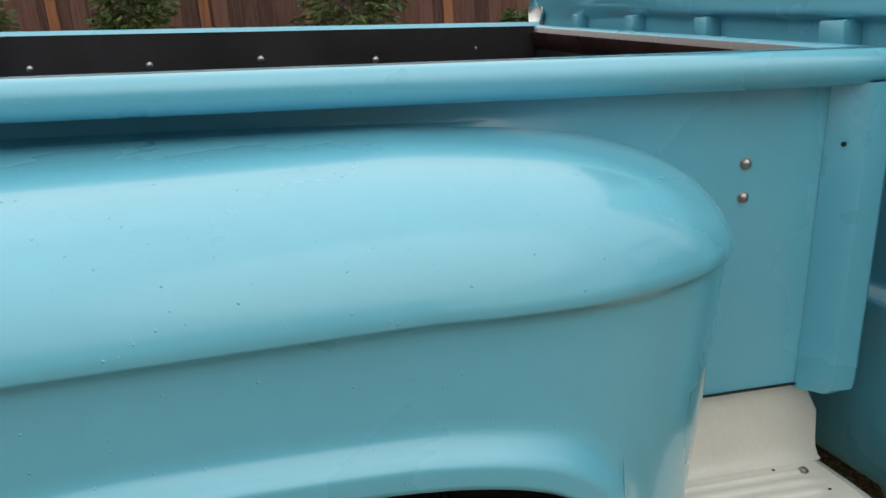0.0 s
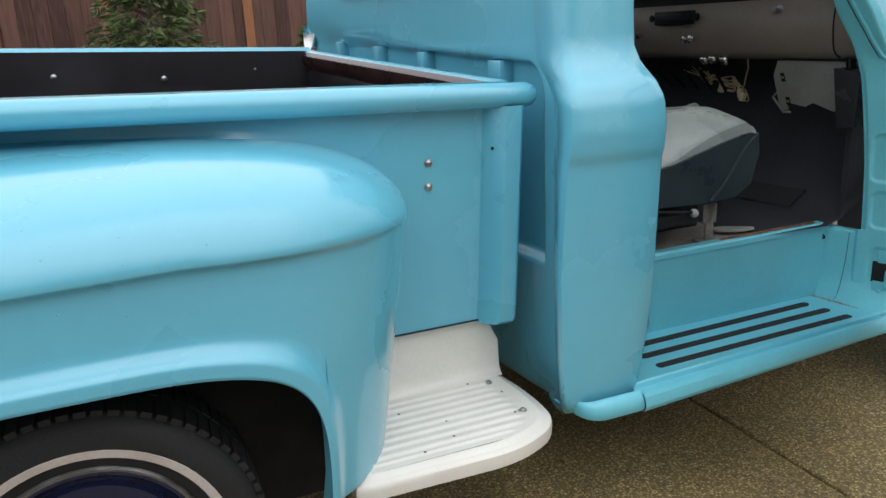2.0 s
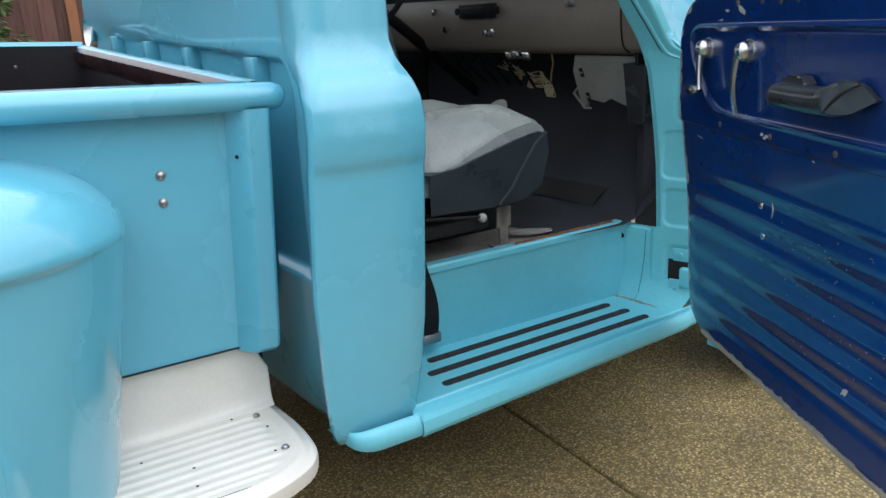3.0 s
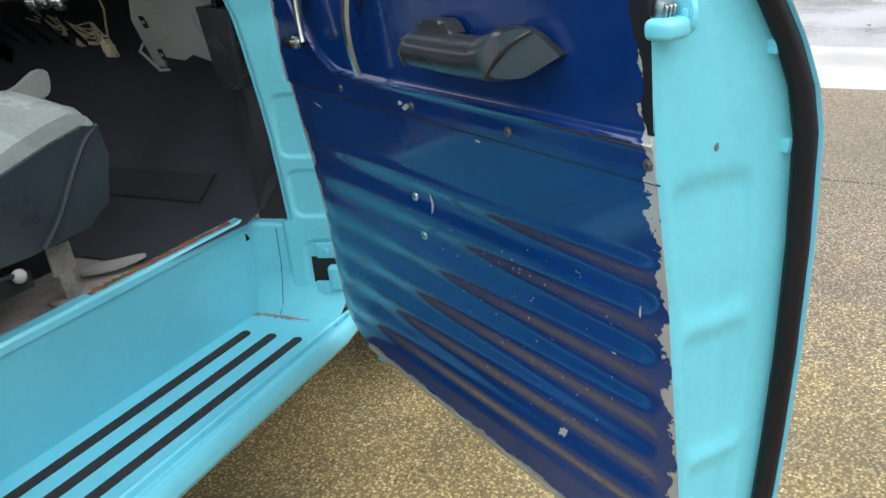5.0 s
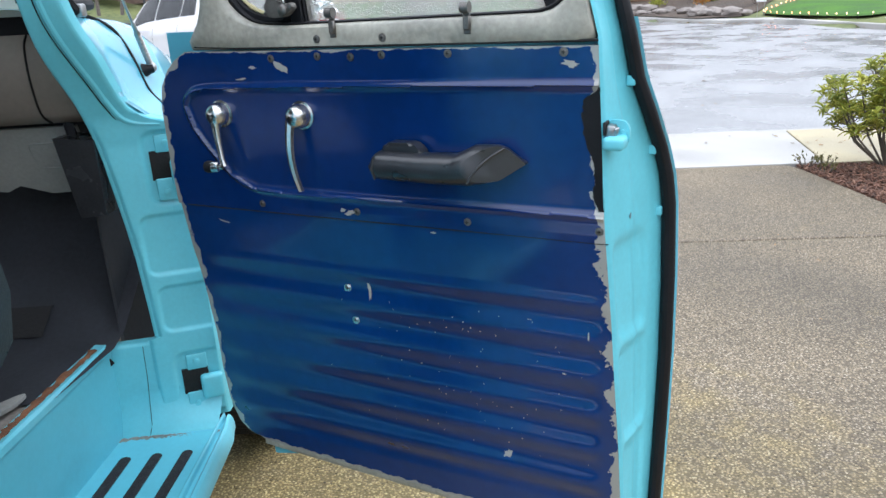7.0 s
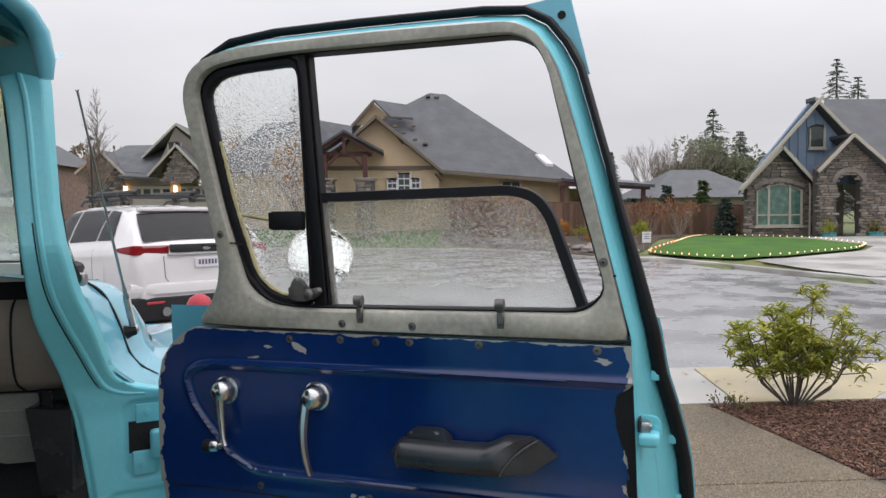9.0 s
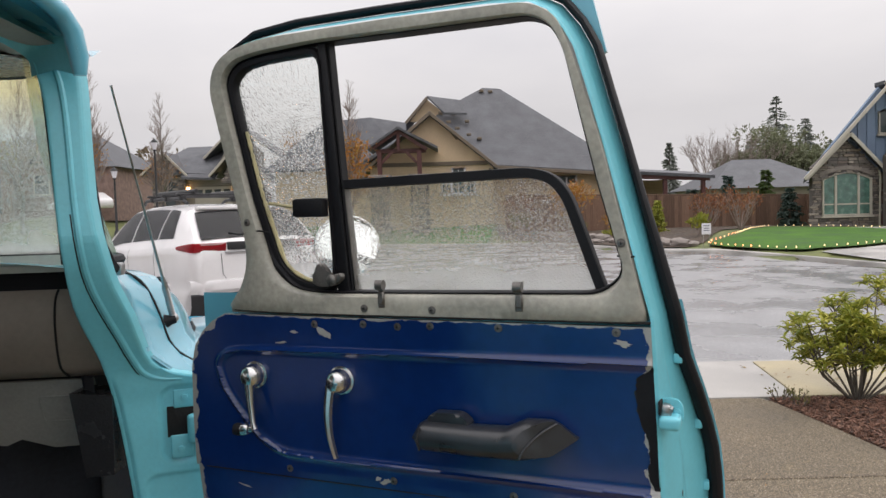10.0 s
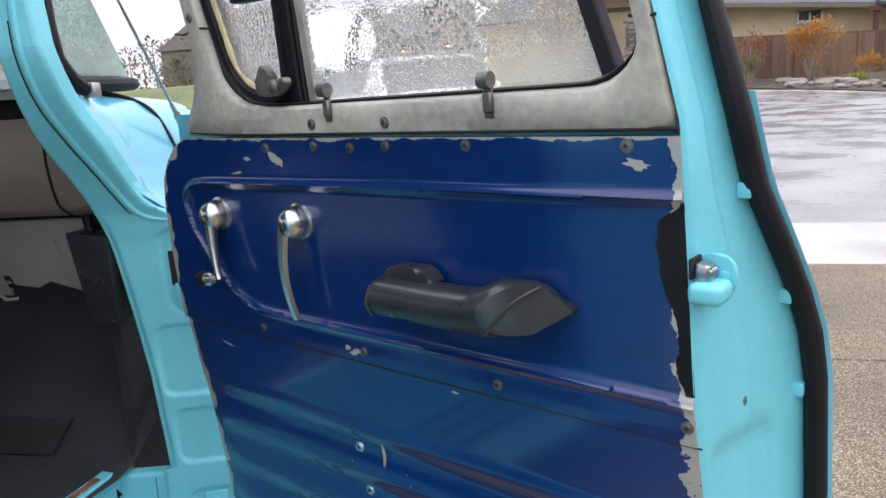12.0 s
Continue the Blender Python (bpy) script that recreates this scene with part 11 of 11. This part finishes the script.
for a, b in (((54.35, 20.2, 6.15), (54.35, 21.9, 4.6)), ((54.35, 20.2, 6.15), (54.35, 18.6, 4.5)), ((53.85, 15.0, 6.45), (53.85, 16.9, 4.4)), ((53.85, 15.0, 6.45), (53.85, 12.6, 3.9)), ((55.95, 15.5, 8.15), (55.95, 17.9, 5.8)), ((55.95, 15.5, 8.15), (55.95, 13.3, 6.5))):
    beam("bargeboard", a, b, 0.10, 0.15, TRIM_CREAM, h3, "cream bargeboard")
for y0, y1 in ((18.4, 15.75), (15.15, 13.2)):
    bm = bmesh.new()
    box(bm, 55.28, 55.36, y1, y0, 1.0, 3.75)
    gd = part("garage_door", bm, TRIM_CREAM, h3, "cream panelled garage door with small windows", smooth=False)
    n = 4
    for k in range(n):
        w = (y0 - y1) / n
        bm = bmesh.new()
        box(bm, 55.25, 55.285, y1 + k * w + 0.1, y1 + (k + 1) * w - 0.1, 3.15, 3.55)
        part("door_pane", bm, WINDOW_DARK, gd, smooth=False)
for y in (18.85, 15.45):
    bm = bmesh.new()
    box(bm, 55.15, 55.32, y - 0.10, y + 0.10, 3.35, 3.75, 0.03, 2)
    part("wall_lamp", bm, LAMP_GLOW, h3, "lit warm wall lamp")

for k, (y, z) in enumerate(((15.35, 5.65), (17.5, 4.25))):
    lamp = thing("street_lamp", "black post-top street lamp with a pale lantern", "street lamp", (40, y, 0.6), "street lamps")
    bm = bmesh.new()
    lathe(bm, [(0.14, 0.0), (0.14, 0.25), (0.07, 0.4), (0.045, z - 1.25), (0.09, z - 1.2), (0.05, z - 1.15)], Matrix.Identity(4), 12)
    part("post", bm, STREET_METAL, lamp)
    bm = bmesh.new()
    lathe(bm, [(0.08, z - 1.15), (0.17, z - 0.80), (0.16, z - 0.78), (0.0001, z - 0.78)], Matrix.Identity(4), 12)
    part("lantern", bm, PAPER, lamp, "pale lantern glass")
    bm = bmesh.new()
    lathe(bm, [(0.20, z - 0.80), (0.16, z - 0.72), (0.05, z - 0.62), (0.0001, z - 0.55)], Matrix.Identity(4), 12)
    part("cap", bm, STREET_METAL, lamp)

# small white car far down the street
fc = thing("parked_car", "small white car far down the street", "car", (55, 26.5, 2.15))
bm = bmesh.new()
prof = [(-2.1, 0.25), (2.1, 0.25), (2.15, 0.7), (1.2, 0.85), (0.5, 1.4), (-1.2, 1.45), (-2.0, 0.95), (-2.15, 0.7)]
slab(bm, rounded(prof, 0.15, 3), Matrix(((0.3, 0, 0.95, -0.85), (0.95, 0, -0.3, 0.25), (0, 1, 0, 0), (0, 0, 0, 1))), 1.75, 0.08, 2)
part("body", bm, CAR_WHITE, fc)
bm = bmesh.new()
slab(bm, [(-1.6, 0.92), (0.95, 0.88), (0.42, 1.34), (-1.15, 1.38)], Matrix(((0.3, 0, 0.95, -0.90), (0.95, 0, -0.3, 0.265), (0, 1, 0, 0), (0, 0, 0, 1))), 0.03)
part("side_window", bm, CAR_GLASS, fc, smooth=False)
for a in (-1.3, 1.3):
    bm = bmesh.new()
    m = Matrix(((0.3, 0, 0.95, -0.88 + 0.3 * a), (0.95, 0, -0.3, 0.26 + 0.95 * a), (0, 1, 0, 0.32), (0, 0, 0, 1)))
    lathe(bm, [(0.0001, -0.03), (0.2, -0.03), (0.32, 0.0), (0.32, 0.2)], m, 20)
    part("wheel", bm, TYRE, fc)

# woods on the far left, far behind the houses
rng = random.Random(77)
WOODS = island_material("far_bare_woods", [(0.16, 0.125, 0.10), (0.22, 0.17, 0.125), (0.17, 0.16, 0.10), (0.26, 0.19, 0.11), (0.13, 0.125, 0.09)], 0.9, 0, 3, 0.1)
vs, fs, spots = [], [], []
for k in range(150):
    y = 24 + 150 * rng.random()
    x = 100 + rng.uniform(-6, 10) - 0.12 * (y - 40)
    h = rng.uniform(6.5, 11.0)
    limb(vs, fs, (x, y, 0.3), (x, y, h * 0.9), 0.16, 0.04, 4)
    for _ in range(150):
        u = rng.uniform(0.12, 1.0)
        r = 2.3 * math.sin(math.pi * min(0.95, 0.15 + u * 0.8)) * rng.uniform(0.2, 1.0)
        a = rng.uniform(0, 6.3)
        spots.append((Vector((x + r * math.cos(a), y + r * math.sin(a), h * u)), (math.cos(a), math.sin(a), 0.9)))
v2, f2 = leaves(rng, spots, 0.62, 2.2)
n0 = len(vs)
vs += v2
fs += [tuple(n0 + i for i in f) for f in f2]
tagged(raw("far_woods", vs, fs, WOODS), "brown bare woods far behind the houses", "woods", kind="stuff")

# unseen house added behind the camera; it blocks low sky and darkens reflections
unseen_side_house = thing("unseen_house", "unseen plain sided house added to block low sky", "house")
bm = bmesh.new()
box(bm, -16, 2.0, -20, -12.0, 0.0, 5.0)
part("wall", bm, SIDING_GREY, unseen_side_house, smooth=False)
for a, b in (((-16.5, -16.0, 7.2), (-16.5, -11.4, 4.8)), ((-16.5, -16.0, 7.2), (-16.5, -20.6, 4.8))):
    plate_of("roof", [a, (2.5, a[1], a[2]), (2.5, b[1], b[2]), b], 0.2, ROOF, unseen_side_house)
